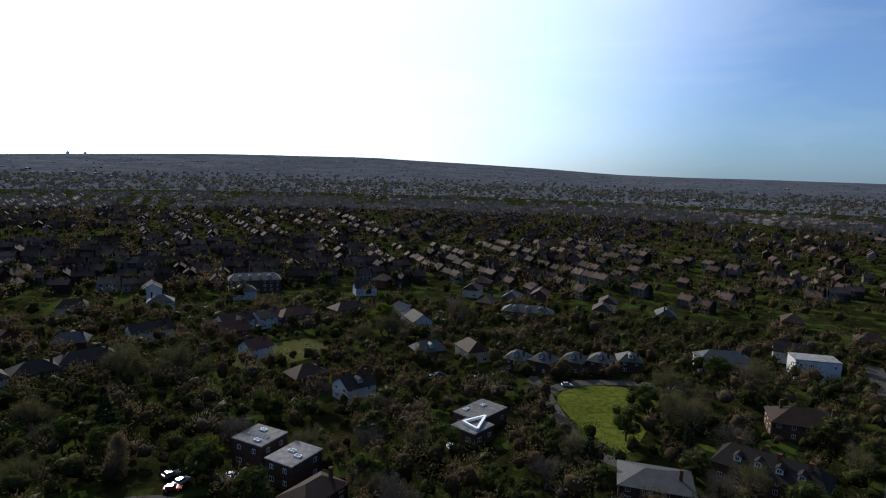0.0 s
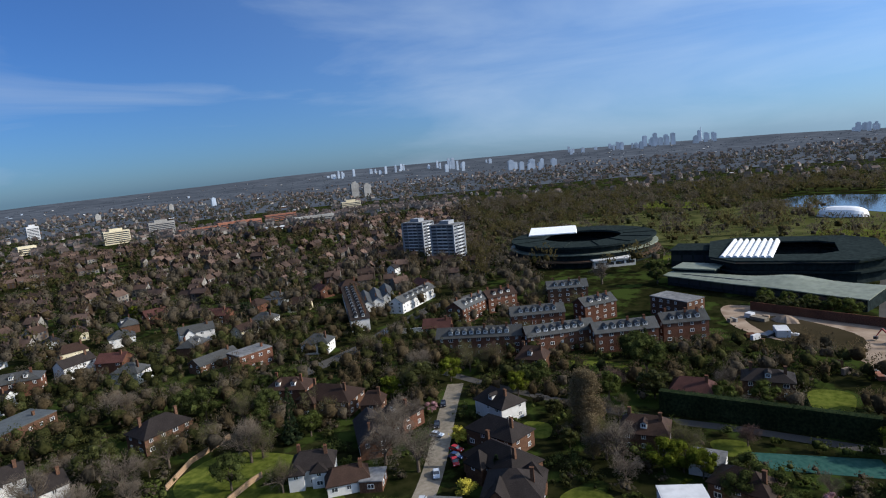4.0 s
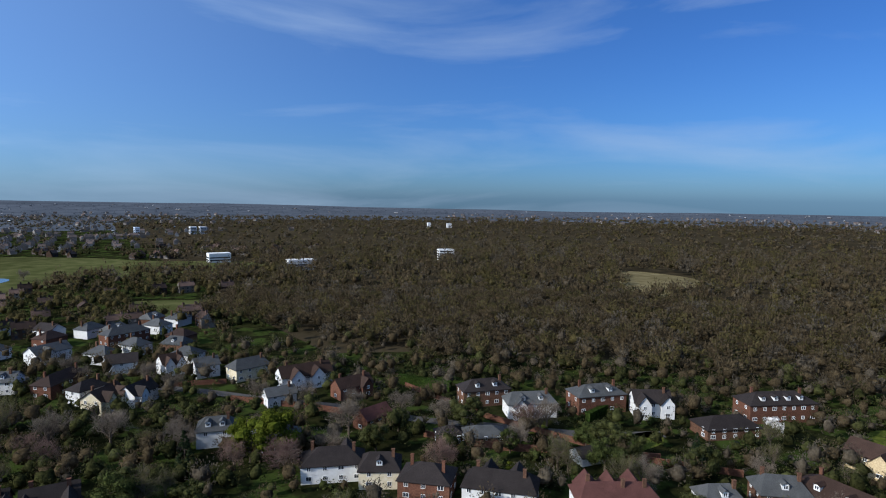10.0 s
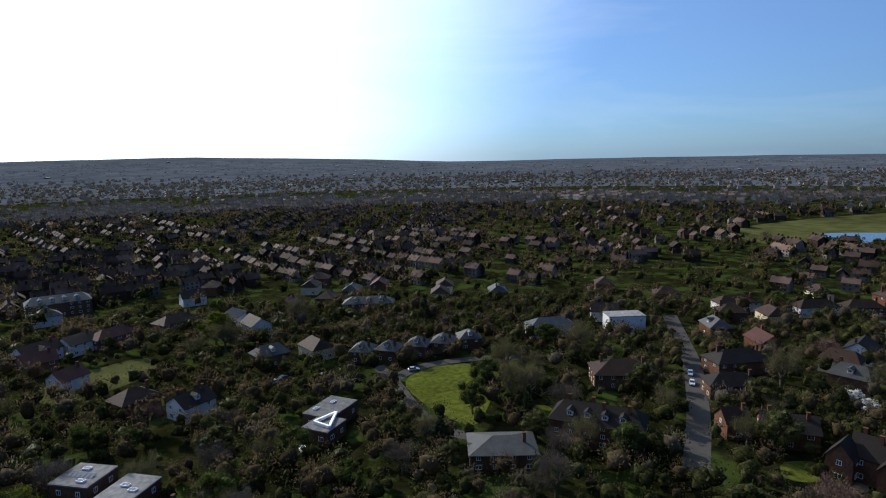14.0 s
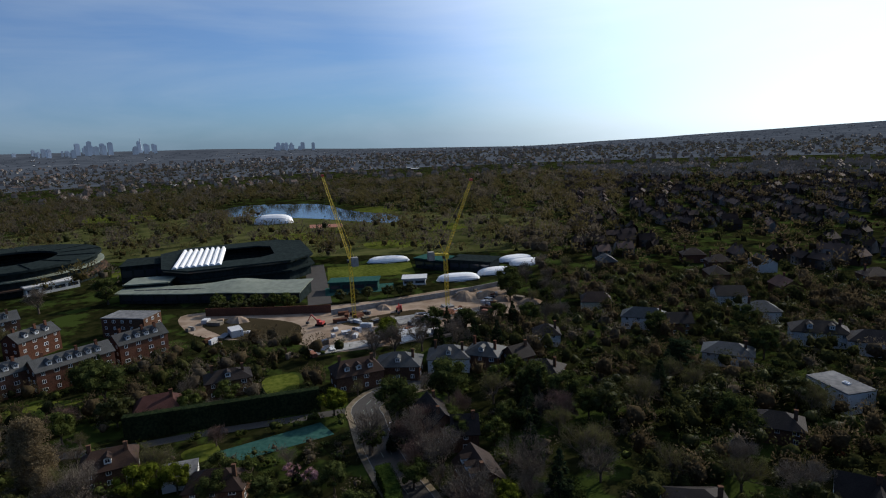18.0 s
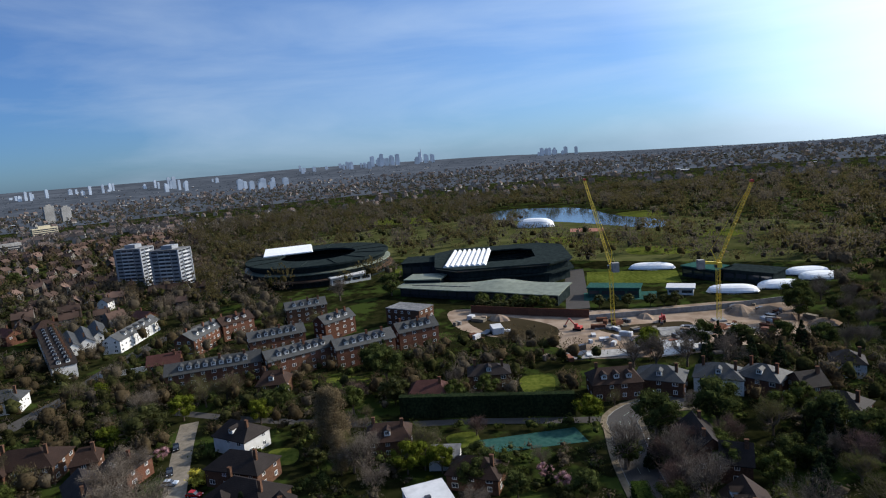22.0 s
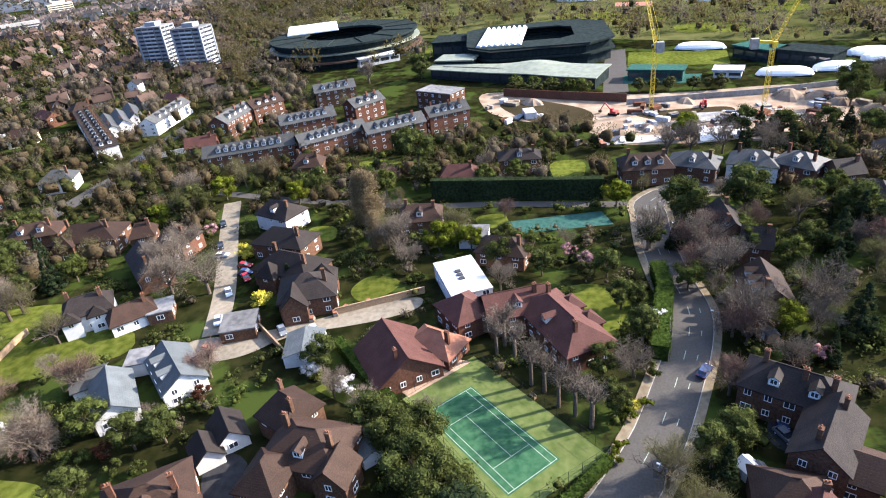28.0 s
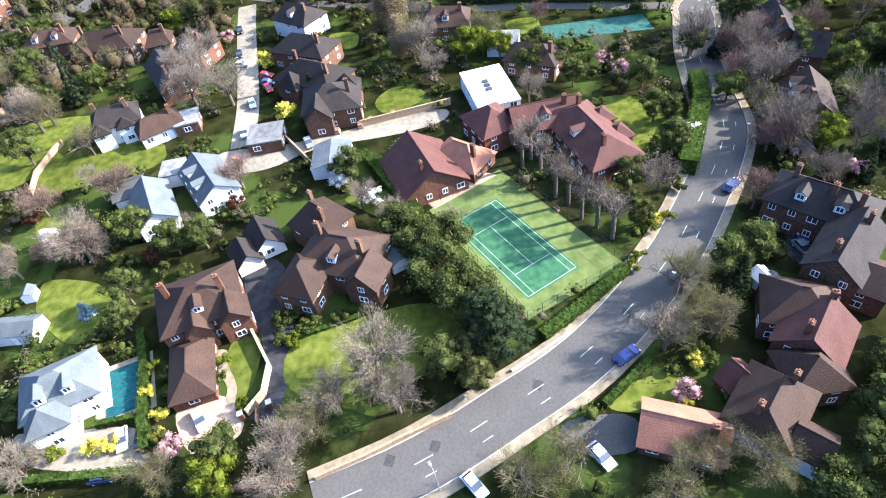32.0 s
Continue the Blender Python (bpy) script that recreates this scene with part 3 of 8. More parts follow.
def lump(c, r, rng, n=2):
    """A small rough ball of 24 quads, the dense inside of a clump."""
    g = np.linspace(-1, 1, n + 1)
    q = []
    for ax in range(3):
        for sg in (-1.0, 1.0):
            for i in range(n):
                for j in range(n):
                    f = []
                    for a, b in ((i, j), (i + 1, j), (i + 1, j + 1), (i, j + 1)) if sg > 0 else ((i, j), (i, j + 1), (i + 1, j + 1), (i + 1, j)):
                        p = [g[a], g[b]]
                        p.insert(ax, sg)
                        f.append(p)
                    q.append(f)
    v = np.array(q, float).reshape(-1, 3)
    v /= np.linalg.norm(v, axis=1)[:, None]
    k = rng.normal(0, 1, (3, 3))
    bump = 1 + 0.16 * np.sin(v @ k * 2.2).sum(1, keepdims=True)
    return c + v * bump * np.asarray(r)


def crown_points(rng, kind, h, r, clumps, per):
    """Points and outward directions of a crown made of clumps."""
    out, nor, core = [], [], []
    for _ in range(clumps):
        v = rng.normal(0, 1, 3)
        v /= np.linalg.norm(v)
        f = rng.uniform(0.3, 0.86) ** 0.5
        if kind == "cone":
            t = rng.uniform(0.0, 1.0) ** 1.3
            a = rng.uniform(0, 2 * math.pi)
            rr = r * (1 - t) * rng.uniform(0.7, 1.05) + 0.15
            c = np.array([math.cos(a) * rr, math.sin(a) * rr, h * (0.06 + 0.93 * t)])
            cr = max(0.35, r * 0.32 * (1 - t) + 0.2)
        elif kind == "column":
            t = rng.uniform(0.0, 1.0)
            a = rng.uniform(0, 2 * math.pi)
            rr = r * math.sin(math.pi * (0.12 + 0.85 * t)) ** 0.6 * rng.uniform(0.4, 1.0)
            c = np.array([math.cos(a) * rr, math.sin(a) * rr, h * (0.08 + 0.9 * t)])
            cr = r * 0.45
        elif kind == "cedar":
            t = rng.integers(0, 6) / 6 + rng.uniform(0, 0.05)
            a = rng.uniform(0, 2 * math.pi)
            rr = r * (1.0 - 0.55 * t) * rng.uniform(0.2, 1.0)
            c = np.array([math.cos(a) * rr, math.sin(a) * rr, h * (0.28 + 0.7 * t)])
            cr = r * 0.2
        else:
            low = 0.12 if kind == "shrub" else 0.2
            c = np.array([v[0] * r * f, v[1] * r * f, h * (low + (1 - low) * 0.5) + v[2] * f * h * (1 - low) * 0.46])
            cr = r * rng.uniform(0.24, 0.42)
        p = rng.normal(0, 1, (per, 3))
        p /= np.linalg.norm(p, axis=1)[:, None]
        flat = 0.35 if kind == "cedar" else 0.8
        out.append(c + p * cr * rng.normal(0.95, 0.16, (per, 1)) * np.array([1, 1, flat]))
        nor.append(p)
        core.append(lump(c, cr * 0.66 * np.array([1, 1, flat]), rng))
    return np.concatenate(out), np.concatenate(nor), np.concatenate(core)


def limbs(rng, h, r, bare, kind):
    """Trunk and limbs as tapered tubes; bare trees fork down to twigs."""
    s = Mesh()
    tips = []

    def grow(a, d, length, rad, depth):
        bend = (d + Vector(rng.normal(0, 0.12, 3))).normalized()
        m = a + bend * length * 0.5
        b = m + (d + Vector(rng.normal(0, 0.16, 3))).normalized() * length * 0.5
        n = 7 if rad > 0.15 else (4 if rad > 0.05 else 3)
        s.tube(a, m, rad, rad * 0.82, n).tube(m, b, rad * 0.82, rad * 0.62, n)
        tips.append((m, b))
        if depth == 0:
            return
        for _ in range(4 if bare and depth > 1 else 3):
            nd = (d * 0.75 + Vector(rng.normal(0, 0.55, 3)) + Vector((0, 0, 0.22))).normalized()
            grow(b if rng.random() < 0.6 else m, nd, length * rng.uniform(0.55, 0.8), rad * 0.55, depth - 1)

    trunk = h * (0.5 if kind == "pole" else 0.25 if kind not in ("cone", "column", "cedar") else 0.9)
    rad = (0.024 if bare else 0.02) * h + 0.05
    if kind in ("cone", "column", "cedar"):
        s.tube((0, 0, -0.2), (0, 0, trunk), rad, 0.04, 8)
        for k in range(14):
            t = 0.15 + 0.75 * k / 14
            a = rng.uniform(0, 6.28)
            l = r * (1 - t) * 0.8 + 0.3
            s.tube((0, 0, h * t), (math.cos(a) * l, math.sin(a) * l, h * t + l * 0.1), rad * 0.35 * (1.1 - t), 0.02, 4)
    else:
        s.tube((0, 0, -0.2), (0, 0, trunk), rad * 1.25, rad, 8)
        for k in range(6 if bare else 5):
            a = 2 * math.pi * k / 5 + rng.uniform(-0.4, 0.4)
            d = Vector((math.cos(a) * 0.75 * r / (h * 0.5), math.sin(a) * 0.75 * r / (h * 0.5), 1.0 if k else 2.0)).normalized()
            grow(Vector((0, 0, trunk * rng.uniform(0.75, 1.0))), d, h * (0.2 if kind == "pole" else 0.3), rad * 0.62, 2 if kind == "pole" else 3 if bare else 1)
    return s, tips


TREES = {}
SPECIES = {  # crown kind, height, radius, clumps, leaves a clump, leaf size, leaf material, name, label
    "evergreen": ("round", 11, 4.6, 26, 210, 0.17, "leaf_dark", "evergreen_tree", "dark evergreen broadleaf tree with a dense uneven crown"),
    "oak": ("round", 12, 5.2, 26, 190, 0.18, "leaf_mid", "broadleaf_tree", "mid-green broadleaf tree in spring leaf"),
    "olive": ("round", 10, 4.8, 26, 190, 0.16, "leaf_olive", "broadleaf_tree", "grey-olive evergreen tree with a shaggy crown"),
    "bright": ("round", 9.5, 4.4, 24, 190, 0.16, "leaf_bright", "broadleaf_tree", "yellow-green tree in fresh spring leaf"),
    "bud": ("round", 11, 5.0, 0, 0, 0.11, "leaf_bud", "budding_tree", "olive-brown tree just coming into bud, twigs showing"),
    "bare": ("round", 12, 5.2, 0, 0, 0.1, "twig", "bare_tree", "leafless grey-brown deciduous tree with fine twigs"),
    "bare_red": ("round", 9, 4.2, 0, 0, 0.1, "twig_red", "bare_tree", "leafless reddish-brown tree with fine twigs"),
    "pollard": ("pole", 12.5, 3.6, 0, 0, 0.1, "twig", "bare_tree", "leafless pollarded tree with a straight trunk and upright limbs"),
    "conifer": ("cone", 13, 3.2, 100, 50, 0.18, "leaf_conifer", "conifer", "dark green conical conifer"),
    "cedar": ("cedar", 15, 7.0, 110, 75, 0.2, "leaf_conifer", "cedar_tree", "dark cedar with flat layered branches"),
    "poplar": ("column", 19, 3.4, 120, 120, 0.19, "leaf_tan", "poplar_tree", "tall narrow poplar, olive-brown before leaf"),
    "yew": ("shrub", 7, 3.8, 24, 210, 0.16, "leaf_dark", "yew_tree", "spreading dark green yew, foliage to the ground"),
    "shrub": ("shrub", 2.6, 1.7, 9, 80, 0.16, "leaf_mid", "shrub", "rounded green garden shrub"),
    "shrub_dark": ("shrub", 3.2, 1.9, 9, 80, 0.17, "leaf_dark", "shrub", "dark green evergreen shrub"),
    "yellow": ("shrub", 3.4, 2.2, 10, 90, 0.17, "leaf_yellow", "shrub", "bright yellow flowering garden shrub"),
    "gold": ("shrub", 2.2, 1.5, 8, 80, 0.15, "leaf_bright", "shrub", "low golden-green garden shrub"),
    "blossom": ("round", 4.2, 2.3, 14, 80, 0.13, "blossom_white", "blossom_tree", "small tree in white blossom"),
    "pink": ("round", 4.6, 2.3, 14, 70, 0.13, "blossom_pink", "blossom_tree", "small tree with dusky pink blossom"),
    "copper": ("round", 5.6, 2.8, 14, 90, 0.17, "leaf_copper", "copper_tree", "small tree with copper-brown leaves"),
    "blue": ("cone", 4.0, 1.5, 40, 26, 0.15, "leaf_blue", "blue_spruce", "small blue-grey spruce on the lawn"),
}


def tree(kind, x, y, h=None, turn=None, spread=1.0, group=""):
    """Places a tree; the first of each variant is built, later ones are copies of it."""
    ck, h0, r0, clumps, per, size, leaf, name, label = SPECIES[kind]
    v = random.randrange(3 if name in ("evergreen_tree", "broadleaf_tree", "budding_tree", "bare_tree", "conifer") else 2)
    key = (kind, v)
    scale = (h or h0 * random.uniform(0.8, 1.15)) / h0
    turn = random.uniform(0, 360) if turn is None else turn
    m = pose(x, y, 0, 0, 0, turn)
    take(x, y, r0 * scale * 0.55)
    if key in TREES:
        ob = copy_thing(TREES[key], m)
    else:
        rng = np.random.default_rng(len(TREES) + 7)
        low = "shrub" in name
        if not low:
            ob = thing(name, x, y, turn, 0, label, "tree")
        wood, tips = limbs(rng, h0, r0, clumps == 0, ck)
        if not low:
            part("trunk", wood, "bark", ob)
        if clumps:
            c, n, core = crown_points(rng, ck, h0, r0, clumps, per)
            q = leaves(c, n, size, rng, 1.0, 0.62)
            if kind != "bud" and kind != "poplar":
                q = np.concatenate([q, core])
        else:
            a = np.array([list(b) for _, b in tips] + [list(b) for b, _ in tips])
            c = np.repeat(a, 6 if ck == "pole" else 18, 0)[:5200]
            c = c + rng.normal(0, 0.42, c.shape)
            out = c - np.array([0, 0, h0 * 0.35])
            out /= np.linalg.norm(out, axis=1)[:, None]
            hdir = out + rng.normal(0, 0.5, c.shape)
            hdir /= np.linalg.norm(hdir, axis=1)[:, None]
            k = np.cross(hdir, rng.normal(0, 1, c.shape))
            k /= np.linalg.norm(k, axis=1)[:, None]
            L, w = rng.uniform(0.35, 0.75, len(c))[:, None], 0.022
            q = np.stack([c - k * w, c + k * w, c + hdir * L + k * 0.008, c + hdir * L - k * 0.008], 1).reshape(-1, 3)
        if low:
            ob = part(name, quads_mesh(name, q, leaf), leaf, None, label, at=m)
            tagged(ob, category="shrub")
        else:
            part("crown", quads_mesh("crown", q, leaf), leaf, ob)
        TREES[key] = ob
    ob.scale = (scale * spread, scale * spread, scale)
    return ob


# ---- ground ----
HILLS = ((0, 15, 35, 50, 62, 73, 88, 104, 119, 131, 148, 165, 200, 230, 250, 265, 280, 310, 337, 350, 360),  # bearing, degrees
         (0.4, 0.3, -0.5, -1.1, -1.4, -1.1, -0.45, 0.0, 0.08, 0.15, -0.2, -0.6, -0.85, -1.0, -1.1, -0.95, -0.7, -0.4, -0.45, 0.1, 0.4))  # skyline over the eye, degrees


def rise(x, y):
    """Height of the land: level near, lifting gently to the far hills."""
    r = math.hypot(x, y)
    if r < 2300:
        return 0.0
    turn = math.degrees(math.atan2(-x, y)) % 360
    lift = np.interp(turn, HILLS[0], HILLS[1])
    top = 82 + 4850 * math.tan(radians(lift)) + 1.5 * math.sin(radians(turn) * 17) + 1.0 * math.sin(radians(turn) * 41)
    t = (r - 2300) / 2500
    return top * min(1.0, t) ** 1.6


gm = Mesh()
rings = [0, 60, 120, 200, 300, 450, 650, 900, 1200, 1600, 2000, 2300, 2600, 2900, 3200, 3500, 3800, 4100, 4400, 4700, 4850]
seg = 144
gm.v = [(0, 0, 0)] + [(-math.sin(2 * math.pi * k / seg) * r, math.cos(2 * math.pi * k / seg) * r, rise(-math.sin(2 * math.pi * k / seg) * r, math.cos(2 * math.pi * k / seg) * r)) for r in rings[1:] for k in range(seg)]
gm.f = [(0, 1 + k, 1 + (k + 1) % seg) for k in range(seg)]
for i in range(len(rings) - 2):
    a, b = 1 + i * seg, 1 + (i + 1) * seg
    gm.f += [(a + k, b + k, b + (k + 1) % seg, a + (k + 1) % seg) for k in range(seg)]
# beyond 1600 m the sheet takes the material with painted haze
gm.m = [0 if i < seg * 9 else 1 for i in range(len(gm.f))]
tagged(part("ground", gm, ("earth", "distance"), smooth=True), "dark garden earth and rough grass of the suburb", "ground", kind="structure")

# ---- streets ----
main_road = road("road_1", [(-27.0, -31.7), (-32.8, -21.7), (-38.1, -14.3), (-44.6, -6.7), (-51.6, 1.5), (-59.5, 8.5), (-69.3, 15.3), (-78.8, 20.9), (-92.5, 27.0), (-104.7, 31.9), (-116.4, 34.8), (-129.8, 34.0), (-148.0, 33.7), (-166.2, 35.3), (-173.0, 36.0), (-181.0, 45.5), (-182.9, 67.4)], 8.6)
road("road_2", [(5.1, -142.0), (10.8, -156.0), (21.5, -183.0), (38.2, -220.6), (57.2, -265.5), (71.3, -300.2), (89.4, -338.7), (119.0, -405.8)], 8.0)
road("road_3", [(-172.0, -177.0), (-190.0, -174.5), (-207.5, -173.0), (-223.7, -171.6), (-245.4, -174.5), (-267.0, -174.8), (-289.2, -175.0), (-303.0, -171.5), (-330.0, -160.0)], 8.0)
road("road_4", [(-109.3, -75.9), (-126.4, -81.2), (-146.8, -89.3), (-167.7, -98.0), (-188.1, -105.8)], 6.0, "gravel", 0.05, "pale gravel lane between gardens")
road("road_5", [(194.5, -104.8), (197.0, -79.3), (208.0, -48.0), (217.6, -20.9), (234.9, 10.5), (248.9, 45.0), (262.9, 76.7), (276.4, 124.1), (305.9, 204.8)], 5.5)
road("road_6", [(113.9, 111.1), (141.7, 138.4), (173.2, 173.4), (192.7, 199.7), (217.5, 234.2)], 7.0)
road("road_7", [(-173.0, 36.0), (-174.5, 16.2), (-177.1, -9.6), (-178.5, -36.6), (-187.2, -80.6), (-198.0, -116.2)], 4.0, "asphalt", 0.04)
road("road_8", [(61.2, 225.0), (61.7, 207.7), (61.0, 170.0), (66.9, 156.0), (77.7, 146.6)], 5.0, "asphalt", 0.05)
road("road_9", [(61.7, 207.7), (78.8, 217.1), (104.9, 214.6), (128.8, 202.7)], 5.5, "asphalt", 0.045)
road("road_10", [(-68.9, 106.4), (-71.6, 117.2), (-71.3, 128.3), (-62.8, 138.2), (-52.3, 140.6), (-41.4, 135.6), (-35.4, 125.2)], 6.0, "asphalt", 0.05)
road("road_11", [(-399.8, 55.7), (-300.1, 42.9)], 12, "asphalt", 0.05)

# ---- tennis court beside the road ----
slab("court_surround", [(-87.8, -26.0), (-100.9, -12.8), (-74.3, 11.9), (-61.2, -4.7)], "court_apron", 0.05, "faded green tarmac run-off round the court", "tennis court", smooth_edge=False)
c0, c1, c2, c3 = (-91.5, -13.7), (-72.9, 3.8), (-66.0, -4.7), (-84.2, -20.5)
ccx, ccy = (c0[0] + c1[0] + c2[0] + c3[0]) / 4, (c0[1] + c1[1] + c2[1] + c3[1]) / 4
cturn = math.degrees(math.atan2(c1[1] - c0[1] + c2[1] - c3[1], c1[0] - c0[0] + c2[0] - c3[0]))
court = thing("tennis_court", ccx, ccy, cturn, 0.05, "green hard tennis court with white lines, no net up", "tennis court")
part("playing_surface", Mesh().box(-12.2, 12.2, -5.8, 5.8, -0.05, 0.006), "court_green", court)
for x0, x1, y0, y1 in ((-11.9, 11.9, -5.48, -5.38), (-11.9, 11.9, 5.38, 5.48), (-11.9, 11.9, -4.16, -4.06), (-11.9, 11.9, 4.06, 4.16), (-11.9, -11.78, -5.38, 5.38), (11.78, 11.9, -5.38, 5.38),
                       (-6.45, -6.35, -4.06, 4.06), (6.35, 6.45, -4.06, 4.06), (-6.35, 6.35, -0.05, 0.05)):
    part("line", Mesh().box(x0, x1, y0, y1, 0.0, 0.012), "line_paint", court)

# ---- lawns and paving ----
def lawn(*p, mat="lawn", z=0.06, label="mown green garden lawn", block=True):
    slab("lawn", list(p), mat, z, label, "lawn", block=block)

lawn((-45.0, -43.0), (-53.6, -45.5), (-60.4, -33.6), (-64.8, -22.2), (-60.5, -11.7), (-52.3, -16.4), (-46.5, -24.5), (-42.9, -32.8))
lawn((-66.3, -102.9), (-65.6, -86.8), (-56.3, -80.1), (-49.7, -84.9), (-56.5, -98.0))
lawn((-98.3, -127.6), (-108.5, -124.6), (-114.2, -99.9), (-102.7, -92.5), (-94.2, -110.6), (-90.0, -121.7))
lawn((-49.2, 8.5), (-53.9, 18.2), (-48.2, 18.8), (-45.4, 12.7), (-45.8, 7.2))
lawn((-126.9, 5.3), (-129.1, 15.9), (-122.0, 24.0), (-112.2, 19.3), (-97.0, 14.3), (-102.4, 11.5), (-119.9, 8.2))
lawn((-127.9, -47.5), (-135.7, -43.2), (-132.6, -33.6), (-126.2, -35.4), (-121.6, -43.1))
lawn((-56.6, -55.2), (-54.5, -49.5), (-45.7, -48.2), (-41.5, -49.5), (-49.5, -55.4))
lawn((-84.3, -117.7), (-82.9, -100.6), (-76.0, -99.1), (-75.6, -110.1))
lawn((-91.3, -46.4), (-95.1, -34.7), (-84.8, -27.8), (-83.1, -32.2), (-87.9, -40.5), mat="lawn")
lawn((-212.8, 6.5), (-213.1, 20.9), (-195.0, 18.7), (-191.8, 9.0))
lawn((-227.0, -74.0), (-222.4, -47.8), (-208.4, -49.6), (-211.3, -67.5))
lawn((-165.7, -70.9), (-166.3, -60.6), (-156.0, -58.3), (-155.1, -65.5))
lawn((-168.5, -17.9), (-171.0, -7.8), (-161.9, -6.1), (-159.4, -14.1))
lawn((-37.6, -152.5), (-53.0, -159.4), (-71.6, -151.2), (-68.1, -137.8), (-38.0, -143.1))
lawn((-97.9, -151.3), (-118.6, -152.0), (-124.2, -131.6), (-123.6, -122.4), (-104.6, -124.4), (-90.3, -130.5), z=0.05)
lawn((63.1, 203.4), (78.2, 215.4), (105.1, 210.2), (100.5, 194.6), (81.3, 167.5), (72.8, 157.6), (65.7, 173.3))
lawn((96.3, 165.6), (103.1, 162.7), (96.4, 149.2), (89.9, 154.9))
lawn((137.4, 106.4), (148.1, 102.1), (138.9, 93.8), (130.4, 99.0))
lawn((-67.8, 108.3), (-69.1, 115.8), (-64.2, 127.5), (-57.2, 133.0), (-46.3, 132.8), (-38.9, 125.8), (-38.1, 121.2), (-64.9, 106.2))
lawn((200.7, -52.6), (210.2, -67.8), (187.8, -61.8), (186.5, -50.9), (199.3, -68.5))
lawn((194.9, -89.5), (198.5, -105.9), (186.4, -101.7), (179.0, -84.4))
lawn((191.1, -182.2), (185.8, -197.7), (170.1, -185.3), (179.3, -170.4))
lawn((141.5, -188.5), (141.1, -201.9), (123.8, -192.9), (130.0, -175.7))
lawn((104.0, -136.4), (97.6, -153.0), (84.8, -161.4), (78.4, -154.4), (99.2, -132.2))
lawn((-63.1, 257.2), (-24.7, 282.8), (-19.3, 252.0), (-53.7, 229.5), mat="meadow")
slab("driveway", [(-40.5, -61.0), (-44.3, -52.6), (-37.9, -45.6), (-31.4, -52.6)], "block_paving", 0.05, "tan block-paved forecourt", "driveway")
slab("garden_path", [(-50.7, -60.2), (-52.4, -55.5), (-49.5, -54.8), (-45.3, -50.8), (-41.5, -50.0), (-41.9, -51.8), (-45.0, -52.4), (-48.6, -56.9)], "paving", 0.075, "pale paved path round a small lawn", "path", block=False)
slab("driveway", [(-34.2, -86.1), (-33.4, -78.3), (-36.4, -71.1), (-36.6, -62.5), (-30.6, -58.9), (-28.9, -66.5), (-28.5, -81.8)], "gravel", 0.05, "pale gravel drive", "driveway")
slab("driveway", [(-72.7, -61.1), (-73.8, -52.5), (-59.7, -45.5), (-54.8, -44.9), (-56.7, -53.6)], "dark_drive", 0.05, "dark tarmac forecourt", "driveway")
road("driveway", [(-59.4, -50.8), (-54.6, -47.8), (-50.2, -45.8), (-44.9, -44.4), (-39.4, -44.8)], 4.2, "dark_drive", 0.055, "dark curved driveway")
slab("gravel_yard", [(-107.1, -84.0), (-110.3, -63.1), (-116.9, -47.7), (-122.7, -40.4), (-124.7, -26.6), (-118.8, -27.1), (-113.4, -38.5), (-109.1, -57.0), (-100.7, -65.4), (-98.6, -75.9)], "gravel", 0.045, "pale gravel yard with building materials", "yard")
slab("terrace", [(-92.5, -29.2), (-100.9, -19.5), (-99.0, -13.2), (-88.2, -24.9)], "block_paving", 0.07, "red-brown paved terrace", "terrace", smooth_edge=False)
slab("forecourt", [(-44.0, 1.6), (-45.8, 11.9), (-39.8, 12.3), (-38.3, 5.5), (-39.5, 0.1)], "asphalt", 0.05, "grey tarmac forecourt", "driveway")
slab("tennis_court_surface", [(-163.9, -8.6), (-169.2, 21.3), (-160.1, 23.8), (-156.4, -1.5)], "court_teal", 0.06, "teal hard court behind the hedge", "tennis court", smooth_edge=False)
slab("yard", [(-85.1, 40.8), (-85.3, 45.4), (-74.4, 41.9), (-78.1, 37.9)], "dark_drive", 0.05, "dark tarmac yard", "driveway")
slab("pavement_yard", [(146.8, 103.2), (149.4, 91.4), (143.2, 85.8), (140.5, 96.8)], "paving", 0.05, "pale paved school yard", "yard")

# ---- houses ----
def home(cx, cy, rot, ridge, d, z=5.2, up=3.2, kind="hip", wall="render_white", roof="tile_brown", **k):
    w = ridge + (0.5 * d if kind == "hip" else 0.2 * d if kind == "half" else 0)
    return house(cx, cy, rot, max(w, d * 0.85), d, z, up, kind, wall, roof, **k)

# beside the court
home(-40.4, -78.3, 125, 6.8, 9.5, 5.2, 3.2, "hip", "render_white", "slate_pale", fine=True, dormers=2, chimneys=0, wings=((-2, -5.5, 6, 5, 5.0, 2.4, "hip"),))
home(-58.7, -61.8, 122, 7.8, 12, 5.6, 3.4, "hip", "brick_red", "tile_brown", fine=True, dormers=1, chimneys=2, wings=((5.0, -5.5, 5, 5, 5.2, 2.6, "gable"), (-1, -5.5, 4, 4, 5.2, 2.2, "gable")))
home(-46.4, -58.6, 25, 8.2, 6.8, 2.8, 2.4, "hip", "brick_red", "tile_brown", fine=True, chimneys=0, rows=1)
home(-79.5, -45.4, 58, 6.7, 9, 5.4, 3.4, "half", "brick_brown", "tile_brown", fine=True, chimneys=2)
home(-71.0, -38.5, 80, 9.0, 11, 5.6, 3.6, "hip", "brick_brown", "tile_brown", fine=True, chimneys=2, dormers=1, wings=((-4.5, -7, 7.5, 9, 5.4, 3.2, "hip"), (6.5, -4, 6, 6, 5.2, 3.0, "gable")), label="brown brick and timbered house with rambling tiled roofs")
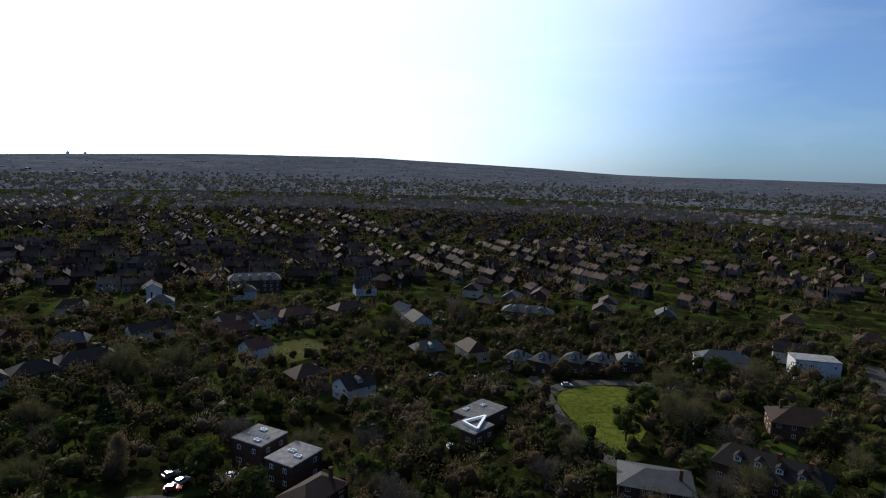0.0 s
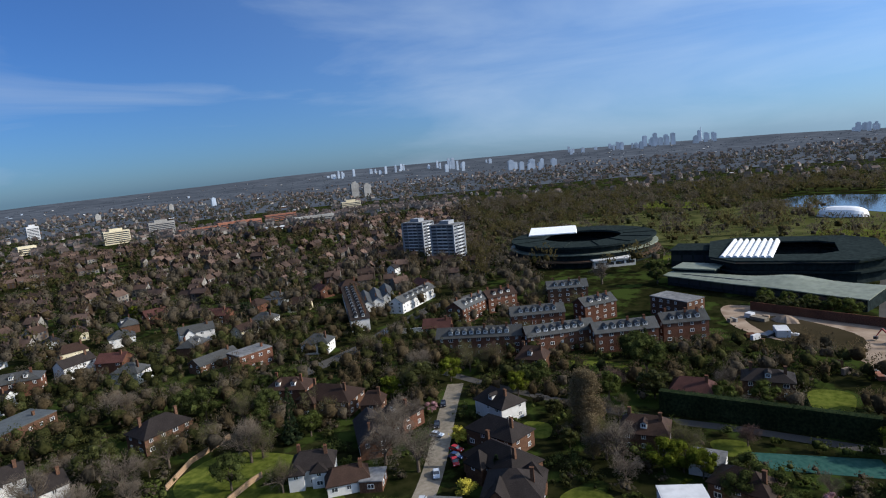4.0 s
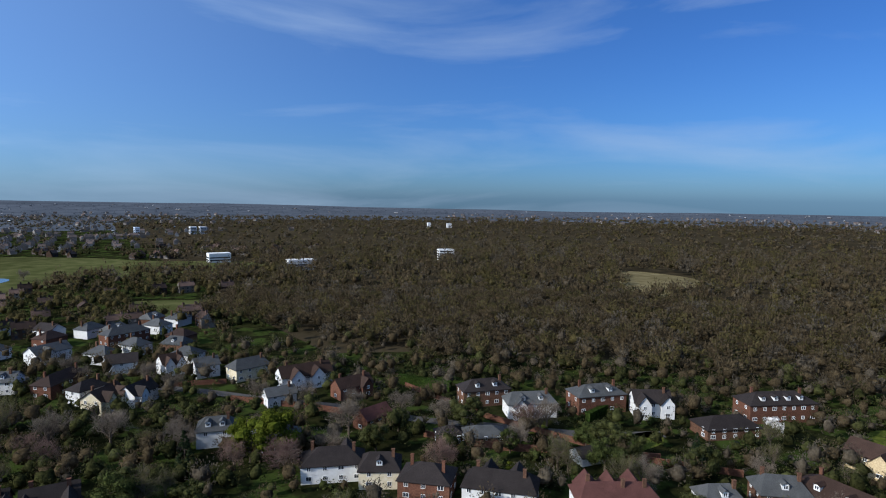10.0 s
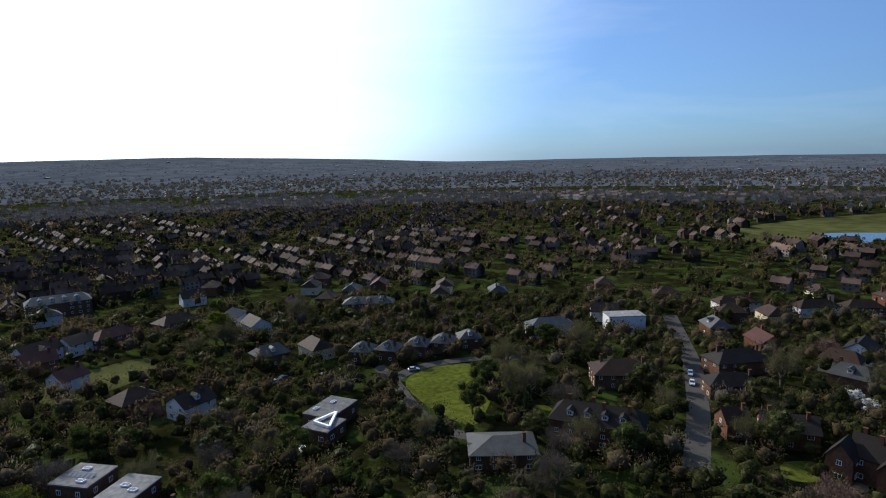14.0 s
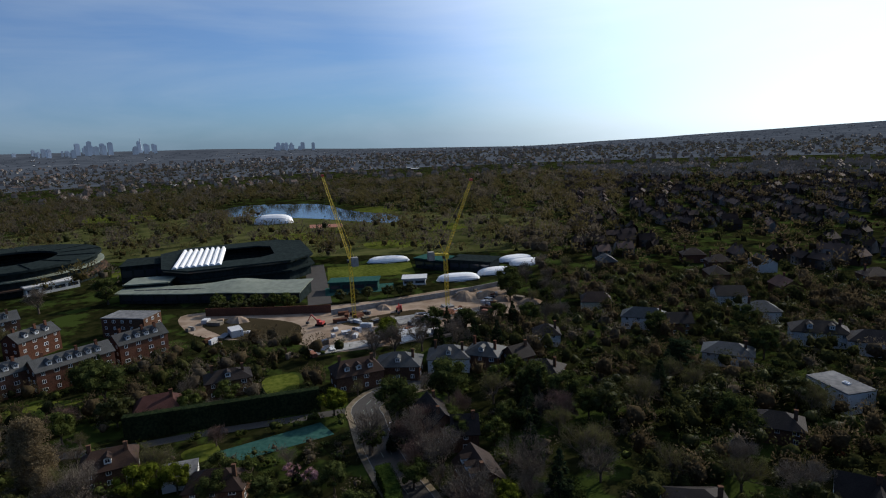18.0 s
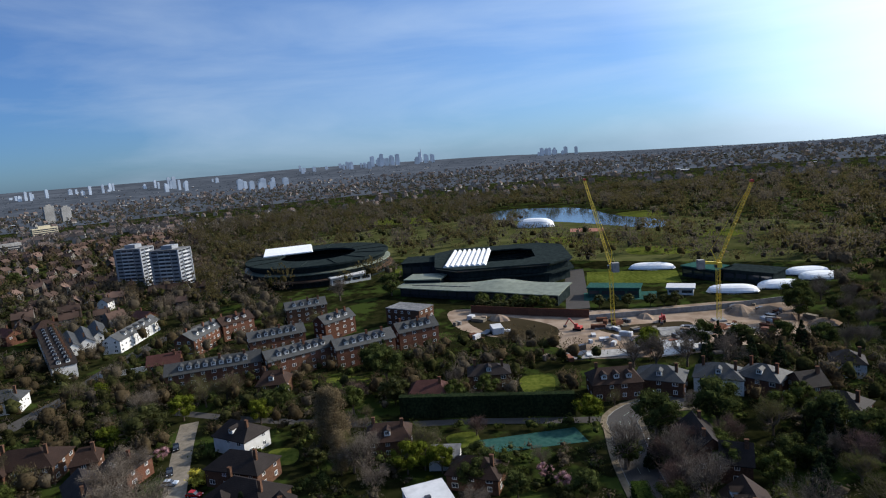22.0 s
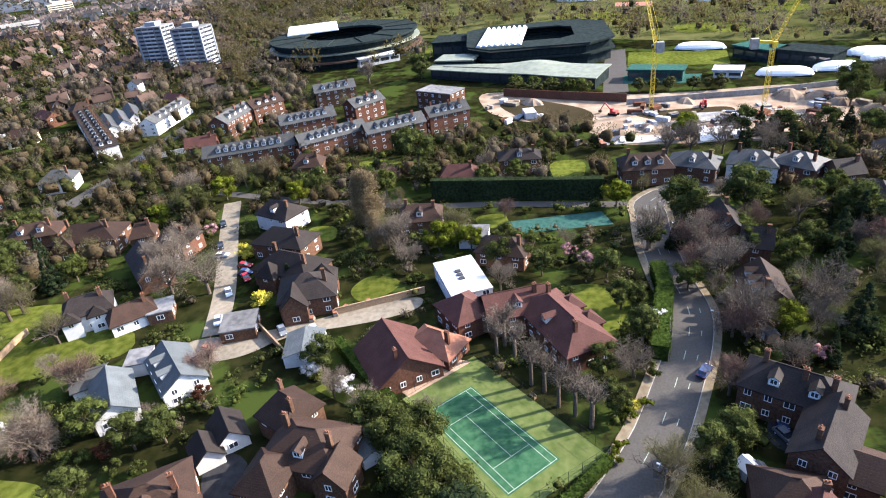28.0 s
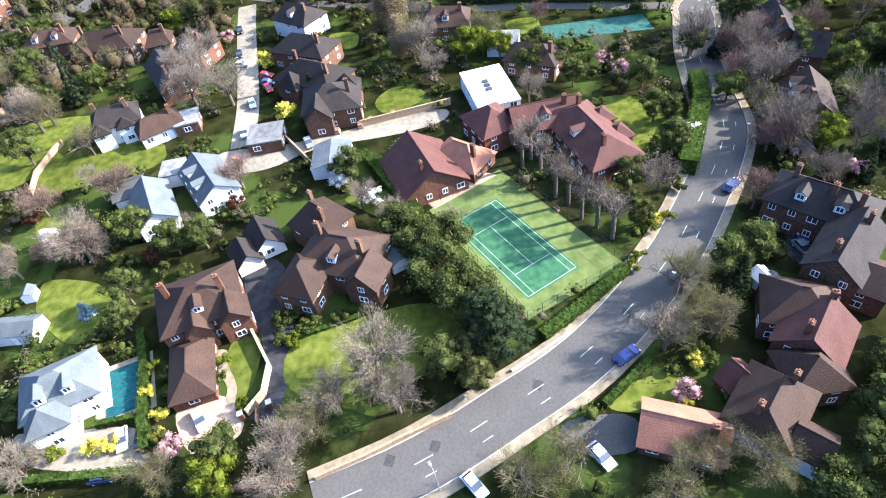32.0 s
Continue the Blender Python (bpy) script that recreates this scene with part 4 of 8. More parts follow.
home(-76.9, -57.3, 38, 7.4, 6, 2.6, 2.6, "gable", "render_white", "tile_dark", fine=True, chimneys=0, rows=1)
home(-72.0, -59.3, 40, 5.7, 5, 2.6, 2.2, "gable", "render_white", "tile_dark", fine=True, chimneys=0, rows=1)
home(-97.4, -28.4, 31, 15.0, 14, 3.0, 5.0, "gable", "brick_red", "tile_red", fine=True, chimneys=1, rows=1, label="low red brick pavilion with a steep red tiled roof")
home(-102.2, -20.8, 63, 7.5, 8, 3.2, 3.0, "hip", "brick_red", "tile_orange", fine=True, chimneys=1, rows=1)
home(-112.0, -15.5, 36, 6.0, 9, 5.2, 3.2, "hip", "brick_red", "tile_red", fine=True, chimneys=0)
home(-113.4, -4.3, 108, 13.7, 9.5, 5.2, 3.4, "gable", "brick_red", "tile_red", fine=True, dormers=1, chimneys=1, label="long red brick house with a brown-red tiled roof")
home(-106.6, 5.8, 29, 16.5, 11, 5.2, 3.4, "hip", "brick_red", "tile_red", fine=True, dormers=1, chimneys=2, wings=((2, 5.5, 5, 4, 5.0, 1.5, "hip"), (-5, 5.5, 5, 4, 5.0, 1.5, "hip")))
flat_w = house(-126.8, -17.2, 22, 16.9, 10, 4.3, 0, "flat", "render_white", "white_sheet", fine=True, chimneys=0, label="flat-roofed white garden building with three rooflights")
for k in (-1.8, 0, 1.8):
    part("rooflight", Mesh().box(k - 0.6, k + 0.6, -1.2, 0.2, 4.6, 4.95), "dark_metal", flat_w)
home(-84.8, -85.5, 37, 14.0, 8, 3.6, 2.8, "gable", "render_white", "slate_pale", fine=True, chimneys=0, rows=1, label="white modern house with a pale pitched roof and rooflights")
home(-92.7, -75.8, 43, 14.5, 9, 4.0, 3.0, "gable", "render_white", "slate_pale", fine=True, chimneys=0, dormers=2)
home(-90.8, -95.2, 123, 6.6, 7, 3.0, 1.6, "gable", "render_white", "slate", fine=True, chimneys=0, rows=1)
home(-97.4, -87.3, 108, 5.2, 6, 3.2, 0, "flat", "render_white", "felt", fine=True, chimneys=0, rows=1)
home(-115.7, -111.8, 124, 9.5, 9, 5.2, 3.0, "half", "render_white", "tile_dark", fine=True, chimneys=2, wings=((-4, -4.5, 4, 3.5, 5.0, 1.6, "hip"), (2, -4.5, 4, 3, 5.0, 1.6, "hip")))
home(-115.2, -100.1, 132, 9.4, 8, 3.4, 2.6, "half", "render_white", "tile_brown", fine=True, chimneys=1, rows=1)
home(-117.8, -93.7, 114, 5.7, 7, 3.0, 0, "flat", "brick_brown", "felt", fine=True, chimneys=0, rows=1)
home(-110.7, -69.3, 105, 8.2, 8, 3.0, 0, "flat", "brick_brown", "felt", fine=True, chimneys=0, rows=1)
# along the gravel lane
home(-122.1, -55.4, 105, 7.8, 12, 5.4, 3.8, "hip", "brick_brown", "tile_dark", chimneys=1, wings=((-3, -5.5, 6, 6, 5.2, 3.2, "gable"), (4, 5, 6, 5, 5.2, 3.2, "hip")))
home(-133.4, -63.5, 69, 12.7, 11, 5.4, 3.6, "hip", "brick_brown", "tile_dark", chimneys=2, wings=((-3, -5, 6, 5, 5.2, 3.0, "hip"),))
home(-148.7, -70.7, 74, 12.0, 10, 5.4, 3.4, "hip", "brick_brown", "tile_dark", chimneys=1)
home(-167.9, -78.8, 64, 11.2, 10, 5.4, 3.4, "half", "render_white", "tile_dark", chimneys=1, dormers=1)
home(-137.3, -107.6, 42, 18.1, 9, 5.2, 3.2, "gable", "brick_brown", "tile_dark", chimneys=1)
home(-151.3, -106.0, 80, 8.3, 10, 5.4, 3.4, "half", "brick_red", "tile_dark", chimneys=1, dormers=1)
home(-159.7, -161.0, 110, 11.0, 10, 5.4, 3.0, "hip", "brick_red", "tile_brown", chimneys=2, dormers=2)
home(-156.1, -138.6, 99, 14.6, 12, 5.6, 3.6, "hip", "brick_brown", "tile_brown", chimneys=2, wings=((-5, -6, 6, 4, 5.4, 2.8, "hip"),))
home(-156.8, -120.7, 113, 5.6, 8, 5.2, 3.2, "half", "brick_brown", "tile_brown", chimneys=1)
# across the road
home(-85.2, 44.3, 59, 11.7, 9, 6.4, 3.2, "hip", "brick_brown", "tile_dark", fine=True, chimneys=3, dormers=2, label="large dark brick house with a long dark roof")
home(-73.8, 44.8, -33, 13.6, 8, 6.4, 3.2, "gable", "brick_brown", "tile_dark", fine=True, chimneys=2)
home(-63.4, 36.0, 80, 5.6, 9, 5.0, 3.4, "hip", "brick_brown", "tile_brown", fine=True, chimneys=1)
home(-57.9, 36.8, -29, 8.6, 9, 5.0, 3.6, "gable", "brick_red", "tile_red", fine=True, chimneys=1)
home(-51.8, 34.9, 13, 2.3, 8, 4.8, 3.0, "hip", "brick_brown", "tile_brown", fine=True, chimneys=0)
home(-45.7, 28.5, -31, 8.7, 8.5, 4.8, 3.0, "half", "render_white", "tile_brown", fine=True, chimneys=2, wings=((2, 6, 5, 4, 4.4, 2.0, "gable"),))
home(-42.0, 17.2, 80, 10.6, 7, 3.0, 2.8, "gable", "brick_red", "tile_orange", fine=True, chimneys=1, rows=1, label="low house with an orange pantile roof")
home(-50.7, 26.1, 39, 1.9, 5, 2.6, 2.4, "gable", "brick_red", "tile_red", fine=True, chimneys=0, rows=1)
home(-117.4, 50.0, -5, 13.2, 9, 5.4, 3.6, "gable", "brick_brown", "tile_brown", chimneys=1, dormers=3)
home(-148.7, 50.6, -1, 15.1, 9, 5.4, 3.6, "gable", "brick_brown", "tile_dark", chimneys=2)
home(-138.8, 55.1, 71, 4.9, 8, 5.4, 3.6, "gable", "brick_brown", "tile_dark", chimneys=1)
home(-69.9, 47.3, 62, 2.3, 8, 4.5, 2.4, "gable", "brick_red", "tile_brown", chimneys=0)
# towards the building site
home(-205.3, -3.2, 92, 10.0, 9, 6, 2.4, "hip", "brick_brown", "tile_dark", chimneys=2, dormers=1)
home(-192.6, -23.8, 91, 10.5, 11, 5.2, 3.4, "half", "brick_red", "tile_red", chimneys=1)
home(-191.9, 37.6, 92, 13.7, 11, 6, 3.4, "half", "brick_brown", "tile_brown", chimneys=2, dormers=3)
home(-193.3, 53.2, 66, 9.6, 11, 5.4, 3.2, "hip", "brick_brown", "slate", chimneys=1, dormers=1)
home(-191.9, 71.3, 66, 9.0, 11, 5.4, 3.2, "hip", "render_white", "slate", chimneys=2, dormers=1)
home(-187.4, 83.3, 46, 7.4, 11, 6, 3, "hip", "brick_red", "slate", chimneys=2, dormers=1)
home(-180.9, 93.0, 99, 7.1, 9, 5.4, 3.2, "gable", "brick_brown", "tile_dark", chimneys=1)
home(-165.7, 94.8, 44, 6.7, 10, 5.2, 3, "hip", "brick_brown", "tile_dark", chimneys=1)
home(-197.6, 114.2, 66, 5.3, 9, 5.2, 3, "hip", "render_white", "tile_dark", chimneys=1)
home(-161.7, -32.6, 95, 10.6, 10, 5.2, 3.2, "half", "brick_brown", "tile_brown", chimneys=2, dormers=1)
home(-141.4, -7.1, 73, 8.9, 9, 4.4, 3.0, "hip", "brick_brown", "tile_brown", chimneys=1)
home(-152.2, -15.9, 88, 8.0, 8, 3.2, 0, "flat", "render_white", "felt", chimneys=0, rows=1)
home(-210.4, -83.2, 95, 8.9, 10, 5.6, 3.6, "half", "brick_brown", "tile_brown", chimneys=2, dormers=1)

# brick terraces with dormers
def terrace(cx, cy, rot, length, d=10, z=8.6, up=3.2, wall="brick_red", roof="slate", n=5, label="three-storey red brick terrace with white dormers along a slate roof"):
    return house(cx, cy, rot, length, d, z, up, "gable", wall, roof, chimneys=3, dormers=n, rows=3, label=label, name="terrace", skip=0.0, group="brick terraces")

terrace(-223.6, -111.7, 110, 35.6, n=9)
terrace(-235.0, -80.9, 127, 29.0, n=7)
terrace(-242.7, -55.8, 121, 25.8, n=6)
terrace(-261.8, -99.8, 118, 24.9, n=6)
terrace(-274.2, -142.0, 174, 26.4, n=4)
terrace(-293.5, -133.1, 142, 17.3, n=3, roof="tile_brown")
terrace(-283.0, -77.8, 140, 17.9, n=3)
terrace(-258.9, -35.4, 120, 18.8, n=4)
terrace(-315.7, -101.9, 115, 21.6, n=4, wall="brick_brown")
house(-293.4, -41.7, 59, 21.0, 12, 9, 0, "flat", "brick_brown", "felt", chimneys=0, rows=3, name="apartment_block", label="dark brick apartment block with a flat grey roof")
for k in range(11):
    house(-275.4 + 6.0 * (k - 5), -217.6 + 5.25 * (k - 5), 131, 9.5, 7.7, 6.6, 2.4, "gable", "render_white", "tile_dark", chimneys=1, dormers=2, rows=2, name="terraced_house", skip=0.3, label="narrow white terraced house with a dark gable roof", group="white terraced houses")
house(-296.8, -190.0, -177, 41.0, 9, 6.4, 3.0, "gable", "render_white", "slate", chimneys=2, dormers=5, rows=3, name="terrace", label="bright white terrace with dark dormer roof")
home(-283.5, -214.7, 40, 34.5, 7, 6, 2.6, "gable", "render_white", "slate", chimneys=1)
home(-291.9, -213.1, 39, 32.4, 7, 6, 2.6, "gable", "render_white", "slate", chimneys=1)
home(-303.5, -213.4, 38, 31.3, 7, 6, 2.6, "gable", "render_white", "slate", chimneys=1)
home(-412.5, -291.5, 176, 7.2, 7, 6, 2.6, "gable", "render_white", "tile_dark", chimneys=1)
home(-380.2, -258.4, -177, 8.2, 7, 6, 2.6, "gable", "render_white", "tile_dark", chimneys=1)

# beyond the second street
house(16.9, -398.7, -178, 26.8, 11, 11, 0, "flat", "render_white", "slate", chimneys=2, rows=3, name="apartment_block", label="cream-white apartment block with grey roofs")
home(41.2, -376.7, -134, 23.5, 10, 6, 3.4, "hip", "brick_red", "tile_dark", chimneys=1, dormers=3)
home(50.6, -351.0, -146, 11.7, 9, 4.5, 2.6, "hip", "render_cream", "tile_brown", chimneys=1)
home(82.4, -337.9, 172, 11.4, 9, 4.8, 2.8, "hip", "render_white", "slate", chimneys=1)
home(67.5, -344.7, -157, 14.5, 10, 5, 3.0, "hip", "brick_red", "tile_red", chimneys=1)
home(51.1, -289.9, -175, 9.3, 9, 5, 3.0, "gable", "render_white", "tile_brown", chimneys=1, wings=((0, -4, 5, 4, 4.8, 2.6, "gable"),))
home(40.6, -303.3, -171, 10.7, 9, 5, 3.0, "hip", "brick_red", "tile_brown", chimneys=1)
home(33.1, -276.4, 177, 11.7, 9, 5, 3.2, "gable", "brick_red", "tile_orange", chimneys=1)
home(32.4, -255.1, -167, 14.9, 10, 5, 3.2, "hip", "render_white", "tile_brown", chimneys=1, dormers=1)
home(19.7, -243.9, -166, 6.8, 7, 2.8, 1.8, "hip", "brick_red", "tile_orange", chimneys=0, rows=1)
home(17.4, -216.0, 167, 8.2, 10, 3.6, 0, "flat", "render_white", "slate_pale", chimneys=0, rows=1)
home(2.0, -186.7, 151, 17.9, 10, 6.6, 3.4, "hip", "brick_red", "slate", chimneys=4, wings=((-5, -5, 5, 4, 6.4, 3.0, "gable"), (5, -5, 6, 5, 6.4, 3.4, "gable")), label="tall red brick villa with big chimneys")
home(-1.6, -172.8, 175, 15.2, 10, 5, 3.0, "gable", "render_white", "tile_dark", chimneys=1)
home(-6.9, -155.3, 128, 11.4, 9, 3.6, 2.8, "gable", "brick_red", "tile_dark", chimneys=1)
home(-19.5, -144.9, 169, 8.6, 9, 4.4, 1.8, "hip", "brick_red", "slate", chimneys=1)
home(124.7, -281.9, 179, 15.7, 8, 5.2, 3.2, "gable", "render_white", "tile_dark", chimneys=1, wings=((-4, -4, 4, 4, 5, 2.6, "gable"), (4, -4, 5, 4, 5, 2.8, "gable")))
home(138.5, -278.0, 176, 9.0, 9, 5, 3, "hip", "brick_red", "tile_red", chimneys=0)
home(108.9, -316.2, 166, 10.7, 9, 3.6, 2.6, "hip", "brick_brown", "slate", chimneys=0)
home(61.1, -225.8, -172, 12.2, 10, 5.2, 3.4, "hip", "render_cream", "tile_brown", chimneys=2, dormers=2)
home(68.9, -205.4, -176, 15.2, 10, 5.4, 3.2, "hip", "render_white", "tile_brown", chimneys=1, dormers=1)
home(79.0, -192.7, 151, 20.6, 12, 5.6, 3.4, "hip", "render_white", "tile_brown", chimneys=1, dormers=1)
home(88.4, -185.6, -170, 12.6, 9, 5.2, 3.2, "gable", "render_white", "tile_brown", chimneys=1, wings=((-5, 4, 5, 5, 5, 2.8, "gable"), (3, 4, 5, 5, 5, 2.8, "gable")))
home(111.8, -220.5, 178, 8.8, 8, 5, 3, "gable", "render_white", "tile_red", chimneys=1)
home(45.6, -189.6, -164, 8.1, 9, 3.6, 2.6, "hip", "render_cream", "tile_brown", chimneys=0)
home(33.4, -159.1, -174, 8.4, 9, 4.2, 2.8, "gable", "brick_brown", "tile_dark", chimneys=1)
house(-90.4, -379.4, 167, 35.5, 14, 9.5, 0, "flat", "render_white", "felt", chimneys=2, rows=3, name="apartment_block", label="large white stucco villa with a flat roof")
house(-107.6, -413.1, -145, 25.0, 12, 12, 0, "flat", "render_white", "felt", chimneys=0, rows=4, name="apartment_block", label="white stucco block with a stepped roof")
house(-85.7, -311.0, 162, 31.8, 10, 7.6, 0, "flat", "brick_brown", "felt", chimneys=0, rows=2, name="apartment_block", label="low brown brick block with rooflights")
home(-52.6, -265.1, -177, 16.3, 11, 6.4, 3.2, "half", "render_cream", "slate", chimneys=2, label="cream stone house with steep gable")
home(-128.4, -291.7, 142, 16.0, 11, 7, 3, "hip", "brick_red", "slate", chimneys=2, dormers=3)
home(-153.2, -289.2, -177, 15.5, 8, 6.4, 3, "gable", "render_white", "tile_dark", chimneys=2)
home(-209.1, -273.3, 150, 17.3, 9, 6.4, 3, "gable", "render_white", "slate", chimneys=2, wings=((-4, -5, 5, 4, 6, 2.6, "gable"),))
home(-77.9, -195.1, 158, 10.5, 9, 5.4, 3, "gable", "render_white", "tile_dark", chimneys=2, wings=((-3, -4, 5, 5, 5.2, 3, "gable"),))
home(-80.7, -176.4, 170, 7.3, 8, 5.4, 2.8, "gable", "render_white", "tile_dark", chimneys=1)
home(-65.5, -165.5, -170, 4.9, 6, 4, 2.2, "gable", "render_white", "tile_dark", chimneys=0)
house(-100.5, -241.7, -171, 29.2, 14, 4.2, 0, "flat", "brick_brown", "slate_pale", chimneys=1, rows=1, name="school_building", label="low flat-roofed grey building")
home(-117.0, -178.5, 175, 11.3, 11, 5.8, 3.6, "hip", "brick_brown", "tile_dark", chimneys=2)
house(-184.1, -207.1, 167, 16.3, 11, 7.6, 0, "flat", "brick_red", "felt", chimneys=1, rows=2, label="red brick house with a white flat roof")
home(-179.4, -225.2, 175, 20.6, 9, 4.4, 2.6, "gable", "brick_brown", "slate", chimneys=1)
home(-223.4, -252.5, -179, 12.2, 8, 4.4, 2.6, "gable", "render_cream", "tile_brown", chimneys=1)
home(-16.6, -307.5, -161, 15.8, 9, 4, 2, "hip", "render_white", "felt", chimneys=0)
home(-20.5, -372.3, -179, 15.9, 9, 4.6, 2.4, "hip", "brick_red", "tile_orange", chimneys=0)
home(-37.5, -505.6, -152, 25.6, 9, 6, 3, "gable", "brick_red", "tile_brown", chimneys=2)

# along the wood
home(163.7, -209.0, 168, 18.9, 10, 8.4, 4.0, "gable", "brick_red", "tile_red", chimneys=2, rows=3, wings=((-1, -5.5, 6, 5, 8.2, 3.8, "gable"),), label="tall red brick villa with stepped gables")
home(151.1, -208.6, -164, 11.0, 9, 6, 3, "hip", "brick_red", "tile_red", chimneys=1)
home(139.3, -233.4, -166, 15.8, 11, 5.8, 3.2, "hip", "brick_red", "tile_red", chimneys=0)
home(120.4, -245.1, -155, 21.0, 8, 5.6, 3.2, "gable", "render_white", "tile_dark", chimneys=2, wings=((-5, -5, 5, 5, 5, 3, "gable"), (4, -4, 5, 4, 5, 3, "gable")))
home(114.1, -190.6, -177, 10.4, 8, 4.6, 2.8, "gable", "render_white", "tile_red", chimneys=1)
home(157.5, -157.5, -156, 20.2, 10, 5.4, 3.2, "gable", "brick_yellow", "tile_brown", chimneys=1, wings=((1, -5, 6, 5, 5.2, 3, "gable"), (7, -5, 6, 5, 5.2, 3, "gable")))
home(108.5, -138.9, -163, 18.0, 13, 6.2, 3.4, "hip", "brick_red", "slate", chimneys=0, dormers=4)
home(97.7, -147.7, 180, 6.8, 8, 3, 2, "hip", "render_white", "slate", chimneys=0, rows=1)
home(132.2, -124.8, -161, 25.9, 12, 5.8, 3.6, "hip", "brick_red", "tile_brown", chimneys=2, dormers=3)
home(233.9, -48.1, -82, 14.4, 10, 6.8, 3.2, "hip", "brick_brown", "tile_dark", chimneys=1, dormers=2)
home(219.2, -63.1, -90, 16.6, 10, 5.8, 3.2, "half", "render_white", "slate", chimneys=1, dormers=2, wings=((-5, -5, 5, 4, 5.4, 2.8, "gable"),))
home(221.7, -90.7, -83, 14.6, 11, 7.4, 3, "hip", "brick_red", "slate", chimneys=2, dormers=2)
home(214.8, -109.8, -100, 13.9, 9, 6, 3.6, "gable", "render_white", "tile_dark", chimneys=1, wings=((-4, -5, 5, 5, 5.8, 3.4, "gable"), (5, -4, 5, 4, 5.8, 3, "gable")))
home(192.7, -127.2, -89, 15.1, 11, 4, 3, "hip", "brick_brown", "tile_dark", chimneys=0)
home(205.3, -155.1, -91, 21.4, 11, 7.4, 3.2, "hip", "brick_red", "tile_dark", chimneys=2, dormers=4)
home(194.5, -40.3, -92, 10.0, 9, 3.6, 2.4, "hip", "brick_brown", "slate", chimneys=0)
home(196.5, -29.2, -90, 5.8, 8, 3.2, 2.4, "hip", "brick_brown", "tile_dark", chimneys=0)
home(154.6, -37.1, -111, 17.7, 10, 5.6, 3.4, "half", "render_white", "tile_dark", chimneys=2, wings=((-4, 5, 5, 5, 5.4, 3, "gable"), (4, 5, 5, 5, 5.4, 3, "gable")))
home(144.5, -65.3, -96, 19.2, 11, 5.6, 3.4, "half", "render_white", "tile_red", chimneys=3, wings=((-6, 5, 6, 6, 5.4, 3.2, "gable"), (0, 5, 5, 6, 5.4, 3, "gable"), (6, 5, 6, 6, 5.4, 3.2, "gable")), label="white gabled house with a maroon tiled roof")
home(141.7, -92.5, -95, 8.5, 9, 5.4, 3, "half", "render_white", "slate", chimneys=1, dormers=1)
home(143.5, -111.3, -106, 10.8, 10, 5.6, 3.4, "half", "brick_brown", "slate", chimneys=2, dormers=1)
home(177.1, -71.4, -75, 11.2, 7, 3, 2, "gable", "render_white", "tile_dark", chimneys=0, rows=1)
home(213.1, -3.4, -50, 11.8, 8, 4.6, 3, "gable", "brick_red", "tile_red", chimneys=0)
home(170.2, -4.9, -95, 9.3, 11, 5.6, 3.2, "half", "render_cream", "tile_dark", chimneys=1, dormers=1)
home(175.1, 8.8, -88, 13.2, 10, 5.6, 3.4, "hip", "render_white", "tile_dark", chimneys=2, wings=((4, 5, 5, 5, 5.2, 3, "gable"),))
home(161.3, -17.8, -109, 8.9, 11, 5.8, 3.2, "hip", "brick_red", "tile_dark", chimneys=2)
home(204.0, 48.6, -82, 9.7, 10, 6, 3, "half", "render_white", "slate", chimneys=1, dormers=2)
home(288.7, 88.8, -53, 9.5, 9, 5.8, 3.4, "gable", "render_white", "tile_brown", chimneys=1, wings=((-2, -4, 4, 4, 5.6, 3, "gable"), (3, -4, 4, 4, 5.6, 3, "gable")))
home(282.8, 71.7, -59, 10.4, 9, 5.8, 3, "gable", "render_white", "slate", chimneys=1)
home(278.6, 51.7, -52, 14.8, 10, 5.8, 3.4, "half", "render_cream", "slate", chimneys=1)
home(264.7, 25.7, -65, 22.4, 10, 5.8, 3.8, "gable", "render_white", "tile_brown", chimneys=2, wings=((-5, -5, 6, 5, 5.6, 3.4, "gable"), (4, -5, 6, 5, 5.6, 3.4, "gable")))
home(248.2, 4.6, -57, 15.7, 8, 5.2, 3.2, "gable", "brick_red", "tile_brown", chimneys=2, wings=((4, -4, 5, 4, 5, 3, "gable"),))
home(241.2, 33.2, -64, 11.5, 8, 4.6, 2.4, "gable", "render_white", "slate", chimneys=1)
home(196.3, 28.1, -82, 10.7, 9, 5, 3, "hip", "brick_brown", "slate", chimneys=1)
home(351.1, 131.5, -41, 18.6, 10, 6.6, 3.2, "hip", "brick_red", "slate", chimneys=2)
home(313.8, 153.4, -32, 17.4, 10, 5.8, 3.2, "gable", "render_white", "slate", chimneys=1, wings=((-3, -4, 5, 4, 5.6, 3, "gable"),))
home(371.8, 207.9, -8, 18.9, 8, 5.6, 3, "gable", "render_white", "tile_brown", chimneys=1)
home(266.1, 149.5, -87, 15.3, 9, 5.6, 3.2, "gable", "render_white", "slate", chimneys=2, dormers=2)
home(264.7, 124.8, -15, 17.7, 9, 6, 3, "hip", "brick_red", "tile_brown", chimneys=2)
home(251.5, 109.1, -30, 8.4, 8, 6, 2.6, "hip", "render_white", "tile_dark", chimneys=1)
home(240.8, 98.5, -19, 13.4, 9, 5.8, 3.2, "gable", "render_cream", "tile_brown", chimneys=2, wings=((-3, -4.5, 4, 4, 5.6, 2.8, "gable"), (4, -4.5, 4, 4, 5.6, 2.8, "gable")))
home(247.2, 88.4, -22, 12.8, 8, 5.4, 3.2, "gable", "render_white", "tile_dark", chimneys=1, wings=((-3, -4, 4, 4, 5.4, 2.8, "gable"),))
